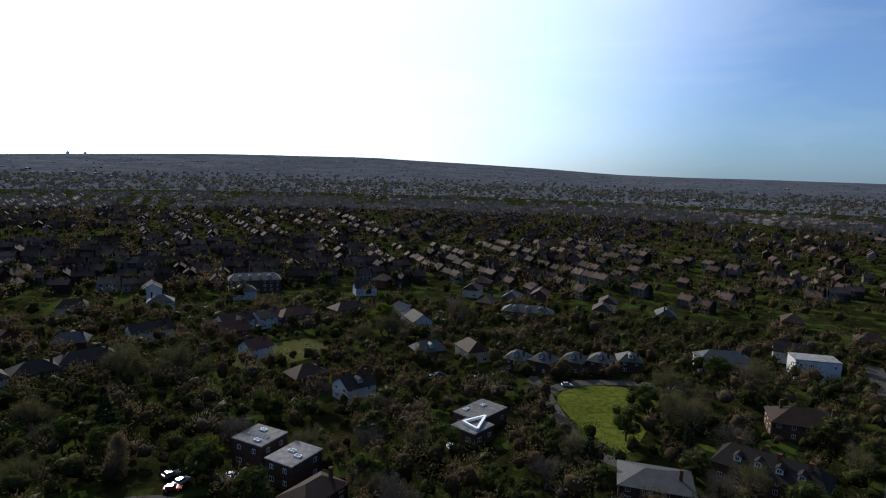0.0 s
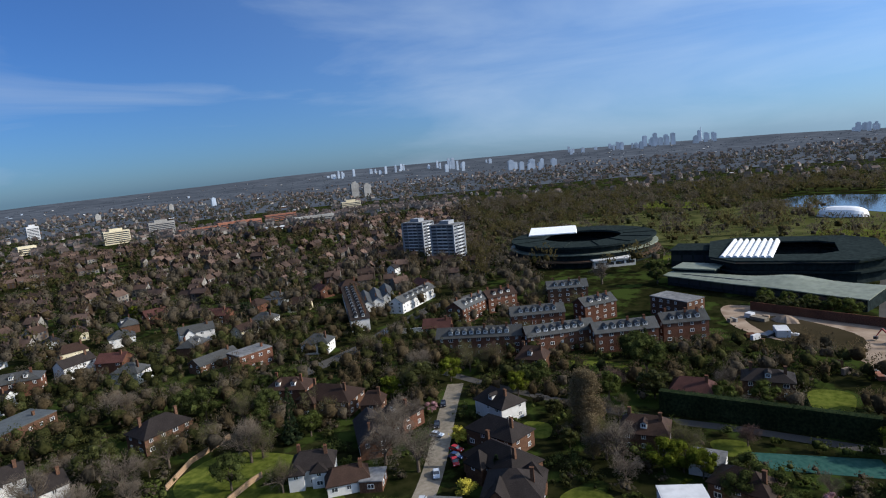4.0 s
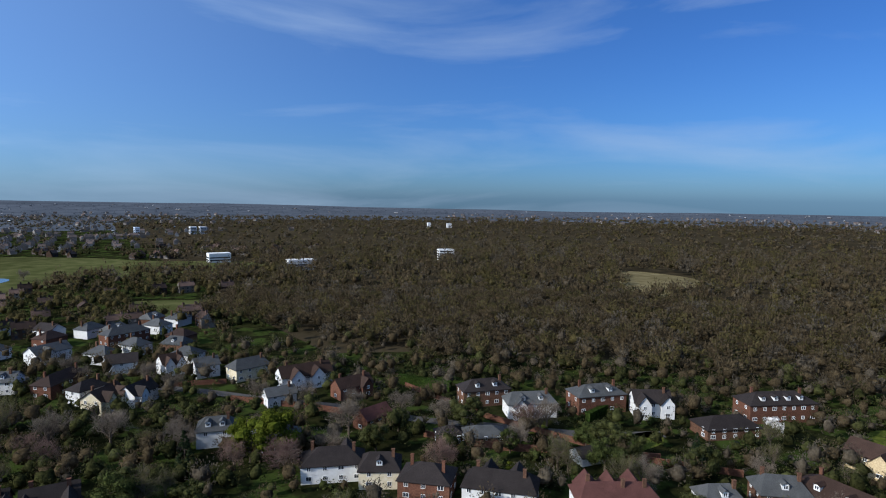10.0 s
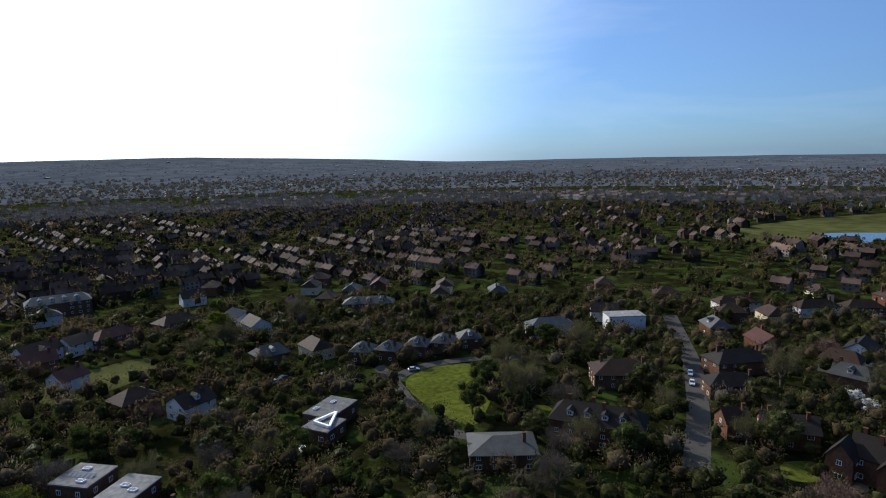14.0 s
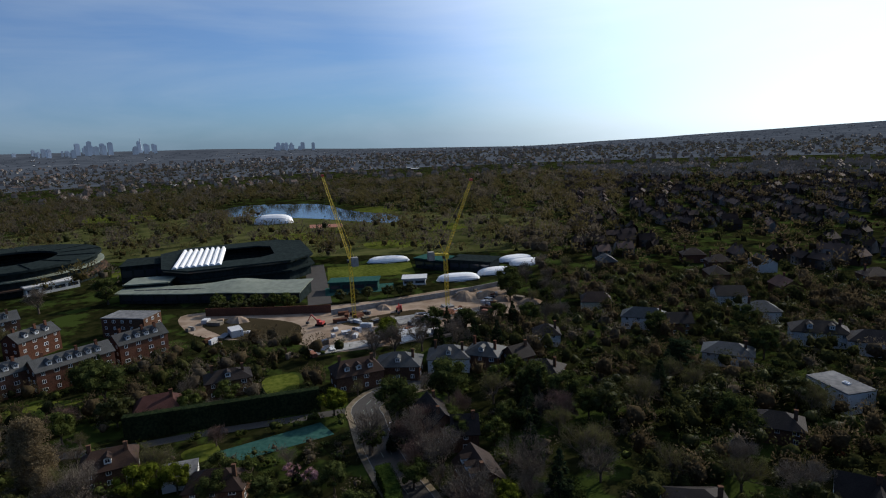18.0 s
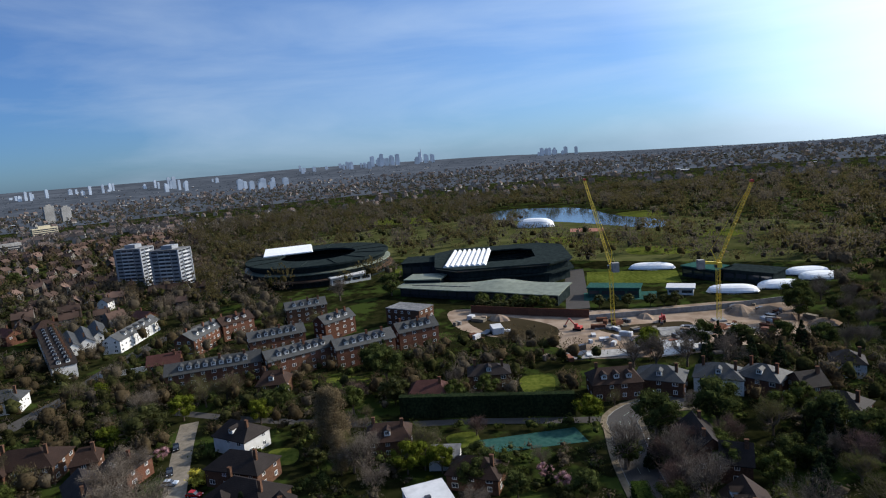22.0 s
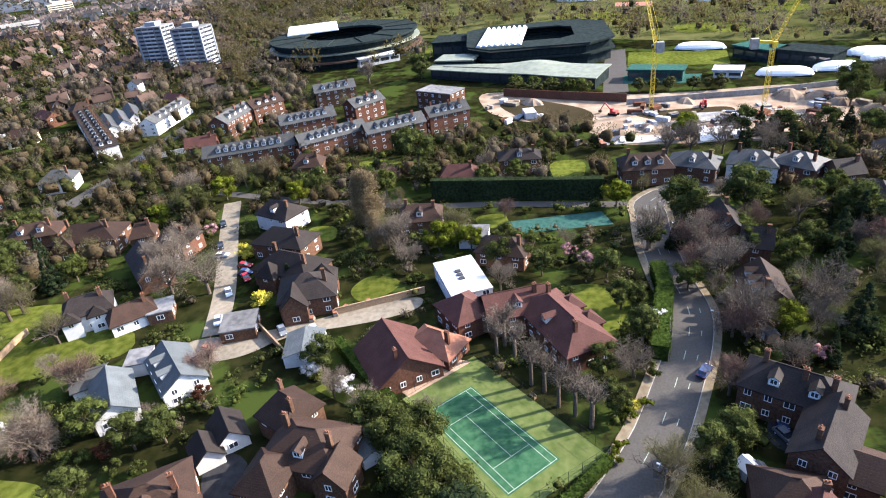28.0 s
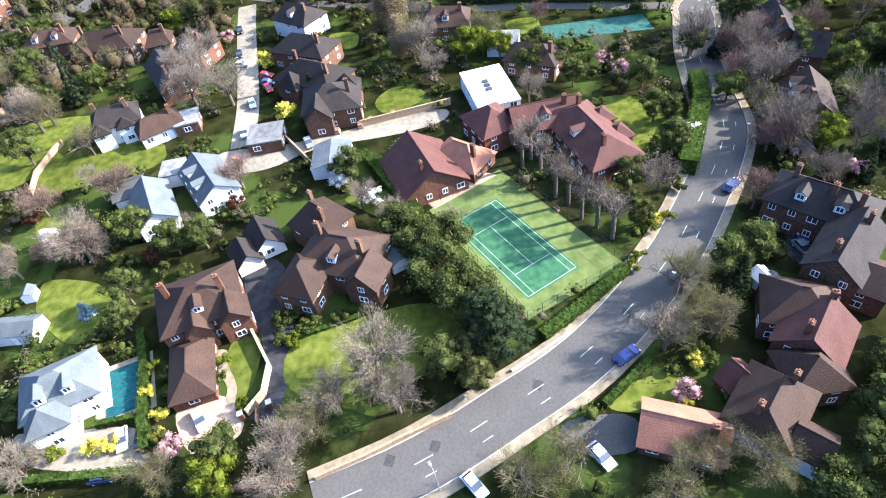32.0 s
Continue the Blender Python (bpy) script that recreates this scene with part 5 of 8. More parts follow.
home(280.9, 203.1, -19, 15.9, 9, 5.2, 3, "hip", "render_white", "tile_brown", chimneys=1)
home(299.8, 192.5, -28, 13.2, 9, 5.2, 3, "hip", "brick_red", "tile_brown", chimneys=1)
home(253.9, 226.8, -20, 16.9, 9, 5.2, 3, "hip", "render_white", "tile_brown", chimneys=1)
home(151.8, 90.2, -71, 10.3, 10, 7, 4, "gable", "brick_red", "tile_dark", chimneys=3, wings=((-6, -6, 6, 6, 7, 3.8, "gable"), (5, -6, 6, 6, 7, 3.8, "gable")), label="dark red brick school with pointed gables")
home(154.1, 76.2, -67, 12.1, 11, 7, 4, "gable", "brick_red", "tile_dark", chimneys=2, wings=((-5, -6, 6, 7, 7, 3.8, "gable"), (4, -6, 6, 7, 7, 3.8, "gable")), label="dark red brick school with pointed gables")
home(149.3, 113.3, -41, 14.2, 10, 5.4, 3.2, "gable", "brick_red", "tile_dark", chimneys=2)
home(139.5, 123.3, -21, 7.0, 8, 5.4, 3.2, "gable", "brick_brown", "tile_brown", chimneys=1)
home(182.3, 161.0, -12, 16.2, 11, 5.6, 3.4, "hip", "brick_brown", "tile_dark", chimneys=2)
home(162.3, 144.9, -26, 12.2, 9, 5.2, 3, "hip", "brick_brown", "tile_dark", chimneys=1)
for a, b, c, d in ((57.8, 234.5, -31, 7.4), (68.1, 231.4, -41, 8.1), (80.8, 231.5, -36, 8.2), (91.9, 230.9, -31, 8.3), (104.3, 231.7, -14, 8.7)):
    home(a, b, c, d * 0.55, 9.5, 5.2, 3, "hip", "brick_brown", "slate", chimneys=1, dormers=1, group="row of villas by the green")
home(81.1, 311.3, -20, 21.9, 10, 5.6, 3, "hip", "brick_brown", "slate", chimneys=2, dormers=3)
home(145.1, 231.2, -13, 16.3, 10, 5.6, 3, "hip", "render_white", "slate_pale", chimneys=1)
house(179.2, 222.0, -19, 16.9, 10, 8, 0, "flat", "render_white", "felt", chimneys=0, rows=2)
home(136.1, 169.2, -26, 14.6, 13, 5.6, 3.6, "hip", "brick_brown", "tile_brown", chimneys=2)
home(102.0, 136.4, -46, 23.7, 12, 7.2, 3.8, "half", "brick_red", "tile_dark", chimneys=4, dormers=4, rows=3, label="large dark red brick mansion with dormers")
home(71.1, 137.3, -22, 11.3, 13, 5, 2.2, "hip", "brick_brown", "slate", chimneys=1)
grey_flat = house(33.5, 181.5, 43, 15.0, 10, 4.6, 0, "flat", "brick_brown", "felt", chimneys=0, rows=1, label="grey flat-roofed house with a rooflight")

house(29.3, 170.6, 43, 9.5, 9, 4.4, 0, "flat", "brick_brown", "felt", chimneys=0, rows=1, label="low grey flat-roofed annexe in front of the house")
take(31.0, 176.0, 14)
take(25.0, 163.0, 9)

# towards the sun
pale_flat = house(-114.3, 163.0, -8, 14.5, 9.5, 6.2, 0, "flat", "render_white", "felt", chimneys=0, rows=2, label="modern house with a pale flat roof and a rooflight")
solar_flat = house(-31.0, 159.6, -33, 10.5, 10, 7.4, 0, "flat", "brick_brown", "felt", chimneys=0, rows=2, label="dark brick house with solar panels on a flat roof")
lower_flat = house(-20.6, 150.2, -35, 9.0, 11.5, 6.6, 0, "flat", "brick_brown", "felt", chimneys=0, rows=2)
home(-77.5, 119.2, 39, 8.9, 9, 5.4, 3.2, "gable", "render_white", "tile_dark", chimneys=1, wings=((3, -4, 5, 4, 5.2, 2.8, "gable"),))
home(-151.4, 202.0, 47, 13.7, 10, 5.8, 3, "hip", "render_white", "tile_dark", chimneys=1, dormers=2)
home(-135.4, 210.5, 43, 13.6, 10, 5.4, 3, "hip", "render_white", "tile_dark", chimneys=1)
home(-121.1, 221.2, 38, 10.2, 10, 5.4, 3, "hip", "brick_brown", "tile_dark", chimneys=1)
home(-108.9, 233.0, 38, 15.8, 10, 5.8, 3, "hip", "brick_brown", "tile_dark", chimneys=2)
home(-101.0, 274.7, 36, 17.6, 10, 5.4, 3, "gable", "render_white", "tile_dark", chimneys=1)
home(-68.0, 291.8, 41, 15.5, 10, 5.4, 3, "gable", "render_white", "tile_brown", chimneys=1, wings=((0, -4, 5, 4, 5, 2.6, "gable"),))
home(-54.5, 299.1, 44, 12.5, 10, 5.4, 3, "gable", "render_white", "tile_dark", chimneys=1)
home(-41.0, 304.5, 37, 14.5, 10, 5.4, 3, "hip", "brick_brown", "tile_red", chimneys=1)
home(-15.2, 318.3, 37, 14.7, 10, 5.4, 3, "hip", "brick_brown", "tile_brown", chimneys=1)
house(-76.4, 381.6, 14, 30.8, 14, 8, 3.4, "half", "brick_brown", "slate_pale", chimneys=0, rows=3, dormers=4, label="long brick block with pale curved gables")
home(-7.4, 205.4, 36, 11.5, 10, 5.4, 3, "gable", "render_white", "tile_dark", chimneys=2, dormers=1)
home(-196.3, 160.0, 48, 13.4, 9, 5.4, 3, "hip", "render_white", "slate", chimneys=1)
home(-184.6, 166.8, 64, 9.2, 9, 5.4, 3, "gable", "brick_red", "tile_dark", chimneys=1)
home(-151.9, 159.4, 42, 11.0, 10, 4.8, 2.6, "hip", "render_white", "slate", chimneys=1)
home(-50.0, 250.7, 46, 10.8, 9, 5, 3, "gable", "render_white", "tile_red", chimneys=2)
home(-107.6, 130.5, 43, 8.2, 9, 4.8, 2.6, "hip", "brick_brown", "tile_dark", chimneys=1)
home(-88.9, 86.7, 64, 7.6, 10, 4.8, 2.6, "hip", "render_white", "tile_dark", chimneys=1)
home(-14.2, 136.5, 51, 9.7, 9, 4.6, 2.4, "hip", "brick_brown", "tile_brown", chimneys=1)
for flat, zt, spots in ((pale_flat, 6.2, ((1.5, 0.5),)), (solar_flat, 7.4, ((-1.0, 2.4), (2.0, -3.0))), (lower_flat, 6.6, ((-1.0, 0.5), (2.2, -1.0))), (grey_flat, 4.6, ((3.0, 1.0), (-3.5, 3.0)))):
    for u, v in spots:
        light = part("rooflight", Mesh().box(u - 1.0, u + 1.0, v - 0.6, v + 0.6, zt + 0.2, zt + 0.75), "white_paint", flat, "white-framed rooflight")
        part("pane", Mesh().box(u - 0.85, u + 0.85, v - 0.45, v + 0.45, zt + 0.753, zt + 0.8), "glass", light)
for k in range(6):
    part("solar_panel", Mesh().box(-0.5, 0.5, -0.9, 0.9, 0, 0.07), "glass", solar_flat, "dark glossy solar panel", at=pose(-3.0 + k * 1.2, -0.6, 7.95, 14, 0, 0))

# ---- tower blocks: two linked slabs, white balconies on dark brick ----
def tower_block(x, y, rot, w, d, floors, label):
    t = thing("tower_block", x, y, rot, 0, label, "tower block", "tower blocks")
    take_rect(x, y, rot, w, d, 4)
    hgt = floors * 2.75 + 1
    part("wall", Mesh().box(-w / 2, w / 2, -d / 2, d / 2, -0.3, hgt), "tower_panel", t)
    part("roof", Mesh().box(-w / 2 - 0.3, w / 2 + 0.3, -d / 2 - 0.3, d / 2 + 0.3, hgt + 0.003, hgt + 0.6), "felt", t)
    part("plant_room", Mesh().box(-w * 0.2, w * 0.2, -d * 0.25, d * 0.25, hgt + 0.6, hgt + 3.4), "tower_panel", t)
    for sx in (-1, 1):
        for sy in (-1, 1):
            part("corner_pier", Mesh().box(sx * w / 2 - 0.5, sx * w / 2 + 0.5, sy * d / 2 - 0.5, sy * d / 2 + 0.5, -0.3, hgt), "tower_panel", t)
    for k in range(floors):
        z = 1.0 + k * 2.75
        for length, off, turns in ((w, d / 2, (0, 180)), (d, w / 2, (90, 270))):
            n = 4 if length > 19 else 3
            for r in turns:
                for b in range(n):
                    u = (b + 0.5 - n / 2) * (length - 1.4) / n
                    hw = (length - 1.4) / n * 0.43
                    part("window_band", Mesh().box(u - hw, u + hw, -off - 0.08, -off + 0.02, z + 1.05, z + 2.3), "glass", t, at=pose(0, 0, 0, 0, 0, r))
        for sy, r in ((-1, 0), (1, 180)):
            part("balcony", Mesh().box(-w * 0.2, w * 0.2, -d / 2 - 1.2, -d / 2 - 0.09, z, z + 0.85), "white_sheet", t, at=pose(0, 0, 0, 0, 0, r))
        part("balcony", Mesh().box(-d * 0.18, d * 0.18, -w / 2 - 1.0, -w / 2 - 0.09, z, z + 0.85), "white_sheet", t, at=pose(0, 0, 0, 0, 0, 90))

tx0, ty0 = (-452.2, -276.8)
tx1, ty1 = (-427.8, -233.5)
tower_block(tx0 - 8, ty0 - 5, 86, 22, 17, 11, "eleven-storey tower block with white balcony bands, behind its twin")
tower_block(tx1 - 6, ty1 - 4, 86, 22, 17, 11, "eleven-storey tower block with white balcony bands and gable walls")

# ---- stadiums ----
def bowl(t, outline, z_out, z_in, depth, mats, n_steps=7):
    """Raked stands inside an outline scaled inwards, tier by tier."""
    for k in range(n_steps):
        f0, f1 = 1 - depth * k / n_steps, 1 - depth * (k + 1) / n_steps
        band(t, "tier", outline, f1, f0, 0.1, z_out - (z_out - z_in) * (k + 1) / n_steps, mats)


def band(t, name, outline, f_in, f_out, z0, z1, mat, label=""):
    """One closed ring between two scalings of an outline."""
    s, n = Mesh(), len(outline)
    s.v = [(x * f, y * f, z) for f, z in ((f_in, z0), (f_out, z0), (f_out, z1), (f_in, z1)) for x, y in outline]
    for r in range(4):
        for k in range(n):
            q = (k + 1) % n
            s.f.append((r * n + k, r * n + q, (r + 1) % 4 * n + q, (r + 1) % 4 * n + k))
    s.m = [0] * len(s.f)
    return part(name, s, mat, t, label)


def round_stadium(x, y, rot, rx, ry, h):
    t = thing("round_stadium", x, y, rot, 0, "round dark green tennis stadium with a white partial roof", "stadium")
    take(x, y, rx + 4)
    o = [(math.cos(a) * rx, math.sin(a) * ry) for a in (2 * math.pi * k / 48 for k in range(48))]
    band(t, "base_wall", o, 0.9, 0.97, 0, 4, "stadium_green")
    band(t, "terrace_ring", o, 0.86, 1.03, 4.003, 5.0, "timber")
    band(t, "outer_wall", o, 0.88, 0.95, 5.203, 9, "stadium_green")
    band(t, "gallery_ring", o, 0.85, 1.0, 9.003, 9.8, "stadium_pale")
    band(t, "upper_wall", o, 0.87, 0.93, 10.203, h - 1.4, "stadium_green")
    band(t, "roof_ring", o, 0.52, 0.98, h - 1.4, h, "stadium_green")
    bowl(t, [(a * 0.84, b * 0.84) for a, b in o], h - 3, 1.5, 0.62, "stadium_green")
    part("court", Mesh().box(-16, 16, -9, 9, 0, 0.3), "lawn", t)
    for k in range(14):
        a = 2 * math.pi * k / 14
        part("rib", Mesh().tube((math.cos(a) * rx * 0.55, math.sin(a) * ry * 0.55, h + 0.35), (math.cos(a) * rx * 0.97, math.sin(a) * ry * 0.97, h + 0.25), 0.3, 0.3, 6), "stadium_green", t)
    return t


s1 = round_stadium(-460, -133, 105, 56, 58, 15)
for k in range(6):  # the white roof closes in ribbed bays
    v0, v1 = -17.5 + k * 5.9, -17.5 + (k + 1) * 5.9 - 0.25
    z0, z1 = 15.9 + 0.25 * k, 16.2 + 0.25 * k
    part("white_roof", Mesh().solid([(-19, v0, 15.05), (20, v0, 15.05), (20, v1, 15.05), (-19, v1, 15.05)], [(-18.5, v0, z0), (19.5, v0, z0), (19.5, v1, z1), (-18.5, v1, z1)]), "white_fabric", s1, "bright white roof panel", at=s1.matrix_basis.inverted() @ pose(-484, -165, 0, 0, 0, 107))

s2 = thing("square_stadium", -404, 4, 0, 0, "dark green tennis stadium with chamfered corners and a folded white roof", "stadium")
take(-404, 3, 60)
oct_ = [(-40, -26), (-26, -42), (28, -38), (42, -24), (42, 32), (28, 47), (-26, 47), (-40, 32)]
band(s2, "base_wall", oct_, 0.9, 0.98, 0, 6, "stadium_green")
band(s2, "gallery_ring", oct_, 0.9, 1.03, 6.003, 7.0, "stadium_green")
band(s2, "outer_wall", oct_, 0.86, 0.96, 7.203, 11.2, "stadium_green")
band(s2, "roof_ring", oct_, 0.55, 1.02, 12.1, 13, "stadium_green")
band(s2, "clerestory", oct_, 0.97, 1.0, 11.203, 12.09, "glass")
bowl(s2, [(a * 0.84, b * 0.84) for a, b in oct_], 11, 1.5, 0.62, "stadium_green")
part("court", Mesh().box(-9, 9, -16, 16, 0, 0.3), "lawn", s2)
fold = thing("folding_roof", -398, -13.2, 86, 0, "white folded fabric roof of the stadium", "stadium roof")
for k in range(8):
    u = -14 + k * 3.4
    part("roof_fold", Mesh().solid([(u, -28, 13.05), (u + 3.3, -28, 13.05), (u + 3.3, 28, 13.05), (u, 28, 13.05)], [(u + 1.2, -28, 14.2), (u + 2.2, -28, 14.2), (u + 2.2, 28, 15.0), (u + 1.2, 28, 15.0)]), "white_fabric", fold)

def low_block(x, y, rot, w, d, h, wall, roof, label, name="stadium_building", category="building"):
    t = thing(name, x, y, rot, 0, label, category)
    take_rect(x, y, rot, w, d, 3)
    part("wall", Mesh().box(-w / 2, w / 2, -d / 2, d / 2, -0.3, h), wall, t)
    part("roof", Mesh().box(-w / 2 - 0.8, w / 2 + 0.8, -d / 2 - 0.8, d / 2 + 0.8, h + 0.003, h + 0.7), roof, t)
    n = max(2, int(w // 6))
    for k in range(n):
        u = (k + 0.5 - n / 2) * w / n
        for sy, r in ((-1, 0), (1, 180)):
            part("window_band", Mesh().box(u - w / n * 0.4, u + w / n * 0.4, -0.08, 0, h * 0.35, h * 0.75), "glass", t, at=pose(0, sy * d / 2, 0, 0, 0, r))
            if sy == 1:
                break
    return t

def wing_building():
    """Long hall under a pale roof that widens along its length and swells in a low wave."""
    t = thing("stadium_hall", -340, -8, 66, 0, "long low hall with a pale green wave-shaped roof", "building")
    take_rect(-336, -8, 66, 104, 20, 2)
    n, rows_ = 26, []
    for i in range(n + 1):
        f = i / n
        u, half = -52 + 104 * f, 5.0 + 8.0 * f ** 0.8
        swell = 2.2 * math.exp(-((f - 0.62) / 0.13) ** 2) + 0.6 * f
        rows_.append([(u, -half, 5.8 + 0.2 * swell), (u, -half * 0.3, 6.3 + 0.5 * swell), (u, half * 0.5, 6.5 + swell), (u, half, 6.4 + swell)])
    roof = Mesh()  # one shell: upper side, lower side and rim
    m = len(rows_) * 4
    roof.v = [q for row in rows_ for q in row] + [(x, y, z - 0.5) for row in rows_ for x, y, z in row]
    for i in range(n):
        for k in range(3):
            a = i * 4 + k
            roof.f += [(a, a + 4, a + 5, a + 1), (m + a, m + a + 1, m + a + 5, m + a + 4)]
        for k in (0, 3):
            a = i * 4 + k
            roof.f.append((a, m + a, m + a + 4, a + 4) if k == 0 else (a, a + 4, m + a + 4, m + a))
    for k in range(3):
        roof.f += [(k, k + 1, m + k + 1, m + k), (n * 4 + k, m + n * 4 + k, m + n * 4 + k + 1, n * 4 + k + 1)]
    roof.m = [0] * len(roof.f)
    part("roof", roof, "stadium_pale", t)
    part("wall", Mesh().solid([(-50, -3.6, -0.3), (51, -11.4, -0.3), (51, 11.2, -0.3), (-50, 3.6, -0.3)], [(-50, -3.6, 5.4), (51, -11.4, 5.4), (51, 11.2, 5.4), (-50, 3.6, 5.4)]), "stadium_green", t)
    for k in range(15):
        u = -46 + k * 6.6
        y = -3.6 - 7.8 * (u + 50) / 101 - 0.12
        part("window_band", Mesh().box(-2.8, 2.8, -0.1, 0.02, 1.8, 4.6), "glass", t, at=pose(u, y, 0, 0, 0, -4.4))
    for k in range(9):
        u = -40 + k * 6.4
        part("roof_slot", Mesh().box(-2.9, 2.9, -0.35, 0.35, 0, 0.32), "dark_metal", t, at=pose(u, -0.6 - 0.03 * (u + 40), 6.32 + 0.006 * (u + 40)))

wing_building()
low_block(-424, -43, 86, 34, 26, 10, "stadium_green", "stadium_green", "dark green flat-roofed block beside the stadium")
low_block(-369.5, -40.0, 77, 22.5, 16, 8, "stadium_green", "stadium_pale", "green spectator block with pale roof")
low_block(-414.2, -99.1, 120, 28.5, 8, 5, "render_white", "white_sheet", "white flat-roofed hospitality building")
low_block(-321.9, 65.8, 70, 26.3, 10, 5, "court_teal", "court_teal", "teal screened spectator stand")
low_block(-350.3, 124.3, 32, 22.6, 14, 6, "stadium_green", "court_teal", "green and teal spectator stand")
low_block(-334.3, 143.6, 44, 26.5, 16, 6, "stadium_green", "stadium_green", "dark green covered spectator stand")
low_block(-317.3, 99.1, 70, 12.6, 9, 3.4, "render_white", "white_sheet", "white tent-roofed tennis club pavilion")
slab("practice_lawn", [(-387.5, 62.1), (-374.9, 114.8), (-341.2, 107.3), (-352.4, 56.1)], "lawn", 0.08, "striped grass tennis courts", "lawn", smooth_edge=False)
slab("practice_lawn", [(-454.0, -72.5), (-454.8, -52.8), (-419.6, -51.4), (-420.0, -67.7)], "lawn", 0.08, "grass between the stadiums", "lawn", smooth_edge=False)
slab("practice_court", [(-332.3, 51.1), (-325.0, 88.8), (-308.5, 84.1), (-315.0, 48.2)], "court_teal", 0.08, "teal practice courts", "tennis court", smooth_edge=False)

# ---- air domes ----
def dome(x, y, rot, length, d, h):
    length, d, h = length * 1.18, d * 0.7, h * 0.76
    t = thing("air_dome", x, y, rot, 0, "white inflated dome over indoor courts", "dome", "air domes")
    take_rect(x, y, rot, length, d, 2)
    s = Mesh()
    nu, nv = 14, 8
    pts = []
    for i in range(nu + 1):
        u = -1 + 2 * i / nu
        f = (1 - abs(u) ** 3.2) ** 0.5 if abs(u) < 1 else 0.0
        pts.append([(u * length / 2, math.cos(math.pi * j / nv) * d / 2 * max(f, 0.02), math.sin(math.pi * j / nv) * h * max(f, 0.02)) for j in range(nv + 1)])
    for i in range(nu):
        for j in range(nv):
            s.face([pts[i][j], pts[i + 1][j], pts[i + 1][j + 1], pts[i][j + 1]])
    part("skin", s, "white_fabric", t, smooth=True)
    part("skirt", Mesh().box(-length / 2 * 0.86, length / 2 * 0.86, -d / 2 * 0.99, d / 2 * 0.99, -0.2, 0.5), "stadium_green", t)

dome(-384.8, 102.6, 75, 24.5, 18, 5)
dome(-313.3, 124.0, 77, 21.8, 17, 5)
dome(-316.2, 149.6, 84, 20.5, 17, 5)
dome(-342.1, 175.8, 85, 20.0, 18, 5)
dome(-329.2, 176.0, 86, 18.7, 18, 5)
dome(-639.8, 51.6, 67, 35.4, 34, 12)

# ---- building site ----
slab("building_site", [(-314.5, -26.8), (-315.1, -8.5), (-297.9, 31.3), (-291.8, 71.4), (-295.9, 112.8), (-290.0, 138.0), (-264.0, 136.0), (-238.0, 128.0), (-230.3, 108.1), (-231.3, 87.8), (-223.2, 72.4), (-225.9, 26.8), (-248.8, 25.3), (-270.8, -16.2)], "sand", 0.1, "bare sandy ground of a building site", "building site")
for j in range(110):
    a, b = random.choice(((-234.1, 25.7), (-238.7, 37.6), (-242.8, 52.0), (-235.7, 67.9), (-244.6, 77.3), (-250.4, 86.1), (-252.1, 95.8), (-252.3, 105.0), (-259.4, 117.3), (-268.0, 125.9), (-279.4, 113.9), (-248.1, 62.5), (-267.3, 52.7), (-256.1, 45.5), (-226.9, 61.1), (-230.7, 74.9), (-288.5, -11.2), (-263.4, -3.1),))
    a, b = a + random.uniform(-9, 9), b + random.uniform(-9, 9)
    k = random.choice((0.5, 0.7, 1.0))
    s = Mesh().box(-random.uniform(1, 4.5) * k, random.uniform(1, 4.5) * k, -random.uniform(0.7, 1.8) * k, random.uniform(0.7, 1.8) * k, 0, random.uniform(0.3, 2.2))
    ob = part("site_material", s, random.choice(("concrete", "white_sheet", "white_sheet", "gravel", "felt", "tile_orange", "brick_red", "dark_metal", "sand", "timber")))
    ob.matrix_basis = pose(a, b, 0.1, 0, 0, random.uniform(0, 180))
    tagged(ob, "stack of building materials on the sandy site", "building material", "site stacks")
for (a, b), r, h in zip(((-274.9, 112.0), (-271.8, 122.9), (-261.2, 127.3), (-276.8, 70.1), (-243.8, 47.7), (-289.9, 2.8), (-250.4, 135.3)), (9, 7, 6, 5, 5, 6, 7), (3.5, 3, 2.5, 2, 2, 2.5, 2.5)):
    heap = Mesh()
    ring = [[(math.cos(6.283 * k / 18) * r * f * (1 + 0.15 * math.sin(k * 1.7 + r)), math.sin(6.283 * k / 18) * r * 0.7 * f * (1 + 0.15 * math.sin(k * 2.3)), z * h) for k in range(18)] for f, z in ((1, -0.1), (0.7, 0.45), (0.4, 0.8), (0.12, 1.0))]
    for lo, hi in zip(ring, ring[1:]):
        for k in range(18):
            heap.face([lo[k], lo[(k + 1) % 18], hi[(k + 1) % 18], hi[k]])
    heap.face(ring[-1])
    ob = part("earth_mound", heap, "sand", smooth=True)
    ob.matrix_basis = pose(a, b, 0.1, 0, 0, r * 40)
    tagged(ob, "heap of dug sandy earth on the building site", "earth heap", "earth mounds")
slab("dug_ground", [(-295.2, -17.0), (-298.2, 3.0), (-272.9, 30.8), (-248.8, 25.3), (-258.1, 1.8)], "wood_floor", 0.13, "dark dug earth on the building site", "building site")
slab("dug_ground", [(-265.4, 42.4), (-267.1, 67.5), (-267.4, 87.2), (-254.7, 85.3), (-249.6, 55.9)], "wood_floor", 0.13, "dark dug earth on the building site", "building site")
slab("concrete_slab", [(-241.1, 66.2), (-243.7, 81.5), (-228.4, 79.4), (-223.4, 62.2)], "white_sheet", 0.5, "pale new concrete slab", "slab", smooth_edge=False)
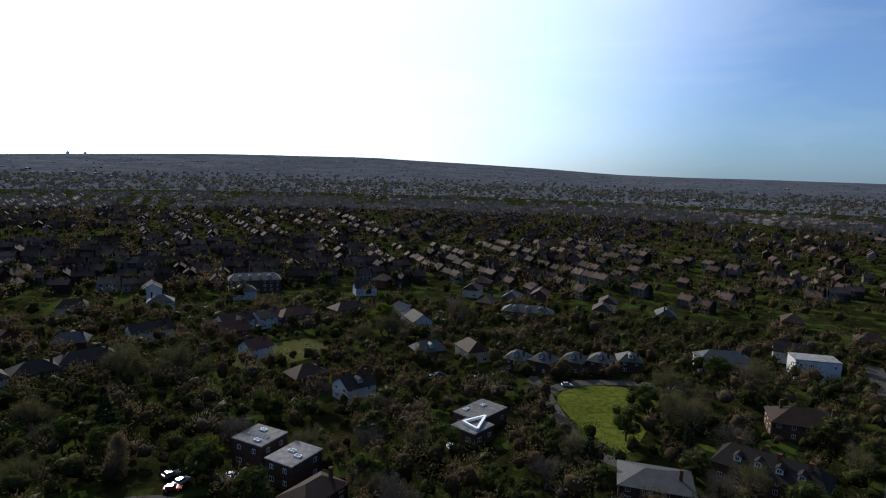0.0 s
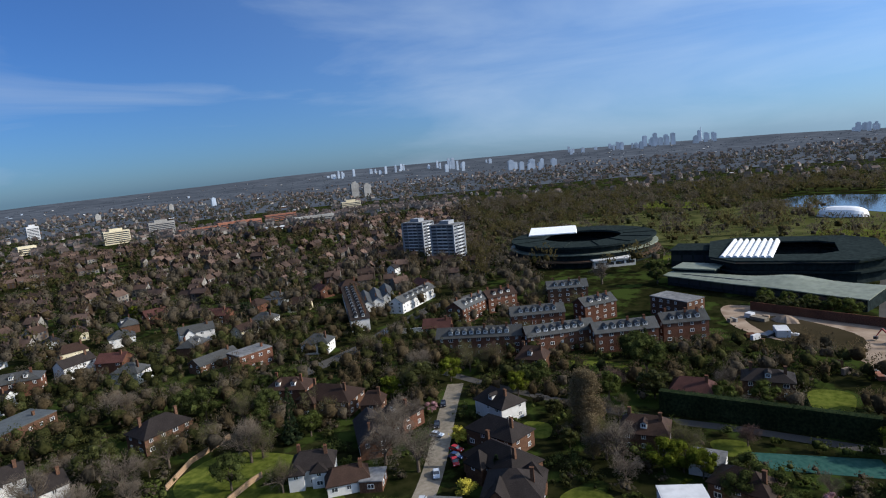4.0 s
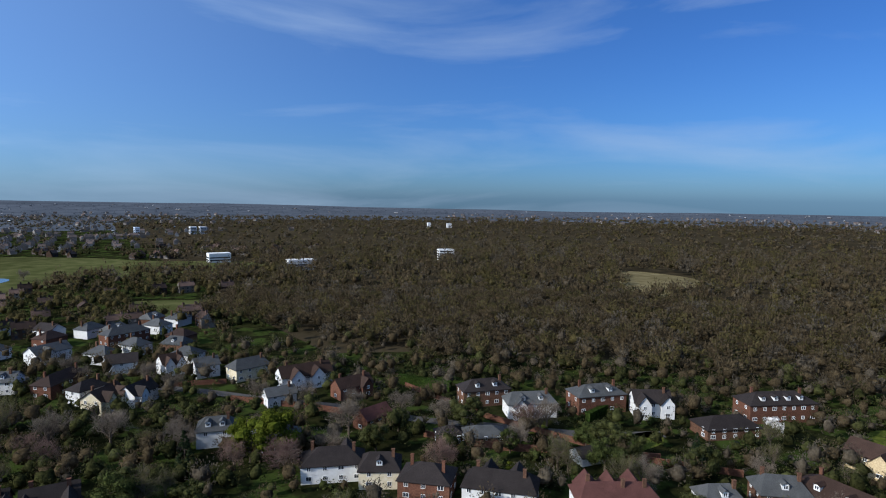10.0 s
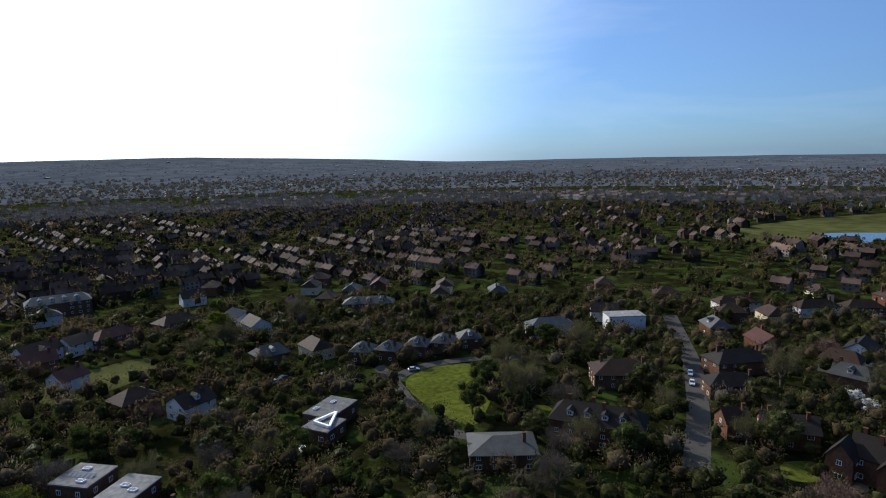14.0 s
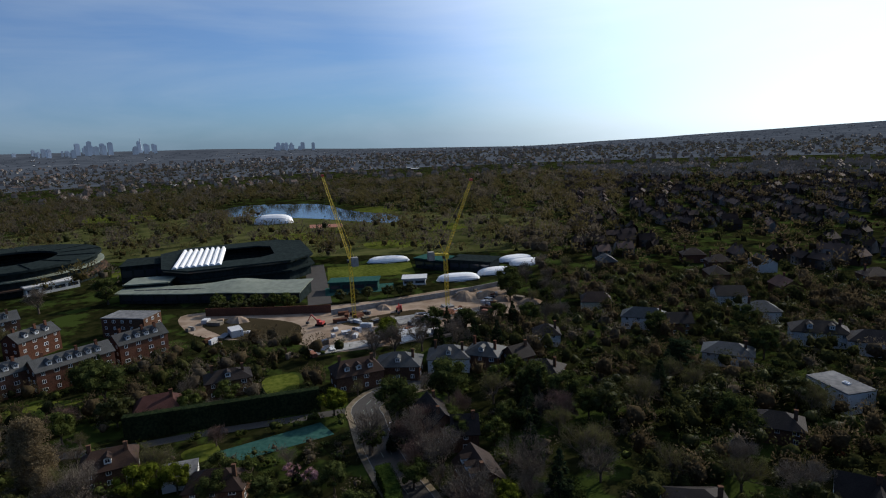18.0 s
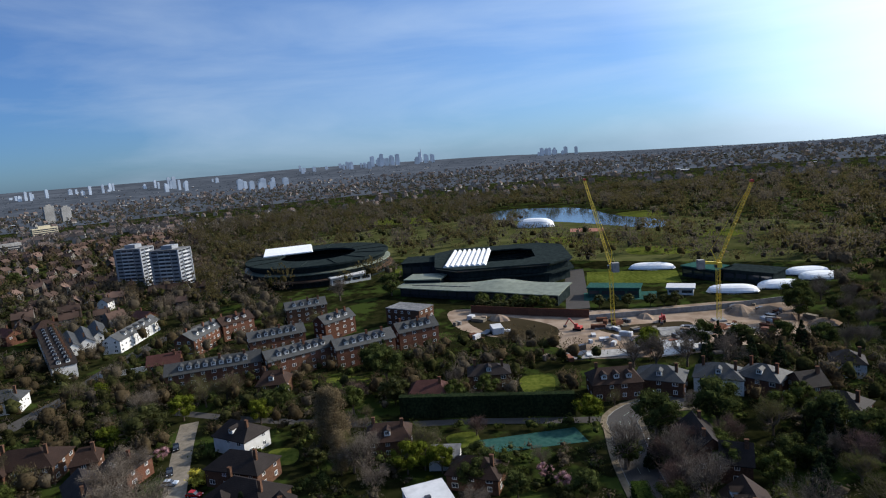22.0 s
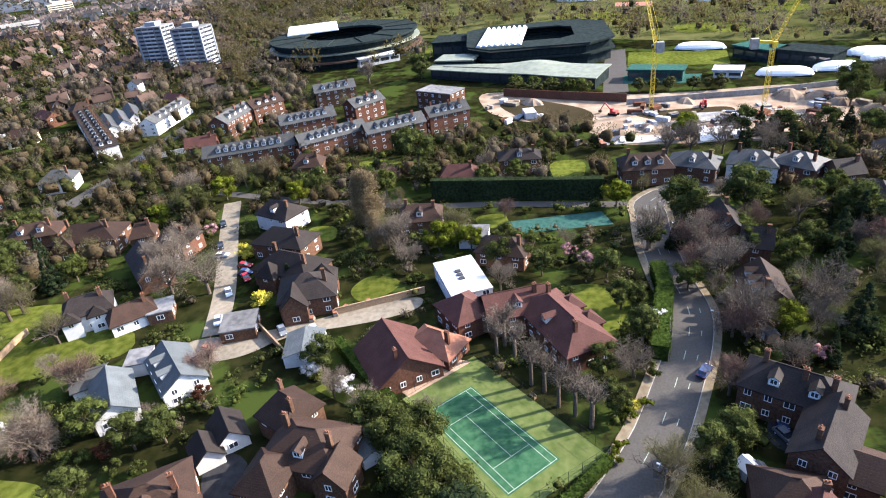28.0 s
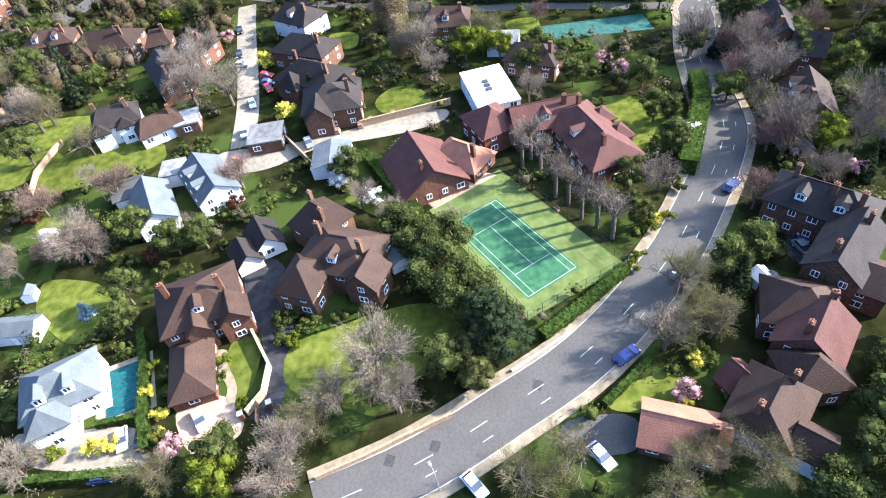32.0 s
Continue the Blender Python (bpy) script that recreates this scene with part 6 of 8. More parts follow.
slab("concrete_slab", [(-235.0, 28.1), (-234.6, 50.1), (-226.9, 54.7), (-225.9, 26.8)], "concrete", 0.4, "grey concrete foundation slab", "slab", smooth_edge=False)
slab("concrete_slab", [(-258.6, 70.0), (-258.0, 95.8), (-248.4, 94.4), (-246.6, 68.9)], "concrete", 0.6, "grey concrete foundation slab", "slab", smooth_edge=False)
part("site_shed", Mesh().box(-4, 4, -2.5, 2.5, 0, 3), "white_sheet").matrix_basis = pose(*(-269.4, 1.1), 0, 0, 0, 10)
tagged(bpy.data.objects["site_shed"], "white site cabin on sandy ground", "site cabin")


def hoarding(name, pts, h, mat, label, thick=0.25, category="wall"):
    """A straight-sided wall or fence along points, one part a run."""
    t = thing(name, *pts[0], 0, 0, label, category)
    for (ax, ay), (bx, by) in zip(pts, pts[1:]):
        L = math.hypot(bx - ax, by - ay)
        r = math.degrees(math.atan2(by - ay, bx - ax))
        n = max(1, int(L // 12))
        for k in range(n):
            part("panel", Mesh().box(k * L / n + 0.02, (k + 1) * L / n - 0.02, -thick / 2, thick / 2, -0.2, h), mat, t, at=pose(ax - pts[0][0], ay - pts[0][1], 0, 0, 0, r))
            part("coping", Mesh().box(k * L / n + 0.02, (k + 1) * L / n - 0.02, -thick / 2 - 0.06, thick / 2 + 0.06, h + 0.003, h + 0.1), mat, t, at=pose(ax - pts[0][0], ay - pts[0][1], 0, 0, 0, r))
    return t

hoarding("hoarding", [(-306.7, -11.4), (-292.6, 19.6), (-282.5, 45.4)], 4.0, "brick_red", "long red-brown retaining wall by the site")
hoarding("hoarding", [(-278.7, 44.7), (-282.0, 104.8), (-288.0, 137.9)], 2.4, "concrete", "grey hoarding round the site")
for p in ((-264.1, 37.2), (-268.7, 75.4)):
    ex = thing("excavator", *p, random.uniform(0, 360), 0.1, "red excavator working on the sandy site", "excavator", "site machines")
    part("tracks", Mesh().box(-2, 2, -1.5, -0.8, 0, 0.9).box(-2, 2, 0.8, 1.5, 0, 0.9), "rubber", ex)
    part("cab", Mesh().box(-1.6, 1.2, -1.3, 1.3, 0.95, 2.0).box(-0.2, 1.2, 0.1, 1.3, 2.0, 3.1), "red_steel", ex)
    part("boom", Mesh().tube((1.0, 0, 1.8), (4.2, 0, 5.0), 0.3, 0.25, 6).tube((4.2, 0, 5.0), (6.4, 0, 1.5), 0.25, 0.18, 6), "red_steel", ex)
    part("bucket", Mesh().box(5.8, 7.0, -0.6, 0.6, 0.5, 1.5), "dark_metal", ex)


def lattice(t, name, a, b, half, bays, mat):
    """Square lattice beam from a to b."""
    a, b = Vector(a), Vector(b)
    d = (b - a).normalized()
    u = d.cross(Vector((0, 1, 0.03))).normalized()
    w = d.cross(u)
    s = Mesh()
    corner = [u * half + w * half, u * half - w * half, u * -half - w * half, u * -half + w * half]
    for c in corner:
        s.tube(a + c, b + c, 0.09, 0.09, 4)
    for k in range(bays):
        p, q = a + (b - a) * k / bays, a + (b - a) * (k + 1) / bays
        for i in range(4):
            s.tube(p + corner[i], q + corner[(i + 1) % 4], 0.05, 0.05, 3)
            s.tube(p + corner[i], p + corner[(i + 1) % 4], 0.05, 0.05, 3)
    return part(name, s, mat, t)


def crane(x, y, top, tip, label):
    t = thing("tower_crane", x, y, 0, 0, label, "crane", "tower cranes")
    part("base", Mesh().box(-2.5, 2.5, -2.5, 2.5, -0.2, 0.8), "concrete", t)
    lattice(t, "mast", (0, 0, 0.8), (0, 0, top), 0.75, int(top / 2.0), "crane_yellow")
    part("slewing_ring", Mesh().tube((0, 0, top), (0, 0, top + 1.2), 1.5, 1.5, 12), "dark_metal", t)
    v = Vector(tip) - Vector((x, y, 0))
    lattice(t, "jib", (0, 0, top + 1.6), v, 0.5, 26, "crane_yellow")
    back = Vector((-v.x, -v.y, 0)).normalized() * 7
    part("counter_jib", Mesh().tube((0, 0, top + 1.8), (back.x, back.y, top + 2.4), 0.8, 0.8, 4), "crane_yellow", t)
    part("counterweight", Mesh().box(back.x - 1.4, back.x + 1.4, back.y - 1.4, back.y + 1.4, top - 0.4, top + 3.6), "concrete", t)
    part("cab", Mesh().box(0.9, 2.6, -0.8, 0.8, top + 0.2, top + 2.4), "crane_yellow", t)
    part("pendant", Mesh().tube((back.x * 0.4, back.y * 0.4, top + 8), v, 0.07, 0.07, 4).tube((0, 0, top + 1.6), (back.x * 0.4, back.y * 0.4, top + 8), 0.2, 0.2, 4).tube((back.x, back.y, top + 2.4), (back.x * 0.4, back.y * 0.4, top + 8), 0.07, 0.07, 4), "crane_yellow", t)
    part("tip_light", Mesh().box(v.x - 0.7, v.x + 0.7, v.y - 0.7, v.y + 0.7, v.z, v.z + 1.0), "red_steel", t)
    part("hoist_cable", Mesh().tube((v.x, v.y, v.z), (v.x, v.y, v.z - 14), 0.05, 0.05, 4), "dark_metal", t)

k1, k2 = (-265.4, 53.0), (-264.4, 98.6)
crane(*k1, 27, (*(-303.6, 49.9), 64), "yellow luffing tower crane with a raised jib")
crane(*k2, 24, (*(-262.3, 112.3), 60), "yellow luffing tower crane with a raised jib")

# ---- parkland, water and commons ----
slab("park_grass", [(-534.1, -262.3), (-673.8, -265.9), (-732.1, -122.1), (-781.4, 18.4), (-649.2, 192.0), (-493.0, 303.0), (-363.5, 223.7), (-375.9, 176.8), (-425.0, 70.5), (-512.4, -88.2), (-464.1, -210.5)], "meadow", 0.03, "rough park and golf grass", "grass", block=False)
for p in (((-884.6, -197.0), (-852.8, -91.8), (-752.9, -53.3), (-789.2, -161.5)), ((-568.9, 22.3), (-531.0, 113.4), (-484.6, 107.6), (-521.5, 24.8)), ((-703.8, 145.3), (-709.7, 197.5), (-649.2, 192.0), (-648.0, 139.3)), ((-531.0, 170.7), (-520.6, 213.3), (-481.7, 201.5), (-493.0, 162.7)), ((-471.5, 104.6), (-457.7, 155.0), (-422.9, 146.8), (-434.4, 100.0))):
    slab("fairway", list(p), "lawn", 0.06, "mown golf fairway", "grass", block=False)
slab("red_court", [(-600.6, 82.3), (-588.2, 112.7), (-565.5, 108.2), (-576.9, 78.9)], "tile_orange", 0.1, "red all-weather pitch", "court", smooth_edge=False)
slab("lake", [(-780.1, -5.0), (-849.4, 20.6), (-838.8, 66.9), (-794.2, 128.5), (-682.2, 140.7), (-613.5, 181.3), (-554.0, 160.9), (-581.2, 135.0), (-630.8, 106.9), (-693.5, 54.3), (-728.6, 9.9)], "water", 0.12, "still lake in the park", "water")
take_poly([(-690.0, 48.0), (-560.0, 30.0), (-528.0, 112.0), (-560.0, 150.0), (-625.0, 104.0)])  # open turf before the lake
slab("common_grass", [(456.3, 391.0), (495.6, 457.1), (574.2, 492.4), (712.1, 504.6), (853.6, 492.0), (830.8, 334.6), (790.5, 277.0), (790.3, 164.7), (759.4, 100.3), (692.9, 143.8), (652.6, 201.9), (636.0, 248.5), (577.9, 276.6), (503.1, 279.5), (516.7, 337.1), (471.2, 374.6)], "meadow", 0.04, "pale green grass of the open common", "grass")
slab("common_grass", [(488.2, 184.7), (493.4, 151.7), (492.9, 118.7), (469.5, 108.6), (416.9, 119.4), (420.4, 141.2)], "meadow", 0.04, "small green clearing beside the wood", "grass")
slab("pond", [(535.3, 400.3), (574.0, 406.4), (637.1, 366.6), (623.7, 330.4), (573.8, 329.9), (529.8, 349.3), (515.3, 371.9)], "water", 0.12, "pond on the common", "water")
slab("heath_field", [(305.0, -600.0), (199.7, -578.0), (107.1, -620.0), (50.0, -674.0), (-8.0, -735.0), (-2.0, -850.0), (115.1, -945.0), (220.0, -950.0), (262.0, -800.0), (290.0, -692.0)], "meadow", 0.05, "green clearing in the woods", "grass")
slab("heath_strip", [(175.0, -655.0), (128.0, -690.0), (73.6, -770.0), (3.0, -775.0), (40.0, -705.0), (100.0, -645.0)], "heath", 0.08, "tawny heath grass", "grass")
slab("heath_strip", [(215.0, -572.0), (189.6, -600.0), (104.2, -628.0), (60.0, -655.0), (92.0, -605.0), (150.0, -570.0)], "heath", 0.07, "tawny heath below the open field", "grass")
slab("heath_clearing", [(666.9, -289.3), (656.4, -323.1), (594.1, -353.4), (547.3, -328.5), (474.5, -253.9), (497.5, -231.4), (573.3, -255.1)], "heath", 0.08, "tawny clearing in the woods", "grass")
slab("heath_clearing", [(446.0, -632.0), (437.0, -672.0), (370.0, -625.0), (365.0, -560.0)], "heath", 0.08, "tawny clearing in the woods", "grass")
slab("heath_clearing", [(305.0, -276.0), (291.0, -298.0), (260.0, -304.0), (252.0, -286.0), (281.0, -266.0)], "heath", 0.08, "tawny clearing at the wood's edge", "grass")

# ---- walls, fences and hedges ----
hoarding("garden_wall", [(-69.6, -63.5), (-57.9, -54.0), (-49.0, -46.4), (-43.8, -45.5), (-40.2, -47.0)], 1.6, "brick_yellow", "curved tan brick garden wall beside the drive", 0.35)
hoarding("garden_wall", [(201.1, -20.7), (187.0, -45.3), (183.2, -63.2), (174.0, -93.3)], 2.2, "brick_red", "long red brick garden wall", 0.35)
hoarding("garden_wall", [(245.7, 52.9), (232.9, 20.4), (225.6, 7.1)], 2.2, "brick_red", "red brick garden wall by the street", 0.35)
hoarding("garden_wall", [(257.0, -18.1), (214.4, -47.2), (173.2, -87.4), (160.6, -112.7)], 2.0, "brick_red", "long red brick garden wall", 0.35)
hoarding("garden_wall", [(113.2, -208.9), (98.7, -227.2), (91.3, -229.5)], 1.8, "brick_red", "red brick wall along a lane", 0.35)
hoarding("garden_wall", [(-91.0, -122.4), (-98.3, -126.0), (-107.3, -127.2), (-110.9, -127.0)], 1.6, "wood_fence", "tan wooden fence at the end of a lawn")
hoarding("garden_wall", [(-95.9, -148.3), (-109.7, -155.1), (-126.3, -156.8)], 1.6, "wood_fence", "tan wooden fence round a garden")
hoarding("white_wall", [(-238.8, -172.1), (-244.7, -159.2), (-248.8, -150.4)], 2.2, "render_white", "white garden wall on the corner", 0.35)
hoarding("fence", [(-116.9, -47.7), (-121.4, -37.3), (-126.0, -26.8)], 1.8, "wood_fence", "dark timber fence behind the yard")
hoarding("fence", [(-111.4, -64.9), (-100.7, -54.4)], 1.8, "wood_fence", "brown timber garden fence")
hoarding("garden_wall", [(266.5, 83.0), (269.3, 59.5)], 2.0, "brick_red", "red brick wall along the street", 0.35)


def hedge(pts, w, h, label="clipped green garden hedge", mat="hedge_leaf"):
    """A clipped hedge: a solid body that follows the line, covered with leaves."""
    rng = np.random.default_rng(int(abs(pts[0][0]) * 10) + 3)
    t = thing("hedge", *pts[0], 0, 0, label, "hedge")
    body, c, n = Mesh(), [], []
    for (ax, ay), (bx, by) in zip(pts, pts[1:]):
        a, b = np.array([ax - pts[0][0], ay - pts[0][1]]), np.array([bx - pts[0][0], by - pts[0][1]])
        L = np.linalg.norm(b - a)
        u = (b - a) / L
        v = np.array([-u[1], u[0]])
        lo = [(*(a - v * w * 0.42), 0), (*(b - v * w * 0.42), 0), (*(b + v * w * 0.42), 0), (*(a + v * w * 0.42), 0)]
        body.solid([(x, y, -0.1) for x, y, _ in lo], [(x, y, h * 0.94) for x, y, _ in lo])
        k = int(min(2600, L * (w + 2 * h) * 9))
        q = rng.uniform(0, w + 2 * h, k)
        along = a + rng.uniform(0, L, k)[:, None] * u
        top = (q > h) & (q < h + w)
        off = np.where(top, q - h - w / 2, np.where(q <= h, -w / 2, w / 2)) + rng.normal(0, 0.07, k)
        zz = np.where(top, h, np.where(q <= h, q, q - h - w)) + rng.normal(0, 0.07, k)
        c.append(np.column_stack([along + off[:, None] * v, zz]))
        n.append(np.column_stack([np.where(top, 0, np.sign(off))[:, None] * v, top * 1.0]))
        for i in range(int(L // 2) + 1):
            take(ax + u[0] * i * 2, ay + u[1] * i * 2, w / 2 + 0.5)
    part("body", body, mat, t)
    part("foliage", quads_mesh("foliage", leaves(np.concatenate(c), np.concatenate(n), 0.2, rng), mat), mat, t)

hedge([(-183.4, -32.1), (-178.4, 22.9)], 3.0, 7.5, "tall dark clipped hedge screening a court", "leaf_conifer")
hedge([(-104.8, -43.6), (-92.4, -34.1), (-85.6, -27.4)], 2.2, 2.6)
hedge([(-57.7, -2.2), (-65.1, 5.0), (-73.0, 11.8)], 2.0, 1.8, "green roadside hedge below the court")
hedge([(-46.3, 7.2), (-50.3, 10.6), (-54.6, 14.2)], 1.2, 1.2, "low dark hedge by the pavement")
hedge([(-132.4, 30.4), (-123.0, 30.4), (-108.5, 26.9), (-99.2, 24.7)], 4.0, 4.0, "tall bright green hedge along the road")
hedge([(-36.1, -71.4), (-38.2, -64.9)], 1.0, 1.4)
hedge([(-54.2, -73.0), (-46.3, -68.0), (-38.2, -64.1), (-32.8, -60.8)], 1.6, 1.8)
hedge([(-25.4, -82.0), (-27.4, -71.4), (-29.4, -60.1)], 1.5, 1.8)
hedge([(-54.2, -45.7), (-57.6, -39.0), (-60.4, -33.6)], 1.0, 0.7, "low clipped hedge at the lawn's edge")
hedge([(87.3, 147.3), (99.6, 139.1)], 1.6, 2.4)
hedge([(263.0, -15.8), (249.5, -37.0)], 3, 4, "tall dark garden hedge")
hedge([(208.9, -82.5), (222.6, -99.4), (232.2, -106.0)], 2.5, 3.5, "dark clipped garden hedge")

# ---- cars ----
def car(x, y, rot, paint, label, z=0.06):
    t = thing("car", x, y, rot, z, label, "car", "parked cars")
    s = Mesh()
    prof = [(-2.15, 0.35), (2.15, 0.35), (2.2, 0.62), (1.95, 0.82), (1.05, 0.93), (-1.95, 0.95), (-2.2, 0.75)]
    s.solid([(a, -0.88, b) for a, b in prof], [(a, 0.88, b) for a, b in prof])
    part("body", s, paint, t)
    cab = [(-1.85, 0.955), (0.95, 0.935), (0.25, 1.42), (-1.35, 1.45)]
    part("cabin", Mesh().solid([(a, -0.76, b) for a, b in cab], [(a, 0.76, b) for a, b in cab]), "glass", t)
    part("roof", Mesh().box(-1.35, 0.22, -0.72, 0.72, 1.455, 1.5), paint, t)
    for wx in (-1.35, 1.35):
        for sy in (-0.8, 0.8):
            w = part("wheel", Mesh().tube((wx, sy - 0.1, 0.32), (wx, sy + 0.1, 0.32), 0.32, 0.32, 12), "rubber", t)
            part("rim", Mesh().tube((wx, sy - 0.11, 0.32), (wx, sy + 0.11, 0.32), 0.19, 0.19, 8), "car_silver", w)
    for sy in (-0.6, 0.6):
        part("headlight", Mesh().box(2.1, 2.19, sy - 0.18, sy + 0.18, 0.6, 0.76), "white_paint", t)
        part("tail_light", Mesh().box(-2.21, -2.13, sy - 0.18, sy + 0.18, 0.62, 0.8), "red_steel", t)
    take(x, y, 2)

for c, paint, what in (((-55.0, 10.8, 133, 3.6), "car_blue", "dark blue car on the road"), ((-95.3, 32.5, 144, 2.7), "car_navy", "dark blue hatchback on the road"),
                       ((-38.6, -54.4, 44, 3.3), "car_silver", "pale blue-silver car on the paved forecourt"), ((-34.3, -65.7, 32, 2.9), "car_silver", "silver car on the gravel drive"),
                       ((-34.8, -62.6, -157, 1.6), "car_black", "black car on the gravel drive"), ((-38.3, 6.5, 42, 1.5), "car_silver", "silver car on a forecourt"),
                       ((-82.5, 41.6, 2, 1.7), "car_navy", "dark car in a yard"), ((-78.9, 41.3, 24, 1.4), "car_grey", "grey car in a yard"), ((-28.3, -65.5, 107, 2.1), "car_navy", "dark car behind a hedge"),
                       ((-169.1, -100.7, 27, 4.4), "car_black", "black car on the lane"), ((-153.9, -94.7, 27, 3.9), "car_black", "black car on the lane"), ((-127.3, -80.1, 31, 4.7), "car_silver", "silver car on the lane"),
                       ((-134.7, -78.3, 39, 3.8), "car_red", "red car by the lane"), ((29.2, -200.8, 108, 5.4), "car_black", "black car parked in the street"), ((16.9, -172.6, 106, 5.7), "car_black", "black car parked in the street"),
                       ((24.6, -186.4, 108, 4.7), "car_white", "white car parked in the street"), ((115.0, -169.9, -149, 2.8), "car_silver", "silver car on the street"), ((152.4, -155.2, -146, 2.4), "car_white", "white car on a forecourt"),
                       ((98.1, -186.6, -139, 2.1), "car_red", "red car by a wall"), ((157.9, 157.7, -131, 6.1), "car_silver", "silver car on the street"), ((164.5, 165.4, -132, 5.3), "car_white", "white car on the street"), ((-35.8, 131.6, -67, 2.4), "car_white", "white car on the ring road"),
                       ((72.4, 213.6, -7, 1.9), "car_silver", "silver car by the green"), ((156.7, 77.0, -51, 3.7), "car_red", "red car in the school yard"), ((-49.4, 145.6, 6, 1.5), "car_red", "red car on a drive"), ((-36.0, 151.1, 5, 2.2), "car_white", "white car on a drive"),
                       ((37.6, 225.1, -81, 2.9), "car_white", "white car on a drive"), ((-110.1, -58.9, 33, 2.6), "car_grey", "grey car on the gravel"), ((-110.2, -51.0, 33, 2.6), "car_silver", "silver car on the gravel")):
    car(c[0], c[1], c[2], paint, what)

for (a, b), turn_, paint, what in zip(((-52.1, 152.5), (-48.4, 149.0), (-36.4, 149.0), (21.8, 165.4), (21.4, 223.1), (24.5, 225.8), (-114.4, -77.1), (-115.2, -71.8), (-141.5, -81.4), (-137.7, -79.5), (-147.8, -91.4), (21.8, -203.8)),
                                        (40, 60, 10, 100, 30, 35, 20, 25, 80, 85, 95, 150), ("car_grey", "car_white", "car_silver", "car_white", "car_silver", "car_navy", "car_silver", "car_white", "car_red", "car_navy", "car_silver", "car_black"),
                                        ("grey car beside the green", "white car beside the green", "silver car on a drive", "white car on a drive", "silver car in a side street", "dark car in a side street", "silver car in the gravel yard", "white car in the gravel yard", "red car beside the lane", "dark car beside the lane", "silver car on the gravel lane", "black car parked in the street")):
    car(a, b, turn_, paint, what)

car(-32.6, -10.4, 47, "car_white", "white car at the edge of the road")

# ---- trees that stand out ----
def grove(kind, h, *spots):
    for x, y in spots:
        tree(kind, x, y, h * random.uniform(0.93, 1.07))

grove("bud", 9, (-60.7, 21.6), (-36.5, 2.3), (-38.1, -35.7), (-38.7, 20.1), (-106.6, -115.1), (-28.6, -55.3), (-108.0, 48.1), (-38.0, 26.5))
grove("bare", 9, (-46.3, -28.2), (-42.9, -23.0), (-56.8, 16.5), (-33.2, -37.5), (-29.1, -37.7), (-139.5, -33.4), (-65.6, -106.8), (-108.4, 57.9), (-26.8, -77.0), (-94.4, 18.9), (-42.6, -32.6), (-73.3, -94.2))
grove("pollard", 12.5, (-101.5, -7.9), (-98.7, -4.0), (-92.2, -0.8), (-90.0, 1.7), (-86.1, 4.2), (-83.8, 7.0), (-80.9, 9.7), (-104.4, -6.3))
grove("bare", 14, (-127.8, -85.9), (-144.5, 30.4), (-138.9, -103.1))
grove("bare_red", 9, (-94.1, -69.3), (-89.0, -96.7), (-71.7, -94.5), (-89.3, 35.2), (-106.8, 40.8), (-84.1, -113.2), (-138.1, 43.8), (-128.5, 38.6), (-104.0, 42.8))
grove("yew", 8, (-78.0, -23.4), (-75.9, -19.4), (-139.7, -8.1), (-141.4, 70.0), (-142.2, -2.6))
grove("yew", 3.2, (-57.6, -47.1))
grove("cedar", 10, (-55.5, -8.3), (-58.7, -11.3))
grove("evergreen", 8, (-67.8, -16.2), (-50.3, -17.5), (-76.7, 32.7), (-54.8, -75.8), (-60.7, -78.5), (-106.0, 22.7), (-131.3, 18.4), (-73.9, -75.2), (-75.7, -69.8), (-32.7, -47.3), (-94.7, 13.3), (-72.3, 27.7), (-122.2, -141.7), (-117.3, 19.8))
grove("conifer", 8, (-69.9, 29.2), (-144.5, 37.0), (-98.2, 56.1), (-97.8, 50.2), (-129.0, -63.0))
grove("oak", 9, (-77.4, -85.5), (-158.6, -173.9), (-165.4, -164.7), (-136.0, -130.8), (-134.4, 61.7), (-147.4, 53.3), (-133.9, -150.0), (-139.3, 54.0), (-124.9, 36.1))
grove("bright", 8, (-148.9, -21.2), (-169.4, -122.3), (-147.1, -16.5), (-29.0, -46.6), (-107.1, 50.9))
grove("yellow", 4.4, (-120.5, -67.7), (-146.7, -83.0))
grove("yellow", 2.2, (-42.1, -65.2), (-38.9, -61.2), (-35.2, -59.8), (-33.2, -66.5), (-32.4, -70.0), (-32.6, -68.1), (-46.7, 18.7), (-54.4, 20.7), (-85.0, 17.4))
grove("gold", 2.4, (-85.8, 19.5), (-83.4, 16.3), (-75.5, 13.8), (-73.5, 12.7), (-48.9, -54.7), (-41.5, -48.1), (-63.0, -66.0), (-57.9, -62.5), (-54.2, -43.8), (-93.8, -45.5), (-46.9, -66.9), (-31.0, -75.6), (-30.6, -78.9))
grove("blossom", 4.4, (-89.2, -37.9), (-94.9, -47.1), (-75.5, -105.1), (-110.7, 26.8))
grove("pink", 4.2, (-33.2, -56.1), (-162.3, -101.3), (-141.8, 9.9), (-137.5, 13.8), (-48.8, 18.2), (-98.7, 54.9))
grove("copper", 4, (-71.6, -79.5), (-81.4, -114.2), (-86.9, -67.4))
tree("blue", *(-57.7, -86.5), 3.6)
grove("shrub", 2.4, (-58.0, -40.9), (-56.6, -42.6), (-59.4, -37.2), (-123.9, -49.3), (-93.5, -70.5), (-56.5, 21.6), (-54.6, 23.0), (-43.0, -60.8), (-46.0, -63.3), (-33.6, -76.9), (-45.6, -54.3), (-105.4, 0.7), (-99.7, 5.9), (-97.9, -3.7))
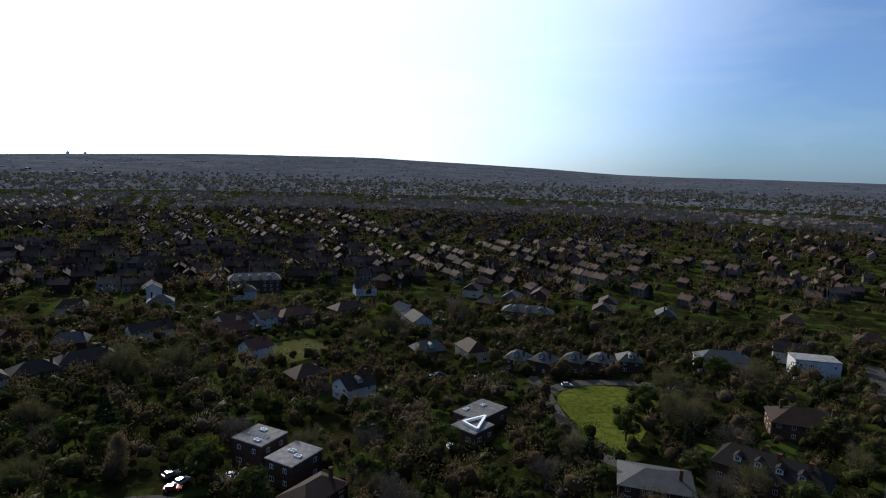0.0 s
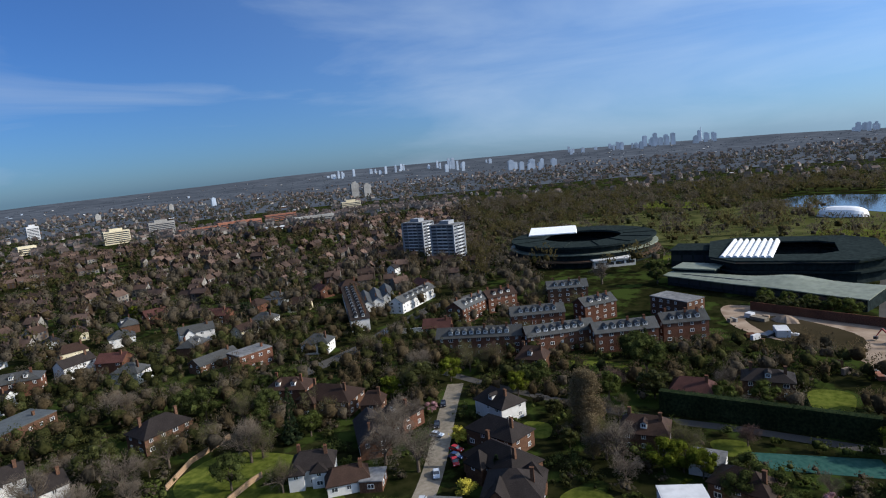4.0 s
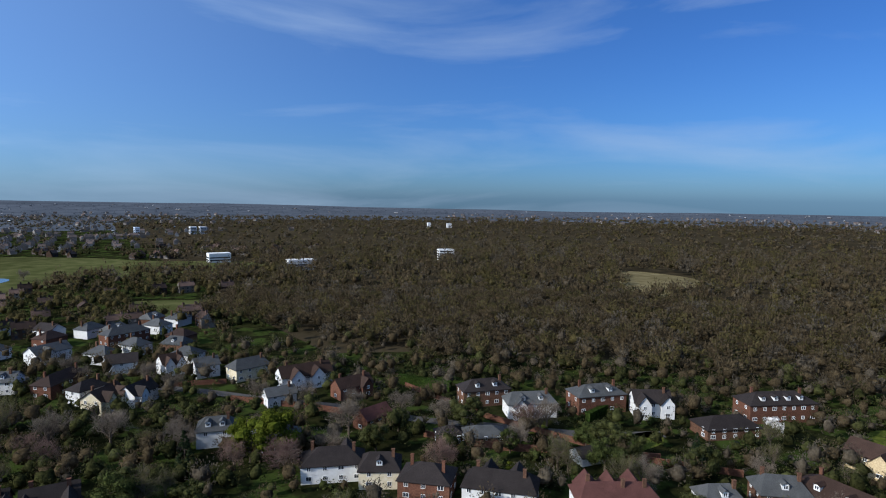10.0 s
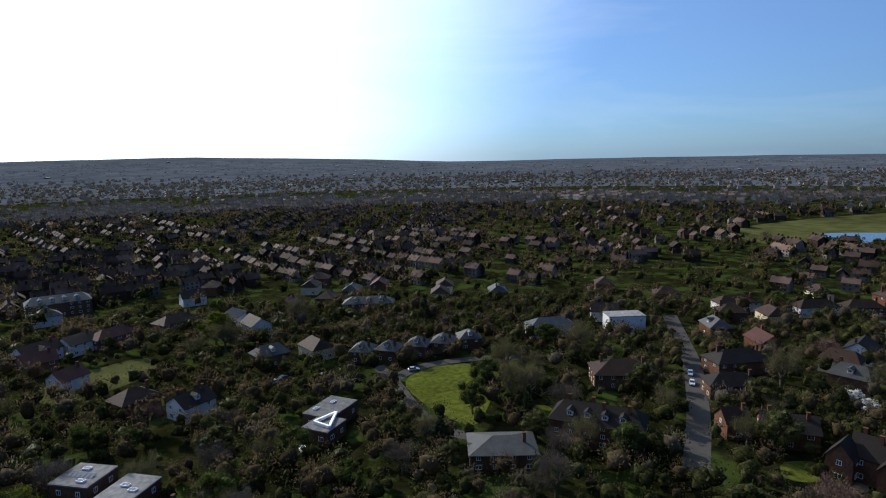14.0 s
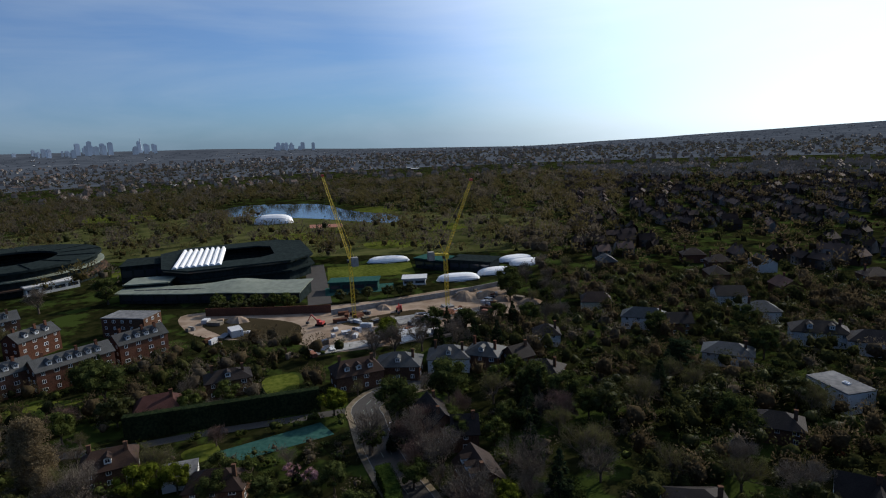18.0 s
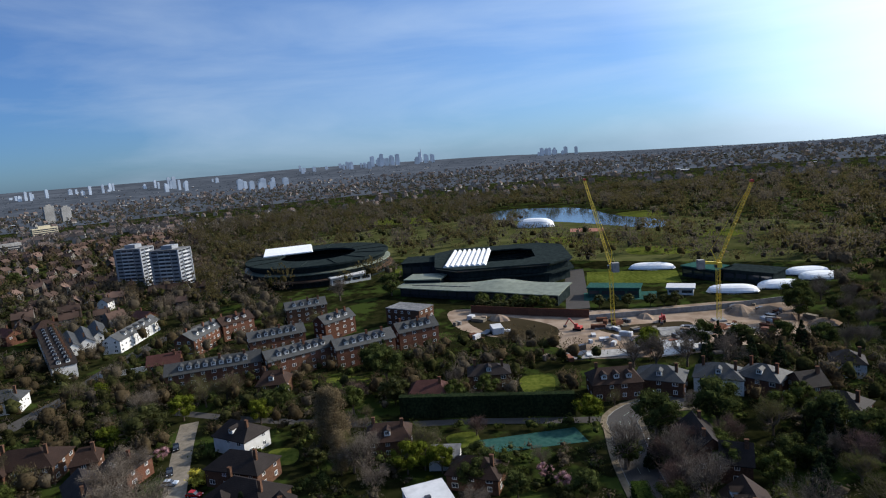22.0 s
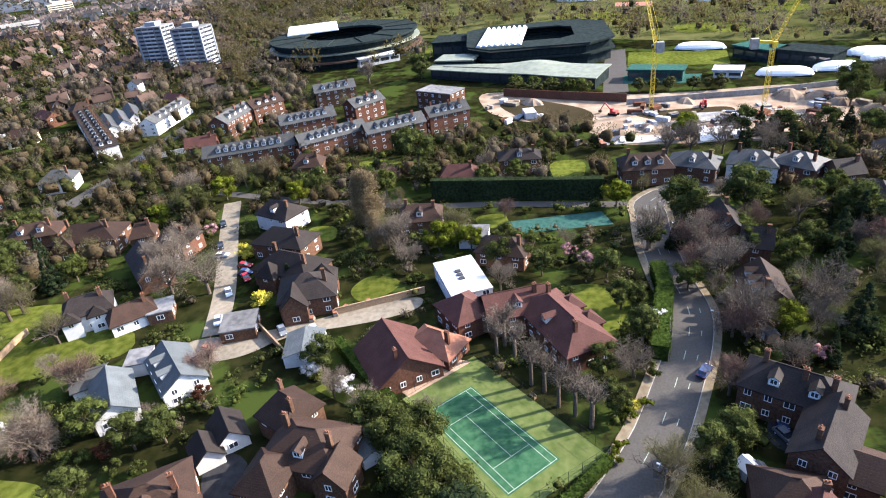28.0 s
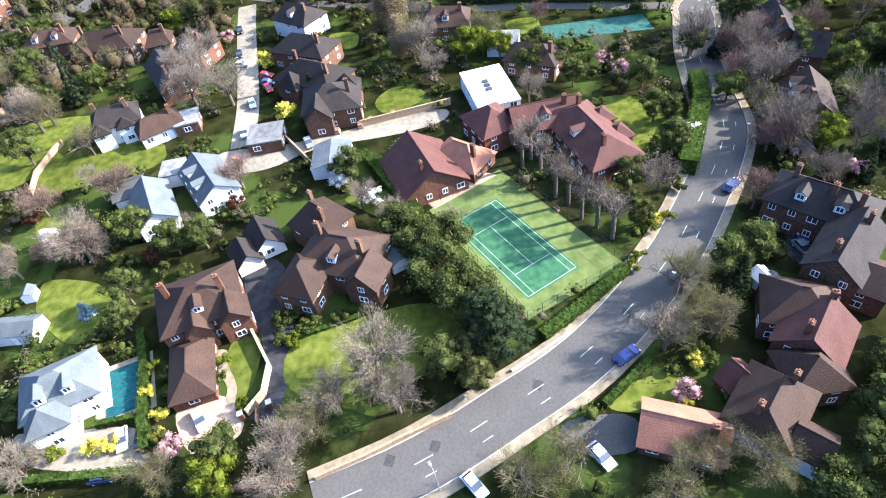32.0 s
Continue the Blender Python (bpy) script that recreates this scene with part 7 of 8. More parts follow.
grove("shrub_dark", 3, (-48.8, -13.5), (-78.2, -72.7), (-58.9, -45.4), (-68.0, 29.2), (-54.1, -45.9), (-68.4, -70.9), (-68.1, -75.7), (-123.0, 8.1), (-94.6, 22.4), (-49.0, 25.2), (-35.3, -58.8))
grove("olive", 6.5, (-308.8, -6.3), (-306.1, -1.0), (-303.5, 3.9), (-303.2, 8.9), (-302.9, 14.1), (-301.4, 19.1), (-299.3, 53.4), (-298.4, 60.2), (-297.5, 67.0), (-296.5, 77.7), (-295.7, 84.3), (-295.2, 89.6))
grove("bare", 13, (-211.9, 67.7), (-206.3, 80.2), (-213.8, 49.3), (-211.1, 56.6), (-356.6, -92.7), (-327.0, -175.1), (-361.6, -203.5), (-190.2, -122.7), (-128.1, -96.8), (-71.1, -93.7), (-144.4, -36.1), (-140.8, 43.5), (-127.2, 44.2), (-113.1, 60.7), (-107.1, 43.8), (-116.4, -136.8), (-49.6, -27.8))
grove("conifer", 12, (-208.9, 73.5), (-203.8, 86.7), (-200.5, 94.5), (-232.4, -45.1), (-124.2, 66.9), (-107.1, 64.8))
grove("bud", 10, (-345.9, -231.4), (-301.1, -235.3), (-296.8, -90.7), (-206.0, -98.9), (-201.3, -106.0), (-235.8, -95.4), (-155.7, -21.7), (-158.1, 72.6), (-68.2, 20.1), (-59.7, 23.6), (-149.7, -40.5))
grove("poplar", 19, (-165.3, -51.0), (-163.1, -48.0))
grove("poplar", 13, (-148.7, -43.9), (-64.3, 151.1))
grove("evergreen", 15, (-218.1, -45.3), (-211.2, -41.0), (-159.9, 42.3), (-162.9, 59.9), (-273.7, 135.9), (-359.3, -61.1), (-500.0, -420.2))
grove("bright", 9, (-171.7, 26.0), (-147.2, -25.6), (-228.9, 58.6), (-210.7, -152.0), (-184.0, -79.1), (-190.3, -108.8), (-43.1, 155.1), (269.1, 216.2))
grove("bare_red", 10, (-142.8, 40.2), (-148.1, 46.0), (-138.1, 84.8), (-206.5, -100.2), (192.5, 101.1), (223.2, 155.1))
grove("conifer", 14, (-148.8, 83.3), (-140.0, 74.6), (-138.6, 118.9), (-78.9, 177.7), (101.9, 281.1))
grove("oak", 9, (-168.1, 78.8), (-172.8, 87.3), (-317.1, -5.2), (-311.9, 3.7), (-306.8, 12.3), (-302.0, 20.6), (-297.7, 27.3), (-190.7, -15.3), (-193.7, -3.9), (-145.7, 31.3))
grove("bud", 10, (-208.3, -112.1), (-206.1, -97.9), (-310.0, -112.5), (-210.5, -161.1), (-117.5, -155.4), (178.7, -134.2), (109.6, 187.9), (139.0, 218.4), (96.6, 180.8), (-82.1, 217.3), (-62.4, 220.1), (-6.7, 270.9), (-156.5, -388.2), (-132.8, -379.3), (-137.5, -457.3))
grove("bright", 15, (-56.6, -190.5), (-48.5, -183.0), (186.7, 34.5), (188.3, 27.1), (2.3, 283.9))
grove("evergreen", 13, (-51.2, -168.4), (-17.6, -221.1), (-131.0, -184.5), (-134.2, -177.1), (-11.5, -256.9), (-37.4, -263.5), (-254.8, -319.2), (-290.8, -343.2), (-282.0, -301.9), (5.4, -276.7), (86.5, 179.6), (-110.3, 119.8), (-145.8, 90.2), (-155.2, 85.0))
grove("cedar", 13, (-33.7, -168.7), (-28.1, -174.8), (-247.4, -276.1), (-151.4, 137.9))
grove("bare", 13, (-90.0, -158.6), (-122.0, -209.2), (-74.0, -152.1), (202.8, 81.5), (202.1, 100.0), (-74.3, -171.4), (-148.6, -103.1), (77.4, -158.5))
grove("bright", 8, (75.9, -499.5), (55.4, -514.6), (39.1, -551.3), (22.9, -508.8), (127.7, -345.0), (114.2, -356.6), (-16.9, -217.4), (-243.2, -376.5))
grove("bud", 16, (-90.5, 217.3), (-71.8, 219.2), (5.8, 272.7), (42.0, 296.9), (95.5, 166.8), (102.3, 193.4), (138.5, 200.9), (205.6, 118.9), (181.6, 141.4))
grove("oak", 11, (-45.4, 150.9), (-85.8, 167.2), (-34.5, 186.5), (-1.6, 143.3), (18.3, 157.6), (4.1, 329.9), (271.7, 217.2))
grove("evergreen", 12, (-182.5, 154.4), (-173.6, 190.0), (-148.5, 172.2), (76.7, 168.5), (132.6, 213.8), (101.1, 122.1))
grove("yew", 9, (-79.0, -29.7), (-74.7, -24.0), (-68.0, -19.8), (-63.1, -15.6), (-59.8, -11.4))
grove("olive", 6, (-51.8, -16.0), (-48.0, -11.5), (-55.4, -12.5))
grove("evergreen", 17, (-24.1, -241.8), (-23.3, -205.0), (-30.5, -202.1), (-56.8, -225.5), (-15.4, -284.7), (-26.3, -304.5))
grove("oak", 13, (188.0, -196.1), (110.9, -289.8), (61.8, -257.5), (28.5, -190.1), (-55.5, -247.0), (-35.8, -191.3), (31.7, -565.4), (56.7, -477.3), (44.0, -520.0))
grove("bare", 10, (201.0, -62.0), (213.0, -29.0), (229.0, 4.0), (243.0, 42.0), (256.0, 78.0), (270.0, 120.0), (206.0, -66.0), (222.0, -14.0), (238.0, 22.0), (268.0, 92.0), (286.0, 132.0))
grove("evergreen", 11, (-230.1, 79.1), (-226.7, 92.3), (-223.2, 105.8), (-219.8, 118.8))
grove("conifer", 11, (-228.6, 84.8), (-221.6, 111.9))
grove("bare", 10, (-231.6, 73.4), (-224.8, 99.6), (-218.1, 125.5), (-216.6, 131.2), (-262.0, 150.0))
grove("bright", 11, (-227.4, 58.2))
grove("evergreen", 14, (-256.4, 128.4))
grove("evergreen", 8, (-272.4, 139.9), (-264.7, 147.6), (-247.2, 143.3), (-290.1, 171.7))
grove("bare", 9, (-284.9, 152.6), (-276.2, 161.2), (-257.3, 155.8), (-241.7, 147.5), (-300.0, 160.0), (-312.0, 178.0))
grove("bud", 8, (-249.1, 136.7), (-294.0, 150.0), (-305.0, 190.0))
for k in range(5):  # open verge before the new slabs
    take(-214, 22 + k * 15, 9)
grove("oak", 12, (496.2, 310.5), (497.1, 300.1), (559.6, 241.4), (557.8, 229.5))
grove("bare", 11, (612.6, 318.6), (469.0, 389.4), (619.0, 204.8), (628.5, 194.3), (629.7, 173.5), (600.0, 118.7))
grove("evergreen", 9, (-53.9, 46.0), (-46.8, 42.9), (-40.1, 39.9), (-36.7, 43.0), (-60.0, 52.0), (-44.0, 50.0))
grove("yew", 7, (-35.3, 34.7), (-49.0, 48.0), (-30.0, 38.0))
grove("bud", 8.5, (-33.0, -3.7), (-33.7, 15.5))
grove("evergreen", 11, (-140.7, -153.6), (-102.6, -130.0), (-162.3, -166.9))
grove("bud", 10, (-119.7, -135.5), (-150.0, -142.6))
grove("conifer", 12, (-130.8, -133.9), (-145.0, -148.0))
grove("blossom", 5, (191.2, 122.5), (187.8, 115.7), (192.5, -146.3), (187.3, -145.7), (123.1, -166.1))

# ---- infill: ordinary villas between the streets ----
rng = np.random.default_rng(11)
PLAIN = []
for wall, roof, kind, dm in (("brick_red", "tile_brown", "hip", 0), ("render_white", "tile_dark", "gable", 0), ("brick_brown", "slate", "half", 1), ("render_white", "slate", "hip", 0), ("brick_red", "tile_red", "gable", 0), ("render_cream", "tile_brown", "half", 0)):
    PLAIN.append((wall, roof, kind, dm))
made = {}


def free(x, y, rot, w, d):
    c, s = math.cos(radians(rot)), math.sin(radians(rot))
    return all((int((x + u * c - v * s) // 2), int((y + u * s + v * c) // 2)) not in TAKEN for u in (-w / 2, -w / 4, 0, w / 4, w / 2) for v in (-d / 2, 0, d / 2))


def infill(count, r0, r1, az0, az1):
    n = 0
    for _ in range(count * 6):
        r = math.sqrt(rng.uniform(r0 * r0, r1 * r1))
        az = radians(rng.uniform(az0, az1))
        x, y = -math.sin(az) * r, math.cos(az) * r
        rot = [20, 110, 65, 155][int((x // 150 + y // 150) % 4)] + (0 if rng.random() < 0.6 else 90) + rng.normal(0, 4)
        if not free(x, y, rot, 15, 11):
            continue
        k = int(rng.integers(0, len(PLAIN)))
        if k in made:
            copy_thing(made[k], pose(x, y, 0, 0, 0, rot))
            take_rect(x, y, rot, 13, 10, 2)
        else:
            wall, roof, kind, dm = PLAIN[k]
            made[k] = house(x, y, rot, 13, 10, 5.4, 3.2, kind, wall, roof, chimneys=1, dormers=dm, skip=0.7, group="villas among the gardens")
        n += 1
        if n >= count:
            return

infill(46, 215, 400, -68, 58)
infill(24, 260, 420, 118, 168)
infill(14, 300, 420, 285, 300)

# ---- scattered garden trees ----
def keep_near(x, y, r, az):
    return True


def scatter(count, r0, r1, az0, az1, keep, rng):
    """Random free places in a sector; keep(x, y, r, az) may refuse one."""
    out = []
    for _ in range(count):
        r = math.sqrt(rng.uniform(r0 * r0, r1 * r1))
        az = rng.uniform(az0, az1)
        x, y = -math.sin(radians(az)) * r, math.cos(radians(az)) * r
        if (int(x // 2), int(y // 2)) not in TAKEN and keep(x, y, r, az % 360):
            out.append((x, y))
    return out

MIX = ("evergreen", "olive", "bud", "bare", "bare", "bud", "conifer", "yew", "bare_red", "olive", "oak", "bud", "bare", "olive", "bare", "olive", "bare_red", "bud")
placed = 0
for x, y in scatter(5000, 45, 210, 0, 360, keep_near, rng):
    if (int(x // 2), int(y // 2)) in TAKEN:
        continue
    az = math.degrees(math.atan2(-x, y)) % 360
    r = math.hypot(x, y)
    small = 0.72 if 60 < az < 170 and r < 190 else 1.0
    tree(str(rng.choice(MIX)), x, y, rng.uniform(7, 12.5) * small)
    take(x, y, 3.2 * small)
    placed += 1
    if placed > 350:
        break
placed = 0
for x, y in scatter(6000, 55, 185, 0, 360, keep_near, rng):
    if (int(x // 2), int(y // 2)) in TAKEN:
        continue
    tree(str(rng.choice(("shrub", "shrub_dark", "gold", "shrub", "shrub_dark", "copper"))), x, y, rng.uniform(1.4, 3.4))
    placed += 1
    if placed > 120:
        break

# ---- far woods, suburb and distance, each too many to count ----
def copies(template, xs, ys, zs, scale, rng, turn=None, pick=None):
    """Many turned copies of a small mesh as one block of vertices."""
    n = len(xs)
    pick = rng.integers(0, len(template), n) if pick is None else pick
    a = rng.uniform(0, 6.283, n) if turn is None else turn
    t = np.stack(template)[pick]
    c, s = np.cos(a)[:, None], np.sin(a)[:, None]
    x = (t[:, :, 0] * c - t[:, :, 1] * s) * scale[:, None] + xs[:, None]
    y = (t[:, :, 0] * s + t[:, :, 1] * c) * scale[:, None] + ys[:, None]
    z = t[:, :, 2] * scale[:, None] + zs[:, None]
    return np.stack([x, y, z], -1).reshape(-1, 3)


def stuff(name, spots, template, mat, label, category, lo=0.75, hi=1.3):
    xs, ys = np.array([p[0] for p in spots]), np.array([p[1] for p in spots])
    zs = np.array([rise(*p) for p in spots]) - 0.2
    v = copies([t[0] for t in template], xs, ys, zs, rng.uniform(lo, hi, len(spots)), rng)
    f, per = template[0][1], len(template[0][0])
    faces = (f[None] + (np.arange(len(spots)) * per)[:, None, None]).reshape(-1).astype(np.int32)
    me = bpy.data.meshes.new(name)
    me.vertices.add(len(v))
    me.vertices.foreach_set("co", v.astype(np.float32).ravel())
    me.loops.add(len(faces))
    me.loops.foreach_set("vertex_index", faces)
    me.polygons.add(len(faces) // 4)
    me.polygons.foreach_set("loop_start", np.arange(0, len(faces), 4, dtype=np.int32))
    me.polygons.foreach_set("use_smooth", np.ones(len(faces) // 4, bool))
    me.materials.append(M[mat])
    me.update(calc_edges=True)
    return tagged(part(name, me, mat), label, category, kind="stuff")


def rough_crown(n, h, r, fringe, size, upright=False, core=0.6):
    """A welded, uneven crown with a fringe of loose sprays; vertices and faces."""
    g = np.linspace(-1, 1, n + 1)
    seen, verts, faces = {}, [], []
    for ax in range(3):
        for sg in (-1.0, 1.0):
            for a in range(n):
                for b in range(n):
                    f = []
                    for u, v in ((a, b), (a + 1, b), (a + 1, b + 1), (a, b + 1)) if (sg > 0) == (ax != 1) else ((a, b), (a, b + 1), (a + 1, b + 1), (a + 1, b)):
                        q = [g[u], g[v]]
                        q.insert(ax, sg)
                        key = tuple(np.round(q, 4))
                        if key not in seen:
                            seen[key] = len(verts)
                            verts.append(q)
                        f.append(seen[key])
                    faces.append(f)
    v = np.array(verts)
    v /= np.linalg.norm(v, axis=1)[:, None]
    k1, k2 = rng.normal(0, 1, (3, 3)), rng.normal(0, 1, (3, 3))

    def surface(d):
        return 1 + 0.15 * np.sin(d.dot(k1) * 2.0).sum(1, keepdims=True) + 0.1 * np.sin(d.dot(k2) * 4.5).sum(1, keepdims=True)

    shape, mid = np.array([r, r, h * 0.46]), np.array([0, 0, h * 0.55])
    body = v * shape * core * surface(v) * rng.uniform(0.72, 1.12, (len(v), 1)) + mid
    d = rng.normal(0, 1, (fringe, 3))
    d[:, 2] = np.where(d[:, 2] < -0.5, -d[:, 2], d[:, 2])
    d /= np.linalg.norm(d, axis=1)[:, None]
    at = d * shape * surface(d) * rng.uniform(0.62, 1.08, (fringe, 1)) ** 0.7 + mid
    if upright:  # leafless sprays stand up and fan outwards
        way = d * 0.9 + rng.normal(0, 0.5, d.shape) + np.array([0, 0, 0.45])
        way /= np.linalg.norm(way, axis=1)[:, None]
        side = np.cross(way, rng.normal(0, 1, d.shape))
        side /= np.linalg.norm(side, axis=1)[:, None]
        L = (size * rng.uniform(0.6, 1.6, fringe))[:, None]
        W = (size * rng.uniform(0.18, 0.46, fringe))[:, None]
        spray = np.stack([at - way * L * 0.6 - side * W * 0.35, at - way * L * 0.6 + side * W * 0.35, at + way * L * 0.6 + side * W, at + way * L * 0.6 - side * W], 1).reshape(-1, 3)
    else:
        spray = leaves(at, d, size, rng, 0.8, 0.95)
    faces += [[len(v) + 4 * k + c for c in range(4)] for k in range(fringe)]
    return np.concatenate([body, spray]), np.array(faces, np.int32)


def mixed(n, h, r, fringe, size, upright=False, core=0.6):
    return [rough_crown(n, h * rng.uniform(0.85, 1.2), r * rng.uniform(0.75, 1.15), fringe, size, upright, core) for _ in range(8)]


wood_tpl = mixed(2, 11, 5.0, 135, 0.6, True, 0.62)
park_tpl = mixed(1, 11, 5.4, 120, 0.8, True, 0.4)
canopy_tpl = mixed(1, 10, 6.2, 96, 1.05, True)
wood_mid_tpl = mixed(1, 11, 5.4, 46, 1.15, True, 0.5)
bush_tpl = mixed(1, 2.6, 1.7, 40, 0.24)
near_tpl = mixed(2, 12, 5.0, 100, 0.5)
mid_tpl = mixed(1, 12, 5.2, 36, 1.0)
far_tpl = mixed(1, 9, 7, 9, 2.6)
far_wood_tpl = mixed(1, 9, 7, 10, 3.0, True)


def west_edge(r):
    return 170 + 9 * math.sin(r / 70) + 7 * math.sin(r / 23) + (16 if r < 520 else 0)


def east_edge(r):
    return 287 + 8 * math.sin(r / 85) + 6 * math.sin(r / 31)


def in_wood(x, y, r, az):
    """The wood begins behind the gardens of the far street."""
    edge = 300 if az < 262 else 300 + (az - 262) * 4
    return west_edge(r) < az < east_edge(r) and r > edge + 12 * math.sin(az * 0.9) + 10 * math.sin(az * 2.3)


def suburb(x, y, r, az):
    return town(x, y, r, az) and not west_edge(r) < az < east_edge(r)


def outside_wood(x, y, r, az):
    if 270 < az < 335 and r < 1100 and rng.random() < 0.55:
        return False
    return not west_edge(r) < az < east_edge(r)


def town(x, y, r, az):
    return not (58 + 5 * math.sin(r / 55) + 4 * math.sin(r / 140) < az < 110 and r > 250)


def spaced(spots, gap):
    out = []
    for x, y in spots:
        if (int(x // 2), int(y // 2)) not in TAKEN:
            take(x, y, gap)
            out.append((x, y))
    return out

def far_house(w, d, z, up):
    """Walls and roof of a plain house as two arrays of quads."""
    X, Y = w / 2, d / 2
    walls = [[(-X, -Y, 0), (X, -Y, 0), (X, -Y, z), (-X, -Y, z)], [(X, Y, 0), (-X, Y, 0), (-X, Y, z), (X, Y, z)],
             [(X, -Y, 0), (X, Y, 0), (X, 0, z + up), (X, -Y, z)], [(-X, Y, 0), (-X, -Y, 0), (-X, 0, z + up), (-X, Y, z)]]
    roof = [[(-X, -Y - 0.4, z - 0.2), (X, -Y - 0.4, z - 0.2), (X, 0, z + up), (-X, 0, z + up)], [(X, Y + 0.4, z - 0.2), (-X, Y + 0.4, z - 0.2), (-X, 0, z + up), (X, 0, z + up)]]
    cx, cw = X * 0.55, 0.6
    for sx in (-1, 1):
        for (ax, ay), (bx, by) in (((cx - cw, -cw), (cx + cw, -cw)), ((cx + cw, -cw), (cx + cw, cw)), ((cx + cw, cw), (cx - cw, cw)), ((cx - cw, cw), (cx - cw, -cw))):
            roof.append([(sx * ax, ay, z + up * 0.6), (sx * bx, by, z + up * 0.6), (sx * bx, by, z + up + 1.3), (sx * ax, ay, z + up + 1.3)])
    panes = []
    for sy in (-1, 1):
        for u in (-0.6, 0.0, 0.6):
            for base in (0.9, 3.4):
                panes.append([(u * X - 0.65, sy * (Y + 0.05), base), (u * X + 0.65, sy * (Y + 0.05), base), (u * X + 0.65, sy * (Y + 0.05), base + 1.3), (u * X - 0.65, sy * (Y + 0.05), base + 1.3)])
    return np.array(walls, float).reshape(-1, 3), np.array(roof, float).reshape(-1, 3), np.array(panes, float).reshape(-1, 3)

stuff("common_trees", spaced(scatter(520, 410, 700, 276, 302, keep_near, rng), 3.0), wood_tpl, "wood_olive", "olive-brown trees and scrub beside the common", "trees", 0.5, 1.0)


def street_rows(r0, r1, az0, az1, keep, full):
    """Places and turns of houses that stand in rows on both sides of parallel streets, district by district."""
    out = []
    n = int(r1 // 300) + 1
    for i in range(-n, n):
        for j in range(-n, n):
            th = radians([20, 110, 65, 155][(i + j) % 4] + rng.normal(0, 7))
            c, q = math.cos(th), math.sin(th)
            for line in range(5):
                off = -120 + line * 60 + rng.normal(0, 5)
                bend = rng.normal(0, 0.0006)
                for side in (-1, 1):
                    u = -148.0
                    while u < 148:
                        step = rng.uniform(9.5, 15)
                        u += step
                        v = off + side * 13 + bend * u * u + rng.normal(0, 0.8)
                        x, y = i * 300 + 150 + u * c - v * q, j * 300 + 150 + u * q + v * c
                        r, az = math.hypot(x, y), math.degrees(math.atan2(-x, y))
                        az = az if az > az0 else az + 360
                        if rng.random() > full or not (r0 < r < r1 and az0 < az < az1) or (int(x // 2), int(y // 2)) in TAKEN or not keep(x, y, r, az % 360):
                            continue
                        out.append((x, y, th + bend * 2 * u + rng.normal(0, 0.04) + (0 if rng.random() < 0.72 else math.pi / 2)))
                        if r < 1000:
                            take(x, y, 4.2)
    return out


kinds = [far_house(9, 8, 5.5, 3), far_house(11, 8, 5.6, 3.2), far_house(12.5, 8, 6, 3), far_house(10, 8, 5, 3.4)]
rows = street_rows(385, 1300, -90, 58, outside_wood, 0.75) + street_rows(400, 1300, 116, 190, outside_wood, 0.55)
far = scatter(1700, 1300, 2900, -90, 60, outside_wood, rng) + scatter(2500, 1050, 3100, 60, 190, outside_wood, rng) + scatter(180, 2000, 3000, 225, 262, keep_near, rng)
far = [(x, y, radians([20, 110, 65, 155][int((x // 300 + y // 300) % 4)] + 90 * int(rng.integers(0, 2)) + rng.normal(0, 5))) for x, y in far]
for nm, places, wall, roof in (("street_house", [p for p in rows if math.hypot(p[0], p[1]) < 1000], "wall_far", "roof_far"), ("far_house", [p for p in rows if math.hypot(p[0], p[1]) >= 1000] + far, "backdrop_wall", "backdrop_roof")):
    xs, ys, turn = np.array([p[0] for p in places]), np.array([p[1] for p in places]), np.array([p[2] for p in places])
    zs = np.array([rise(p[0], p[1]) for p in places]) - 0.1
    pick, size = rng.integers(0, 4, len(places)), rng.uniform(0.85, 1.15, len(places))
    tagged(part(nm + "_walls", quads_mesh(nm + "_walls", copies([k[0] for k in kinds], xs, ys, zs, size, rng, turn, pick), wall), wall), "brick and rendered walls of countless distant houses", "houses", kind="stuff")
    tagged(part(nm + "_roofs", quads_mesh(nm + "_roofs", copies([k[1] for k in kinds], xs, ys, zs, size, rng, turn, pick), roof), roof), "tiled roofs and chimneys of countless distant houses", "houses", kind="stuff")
    if nm == "street_house":
        tagged(part(nm + "_windows", quads_mesh(nm + "_windows", copies([k[2] for k in kinds], xs, ys, zs, size, rng, turn, pick), "glass"), "glass"), "dark windows of countless distant houses", "windows", kind="stuff")


slab("wood_floor", [(-math.sin(radians(a)) * r, math.cos(radians(a)) * r) for r, arc in ((318, range(188, 284, 8)), (2300, range(292, 165, -8))) for a in arc], "wood_floor", 0.02, "brown leaf litter under the woods", "ground", block=False)
def beds(count, r0, r1, az0, az1, per):
    """Clusters of bushes along loose rows, as shrub borders grow."""
    out = []
    for x, y in scatter(count, r0, r1, az0, az1, keep_near, rng):
        a = rng.uniform(0, 6.283)
        for k in range(int(rng.integers(2, per))):
            u, v = rng.normal(0, 3.2), rng.normal(0, 0.9)
            q = (x + u * math.cos(a) - v * math.sin(a), y + u * math.sin(a) + v * math.cos(a))
            if (int(q[0] // 2), int(q[1] // 2)) not in TAKEN:
                out.append(q)
    return out


stuff("garden_bushes", beds(70, 22, 60, 0, 360, 8) + beds(420, 50, 235, 50, 180, 9), bush_tpl, "leaf_mid", "low green bushes filling the garden beds", "bushes", 0.4, 1.25)
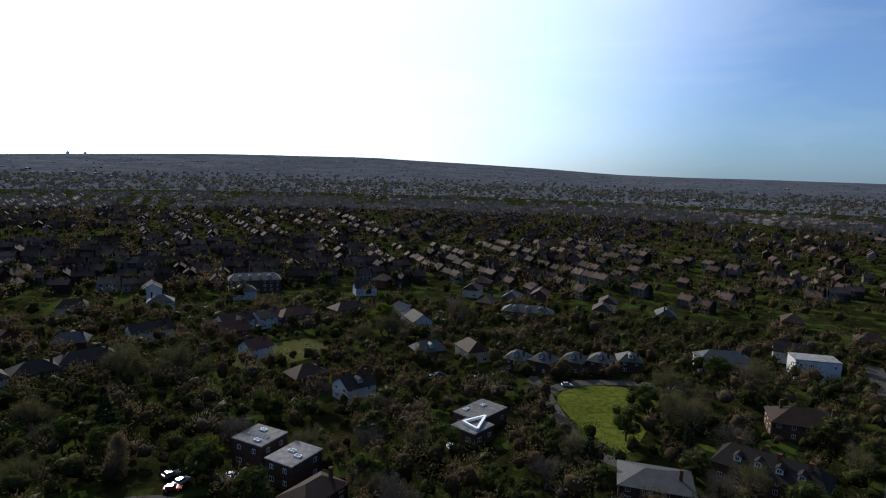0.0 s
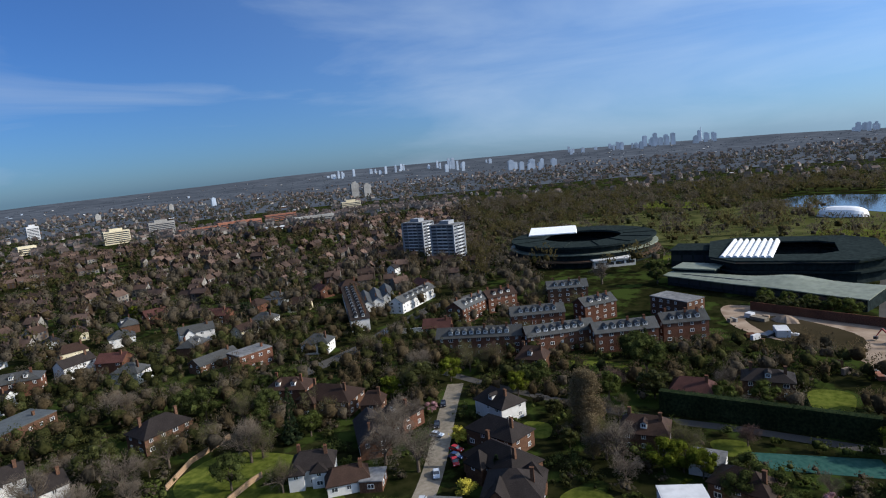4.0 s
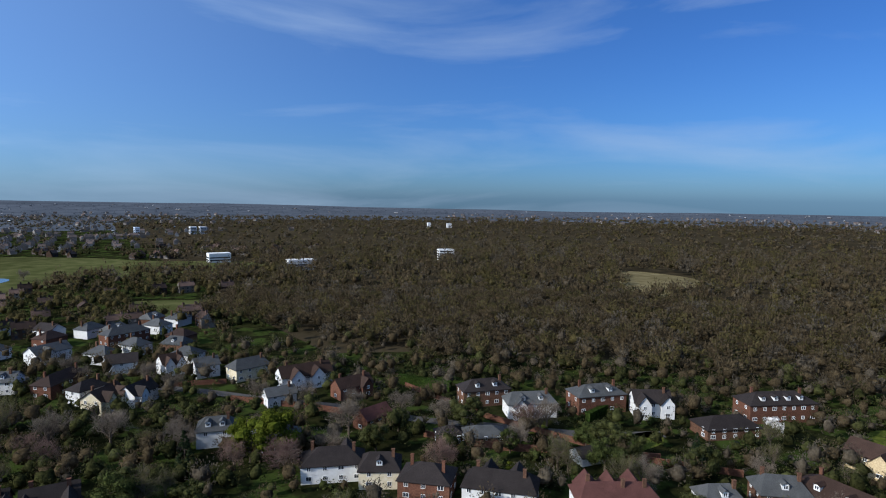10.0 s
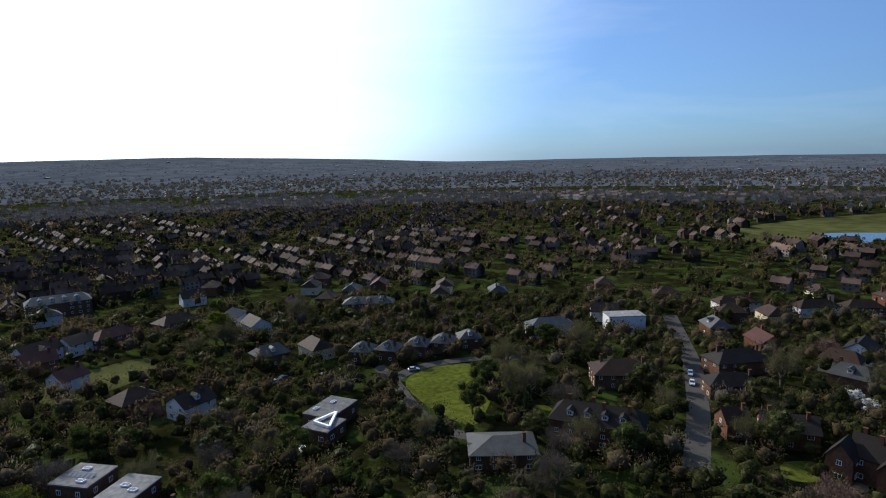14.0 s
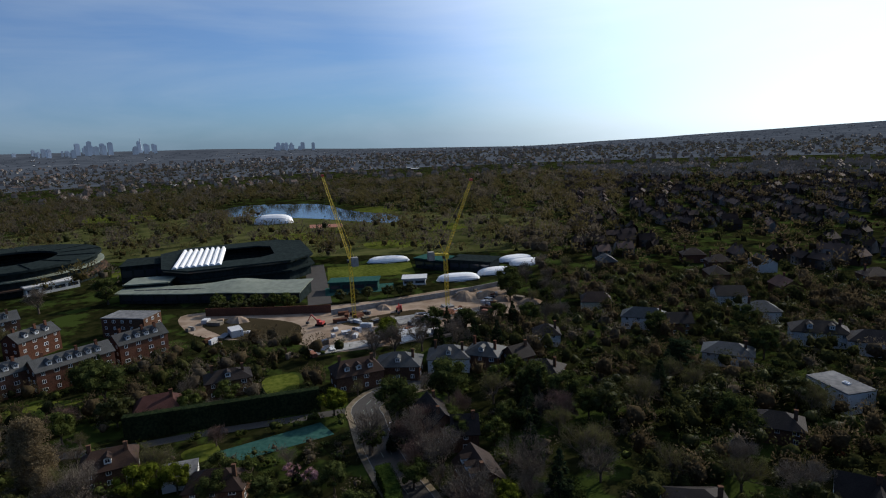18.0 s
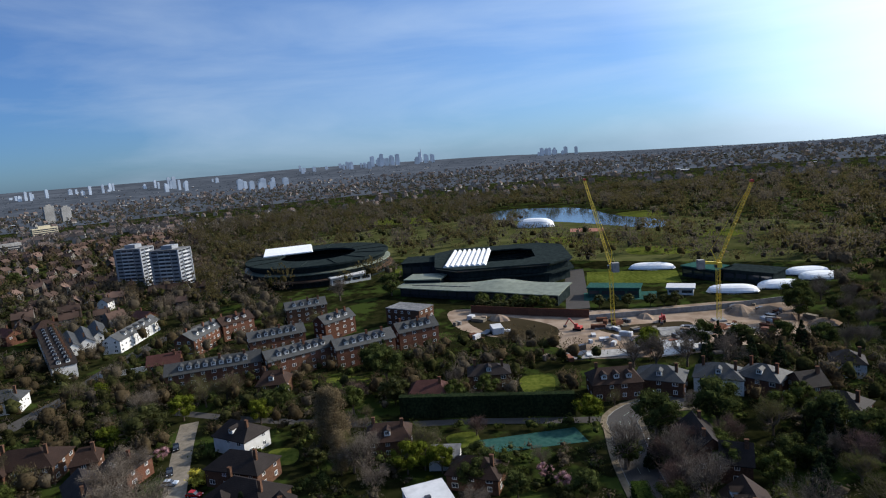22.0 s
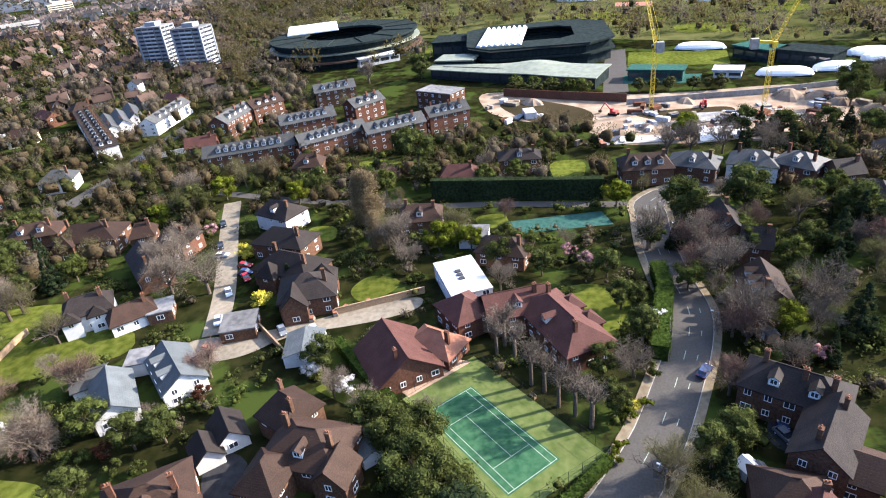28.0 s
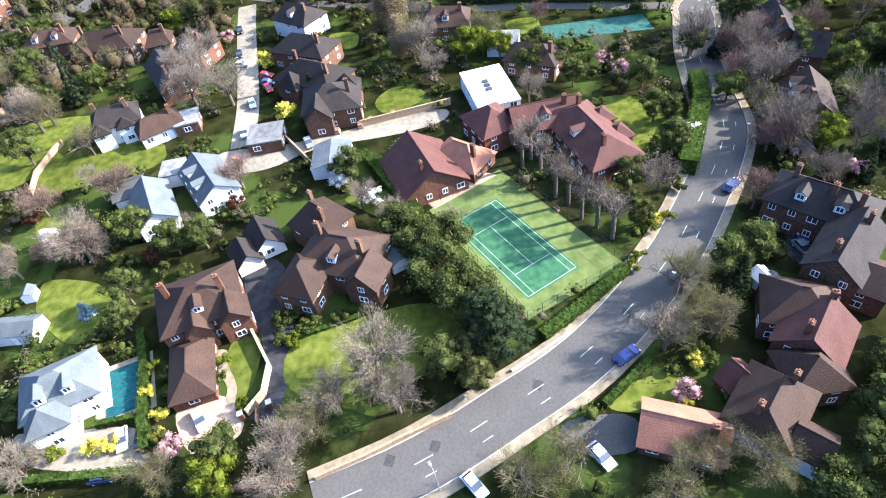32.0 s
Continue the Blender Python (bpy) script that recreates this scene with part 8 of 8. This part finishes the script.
stuff("garden_dark_bushes", beds(330, 50, 235, 50, 180, 9) + beds(200, 130, 300, 180, 290, 8), bush_tpl, "leaf_dark", "dark evergreen bushes filling the garden beds", "bushes", 0.5, 1.5)
stuff("garden_olive_bushes", beds(300, 50, 235, 50, 180, 8) + beds(160, 130, 300, 180, 290, 8), bush_tpl, "leaf_olive", "olive-green bushes filling the garden beds", "bushes", 0.4, 1.4)
stuff("garden_brown_bushes", beds(330, 50, 235, 50, 180, 8) + beds(200, 130, 300, 180, 290, 8), bush_tpl, "wood_grey", "low brown leafless bushes in the gardens", "bushes", 0.5, 1.4)
stuff("garden_trees", spaced(scatter(2000, 100, 345, -75, 52, town, rng) + scatter(800, 200, 345, 52, 170, town, rng) + scatter(300, 150, 345, 170, 290, town, rng), 2.6), near_tpl, "leaf_far", "dense green garden trees between the houses", "trees", 0.35, 0.9)
stuff("garden_olive_trees", spaced(scatter(1100, 100, 345, -75, 52, town, rng) + scatter(600, 200, 345, 52, 170, town, rng) + scatter(250, 150, 345, 170, 290, town, rng), 2.4), near_tpl, "leaf_olive", "olive-green garden trees between the houses", "trees", 0.3, 0.8)
stuff("garden_bare_trees", spaced(scatter(3000, 110, 345, -75, 52, town, rng) + scatter(1500, 190, 345, 52, 170, town, rng) + scatter(800, 140, 345, 170, 290, town, rng), 2.0), wood_tpl, "wood_far", "leafless garden trees between the houses", "trees", 0.35, 0.9)
stuff("garden_grey_trees", spaced(scatter(1200, 110, 345, -75, 52, town, rng) + scatter(1100, 190, 345, 52, 170, town, rng) + scatter(600, 140, 345, 170, 290, town, rng), 2.0), wood_tpl, "wood_grey", "grey leafless garden trees between the houses", "trees", 0.35, 0.9)
for nm, mt, k, lab in (("woodland", "wood_far", 1.0, "brown leafless"), ("olive_woodland", "wood_olive", 0.55, "olive-brown budding"), ("grey_woodland", "wood_grey", 0.3, "grey-brown leafless")):
    stuff(nm, scatter(int(1900 * k), 285, 500, 172, 290, in_wood, rng), canopy_tpl, mt, lab + " woodland canopy", "woodland", 0.85, 1.15)
    stuff("deep_" + nm, scatter(int(2900 * k), 500, 1000, 155, 296, in_wood, rng), wood_mid_tpl, mt, lab + " woodland canopy beyond", "woodland", 1.05, 1.4)
    stuff("far_" + nm, scatter(int(4300 * k), 1000, 2500, 150, 300, in_wood, rng), far_wood_tpl, mt, "distant " + lab + " woodland", "woodland", 0.6, 1.2)
stuff("suburb_trees", scatter(3900, 345, 1000, -90, 192, suburb, rng), mid_tpl, "leaf_far", "garden trees among the far houses", "trees", 0.45, 1.1)
stuff("suburb_olive_trees", scatter(1300, 345, 1000, -90, 192, suburb, rng), mid_tpl, "wood_olive", "olive garden trees among the far houses", "trees", 0.45, 1.05)
stuff("street_bare_trees", scatter(1500, 345, 620, 60, 192, suburb, rng), wood_tpl, "wood_grey", "grey leafless trees round the streets and tower blocks", "trees", 0.6, 1.15)
stuff("suburb_bare_trees", scatter(4000, 345, 1000, -90, 192, suburb, rng), wood_mid_tpl, "wood_far", "leafless garden trees among the far houses", "trees", 0.5, 1.15)
stuff("park_trees", scatter(420, 480, 1100, 58, 116, keep_near, rng), mid_tpl, "leaf_olive", "olive park trees round the golf course", "trees", 0.5, 1.2)
stuff("park_grey_trees", scatter(900, 400, 1100, 53, 118, keep_near, rng), park_tpl, "wood_grey", "grey leafless park trees round the golf course", "trees", 0.8, 1.6)
stuff("park_bare_trees", scatter(1000, 400, 1100, 53, 118, keep_near, rng), park_tpl, "wood_olive", "budding park trees round the golf course", "trees", 0.8, 1.6)
# these far trees carry haze in their material, as emission
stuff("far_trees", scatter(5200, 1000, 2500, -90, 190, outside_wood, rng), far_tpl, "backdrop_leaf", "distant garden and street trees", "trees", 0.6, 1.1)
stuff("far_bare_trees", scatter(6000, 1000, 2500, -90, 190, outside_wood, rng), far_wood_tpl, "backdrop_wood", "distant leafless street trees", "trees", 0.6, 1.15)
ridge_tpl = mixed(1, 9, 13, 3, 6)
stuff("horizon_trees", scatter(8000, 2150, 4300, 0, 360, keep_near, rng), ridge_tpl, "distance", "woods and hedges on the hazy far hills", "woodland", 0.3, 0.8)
# small bright roofs and walls far off
specks = scatter(240, 1400, 4300, -75, 60, keep_near, rng) + scatter(300, 1200, 4300, 60, 168, keep_near, rng) + scatter(90, 2600, 4300, 168, 292, keep_near, rng)
shedk = [far_house(16, 10, 5, 2), far_house(34, 16, 6, 1.2), far_house(12, 9, 6, 2.5)]
sx_, sy_ = np.array([q[0] for q in specks]), np.array([q[1] for q in specks])
sz_ = np.array([rise(*q) for q in specks])
st_turn, st_pick, st_size = rng.uniform(0, 3.14, len(specks)), rng.integers(0, 3, len(specks)), rng.uniform(0.3, 0.75, len(specks))
for nm, k, mt, lab in (("far_hall_walls", 0, "wall_far", "pale walls of distant halls and terraces"), ("far_hall_roofs", 1, "white_sheet", "pale sheet roofs of distant halls")):
    tagged(part(nm, quads_mesh(nm, copies([h[k] for h in shedk], sx_, sy_, sz_, st_size, rng, st_turn, st_pick), mt), mt), lab, "buildings", kind="stuff")


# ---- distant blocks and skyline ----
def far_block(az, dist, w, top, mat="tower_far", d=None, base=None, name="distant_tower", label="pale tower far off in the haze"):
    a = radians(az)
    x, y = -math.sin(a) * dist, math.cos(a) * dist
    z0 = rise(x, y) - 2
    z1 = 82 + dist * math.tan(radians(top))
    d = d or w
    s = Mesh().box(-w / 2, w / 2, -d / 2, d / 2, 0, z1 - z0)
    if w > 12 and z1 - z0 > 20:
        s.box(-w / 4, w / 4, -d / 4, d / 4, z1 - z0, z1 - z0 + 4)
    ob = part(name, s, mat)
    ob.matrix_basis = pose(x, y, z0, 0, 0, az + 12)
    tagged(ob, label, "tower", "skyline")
    if name != "distant_tower" and dist < 1700:
        for k in range(int((z1 - z0 - 4) // 3.2)):
            part("window_band", Mesh().box(-w / 2 + 1, w / 2 - 1, -d / 2 - 0.2, -d / 2 + 0.1, 4 + k * 3.2, 5.6 + k * 3.2).box(-w / 2 - 0.2, -w / 2 + 0.1, -d / 2 + 1, d / 2 - 1, 4 + k * 3.2, 5.6 + k * 3.2), "glass", ob)

sk = np.random.default_rng(21)
# clusters of towers; their hazy look comes from the glowing material
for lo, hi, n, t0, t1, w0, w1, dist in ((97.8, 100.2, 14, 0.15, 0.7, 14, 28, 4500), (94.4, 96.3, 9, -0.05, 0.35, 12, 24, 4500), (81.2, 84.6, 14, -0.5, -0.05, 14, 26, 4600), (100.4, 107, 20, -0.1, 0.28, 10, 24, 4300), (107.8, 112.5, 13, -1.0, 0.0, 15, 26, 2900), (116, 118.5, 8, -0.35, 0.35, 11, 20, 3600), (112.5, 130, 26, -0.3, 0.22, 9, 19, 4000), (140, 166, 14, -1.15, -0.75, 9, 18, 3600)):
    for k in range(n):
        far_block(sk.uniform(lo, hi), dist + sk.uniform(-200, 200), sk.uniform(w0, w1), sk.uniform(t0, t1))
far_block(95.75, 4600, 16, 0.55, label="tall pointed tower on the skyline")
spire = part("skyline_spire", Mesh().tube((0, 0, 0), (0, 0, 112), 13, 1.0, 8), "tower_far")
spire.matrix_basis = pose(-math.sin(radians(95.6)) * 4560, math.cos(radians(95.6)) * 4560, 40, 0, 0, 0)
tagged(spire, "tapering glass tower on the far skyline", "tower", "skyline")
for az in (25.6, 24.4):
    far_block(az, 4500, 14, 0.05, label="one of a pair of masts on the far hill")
for k in range(19):
    az, dist = 187.0 - k * 0.6 + sk.normal(0, 0.08), 2190 + 6 * k
    w, top = sk.uniform(13, 24), -1.76 + 0.22 * math.sin(k * 0.17) + sk.uniform(-0.1, 0.14)
    far_block(az, dist, w, top, "pale_slab", 14, name="slab_block", label="white slab block of a distant estate")
for az, dist, w, top, mat, lab in ((153.2, 1600, 24, -1.85, "white_sheet", "white slab tower above the trees"), (153.8, 1180, 26, -3.3, "render_cream", "cream mansion block among trees"), (147.5, 1150, 40, -3.0, "render_cream", "cream mansion block among trees"), (144, 1250, 46, -2.7, "concrete", "pale apartment block among trees"), (148.6, 2200, 16, -1.55, "concrete", "white tower block far off"), (143.0, 2400, 16, -1.35, "concrete", "white tower block far off"), (139.5, 2500, 16, -1.2, "tower_far", "grey tower block far off"),
                                (141, 1160, 70, -3.6, "tile_orange", "long orange brick mansion block"), (137.6, 1200, 80, -3.4, "tile_orange", "long orange brick mansion block"), (134.0, 1240, 60, -3.2, "tile_orange", "long orange brick mansion block"), (131, 1100, 70, -3.7, "concrete", "pale apartment block with balconies"), (139.2, 1050, 90, -4.5, "concrete", "white apartment block with balconies"), (134.6, 1020, 30, -4.3, "white_sheet", "white apartment block among trees"), (127.5, 1300, 40, -2.8, "render_cream", "cream mansion block among trees"), (126.97, 1900, 24, -1.15, "concrete", "pale tower block among trees"), (125.84, 1900, 22, -1.35, "concrete", "pale tower block among trees"),
                                (289.4, 1400, 9, -2.7, "tower_far", "grey tower beyond the common"), (285.0, 1400, 13, -2.7, "white_sheet", "white tower beyond the common"), (284.2, 1400, 13, -2.7, "white_sheet", "white tower beyond the common"), (282.9, 800, 26, -5.05, "render_white", "white house at the common's edge"), (275.7, 700, 32, -5.75, "render_white", "white stucco house at the wood's edge"), (262.2, 800, 20, -4.8, "render_white", "white house in the woods"), (263.8, 1700, 8, -2.3, "white_sheet", "white block far off"), (261.9, 1700, 12, -2.35, "white_sheet", "white block far off")):
    far_block(az, dist, w, top, mat, 16, name="apartment_block", label=lab)
# ---- small things ----
# pavement, kerb and markings of the main road
def strip(name, side, o0, o1, z0, z1, mat, label, category, first=0, last=None):
    s = Mesh()
    run = side[first:last]
    for (p, n), (q, m) in zip(run, run[1:]):
        s.solid([(*(p + n * o0).xy, z0), (*(q + m * o0).xy, z0), (*(q + m * o1).xy, z0), (*(p + n * o1).xy, z0)],
                [(*(p + n * o0).xy, z1), (*(q + m * o0).xy, z1), (*(q + m * o1).xy, z1), (*(p + n * o1).xy, z1)])
    return tagged(part(name, s, mat), label, category, kind="structure")

strip("kerb_1", main_road, 4.3, 4.45, -0.3, 0.19, "concrete", "pale stone kerb along the road", "kerb")
strip("pavement_1", main_road, 4.455, 6.2, -0.3, 0.18, "paving", "pale worn pavement beside the road", "pavement")
strip("kerb_2", main_road, -4.45, -4.3, -0.3, 0.19, "concrete", "pale stone kerb along the road", "kerb")
strip("pavement_2", main_road, -6.0, -4.455, -0.3, 0.18, "paving", "narrow pale pavement beside the road", "pavement")
marks = thing("road_markings", 0, 0, 0, 0.064, "worn white dashes along the middle of the road", "road marking")
for off in (0.4, -2.0):
    for k in range(1, len(main_road) - 1, 2):
        p, n = main_road[k]
        d = Vector((n.y, -n.x, 0))
        c = p + n * off
        h = 1.5 if off > 0 else 0.9
        part("dash", Mesh().solid([(*(c - d * h - n * 0.07).xy, -0.002), (*(c + d * h - n * 0.07).xy, -0.002), (*(c + d * h + n * 0.07).xy, -0.002), (*(c - d * h + n * 0.07).xy, -0.002)],
                                  [(*(c - d * h - n * 0.07).xy, 0.006), (*(c + d * h - n * 0.07).xy, 0.006), (*(c + d * h + n * 0.07).xy, 0.006), (*(c - d * h + n * 0.07).xy, 0.006)]), "line_paint", marks)
for a, b in ((-37.9, -16.8), (-49.1, -2.6), (-63.7, 11.3), (-35.2, -23.0), (-70.8, 19.1)):
    slab("road_patch", [(a - 0.9, b - 0.6), (a + 0.8, b - 0.8), (a + 1.0, b + 0.6), (a - 0.7, b + 0.8)], "tar_patch", 0.066, "dark tarmac repair in the road", "road patch", smooth_edge=False)


def street_lamp(x, y, rot, h=6):
    t = thing("street_lamp", x, y, rot, 0, "slim grey street lamp by the kerb", "street lamp", "street lamps")
    part("post", Mesh().tube((0, 0, -0.2), (0, 0, h), 0.09, 0.06, 8), "lead", t)
    part("arm", Mesh().tube((0, 0, h), (1.1, 0, h + 0.2), 0.045, 0.035, 6), "lead", t)
    part("lantern", Mesh().box(1.0, 1.55, -0.14, 0.14, h + 0.12, h + 0.27), "white_paint", t)

for k in (3, 12, 21, 30, 39, 48):
    if k < len(main_road):
        p, n = main_road[k]
        street_lamp(p.x - n.x * 4.7, p.y - n.y * 4.7, math.degrees(math.atan2(n.y, n.x)))

# swimming pool with its cover
px, py, prot, plen = -43.2, -70.5, 31, 9.7
pool = thing("swimming_pool", px, py, prot, 0, "swimming pool under a teal cover, pale stone edge", "pool")
part("stone_edge", Mesh().box(-plen / 2 - 1.2, plen / 2 + 1.2, -plen * 0.5, plen * 0.5, -0.2, 0.08), "gravel", pool)
part("cover", Mesh().box(-plen / 2, plen / 2, -plen * 0.32, plen * 0.32, 0.0, 0.16), "pool_cover", pool)
for k in range(7):
    u = -plen / 2 + plen * (k + 0.5) / 7
    part("batten", Mesh().box(u - 0.05, u + 0.05, -plen * 0.32, plen * 0.32, 0.163, 0.2), "dark_metal", pool)
take_rect(px, py, prot, plen, 6)

# fence round the court
fa, fb, fc, fd = (-87.8, -26.0), (-100.9, -12.8), (-74.3, 11.9), (-61.2, -4.7)
for (ax, ay), (bx, by) in ((fa, fb), (fb, fc), (fc, fd), (fd, fa)):
    L, r = math.hypot(bx - ax, by - ay), math.degrees(math.atan2(by - ay, bx - ax))
    f = thing("court_fence", ax, ay, r, 0, "thin dark green fence round the tennis court", "fence", "court fences")
    n = max(2, int(L // 3))
    for k in range(n + 1):
        part("post", Mesh().tube((k * L / n, 0, -0.1), (k * L / n, 0, 2.6), 0.04, 0.04, 6), "stadium_green", f)
    for z in (0.15, 1.35, 2.58):
        part("rail", Mesh().tube((0, 0, z), (L, 0, z), 0.025, 0.025, 5), "stadium_green", f)

# white triangular frame on a flat roof
q0, q1, q2 = (26.6, 171.6), (34.1, 175.6), (30.0, 166.2)
tri = thing("roof_frame", *q0, 0, 4.95, "white triangular steel frame on a grey flat roof", "roof frame")
for (ax, ay), (bx, by) in ((q0, q1), (q1, q2), (q2, q0)):
    a, b = Vector((ax - q0[0], ay - q0[1], 0.25)), Vector((bx - q0[0], by - q0[1], 0.25))
    part("bar", Mesh().tube(a, b, 0.55, 0.55, 4), "white_paint", tri)

# garden odds and ends
def bench(x, y, rot, label="weathered garden bench"):
    t = thing("garden_bench", x, y, rot, 0.06, "weathered wooden garden bench on grass", "bench")
    for k in range(4):
        part("seat_slat", Mesh().box(-0.75, 0.75, -0.25 + k * 0.13, -0.14 + k * 0.13, 0.42, 0.46), "wood_fence", t)
    part("backrest", Mesh().box(-0.75, 0.75, 0.27, 0.31, 0.5, 0.9), "wood_fence", t)
    for sx in (-0.68, 0.68):
        part("leg", Mesh().box(sx - 0.04, sx + 0.04, -0.24, 0.3, 0, 0.42), "wood_fence", t)

def shed(x, y, rot, w, d, h, wall, roof, label):
    t = thing("garden_shed", x, y, rot, 0, label, "shed")
    take_rect(x, y, rot, w, d)
    part("wall", walls_shape(w, d, h, h * 0.4, "gable"), wall, t)
    part("roof", roof_shape(w, d, h, h * 0.4, "gable", 0.2, 0.1), roof, t)
    part("door", Mesh().box(-0.45, 0.45, -d / 2 - 0.06, -d / 2 - 0.003, 0, 1.9), "white_paint", t)

shed(*(-61.1, -101.2), 20, 2.6, 2.2, 2.0, "white_paint", "slate_pale", "pale blue-grey summerhouse on a lawn")
shed(*(-52.5, -96.9), 100, 8, 4.5, 2.8, "render_white", "slate_pale", "white garden annexe with a pale roof")
shed(*(-70.6, 33.2), 30, 4, 3, 2.2, "render_white", "white_sheet", "small white outbuilding with a flat-pitched roof")
shed(*(-73.8, -30.0), 40, 6, 4, 2.4, "render_white", "slate_pale", "white lean-to beside the house")
shed(*(-106.1, 47.7), 10, 3, 2.4, 2.0, "wood_fence", "felt", "small timber shed among trees")
shed(*(-102.3, -50.3), 12, 9, 8.5, 3.0, "render_white", "slate_pale", "white-walled coach house with a pale hipped roof")
shed(*(-70.1, 34.7), 15, 3, 2, 2, "wood_fence", "felt", "small dark timber garden shed")
bench(*(-99.1, -3.8), 40)
bench(*(-88.4, -0.6), 40)
for x, y in ((-100.9, -15.8), (-91.6, -26.7), (-97.1, -22.7)):
    pot = thing("garden_table", x, y, 20, 0.07, "dark round garden table on the terrace", "table")
    part("tabletop", Mesh().tube((0, 0, 0.7), (0, 0, 0.74), 0.6, 0.6, 14), "dark_metal", pot)
    part("leg", Mesh().tube((0, 0, 0), (0, 0, 0.7), 0.06, 0.05, 8), "dark_metal", pot)
for x, y, r in ((*(-116.9, -47.7), 20), (*(-119.2, -45.4), 60), (*(-114.7, -52.9), 10), (*(-108.8, -68.4), 15), (*(-113.6, -58.4), 5), (*(-103.8, -75.2), 80), (*(-121.5, -40.2), 30)):
    st_ = thing("pallet_stack", x, y, r, 0.05, "stack of timber and blocks on the gravel yard", "building material", "yard stacks")
    for k in range(3):
        part("pallet", Mesh().box(-0.9 + 0.1 * k, 0.9, -0.6, 0.6 - 0.1 * k, k * 0.42, k * 0.42 + 0.38), ("wood_fence", "concrete", "tile_orange")[k], st_)
net_ = thing("debris_net", *(-84.2, -84.5), 20, 0.05, "bright green debris netting by the building work", "netting")
part("sheet", Mesh().box(-2.4, 2.4, -1.6, 1.6, 0, 0.5), "court_green", net_)
scaf = thing("scaffold", *(-91.7, -77.8), 25, 0, "steel scaffold beside the white house", "scaffold")
for u in (-3, 0, 3):
    for v in (-0.6, 0.6):
        part("standard", Mesh().tube((u, v, 0), (u, v, 5.2), 0.04, 0.04, 6), "lead", scaf)
for z in (1.8, 3.6):
    part("boards", Mesh().box(-3.2, 3.2, -0.6, 0.6, z, z + 0.06), "wood_fence", scaf)
# gate and piers of the curved drive
for x, y in ((-39.5, -47.5), (-41.8, -43.6)):
    gp = thing("gate_pier", x, y, 30, 0, "brick gate pier with a stone cap", "gate pier", "gate piers")
    part("pier", Mesh().box(-0.35, 0.35, -0.35, 0.35, -0.2, 1.9), "brick_red", gp)
    part("cap", Mesh().box(-0.45, 0.45, -0.45, 0.45, 1.903, 2.05), "concrete", gp)
gt = thing("drive_gate", *(-40.5, -45.4), 20, 0.06, "dark double gate across the drive", "gate")
for sx in (-1, 1):
    part("gate_leaf", Mesh().box(0.06 if sx > 0 else -2.0, 2.0 if sx > 0 else -0.06, -0.04, 0.04, 0.1, 1.5), "timber", gt)
hoarding("front_wall", [(-31.3, -33.0), (-34.8, -27.1), (-38.8, -21.2), (-42.7, -15.0)], 1.1, "wood_fence", "low tan fence behind the pavement")
hoarding("front_wall", [(-27.7, -51.8), (-28.7, -43.3), (-30.0, -36.0)], 1.2, "brick_red", "low brick wall along the pavement", 0.3)
hoarding("front_wall", [(-51.0, -6.7), (-55.0, -2.1), (-59.1, 2.3)], 0.6, "concrete", "low stone edging beside the pavement", 0.3)
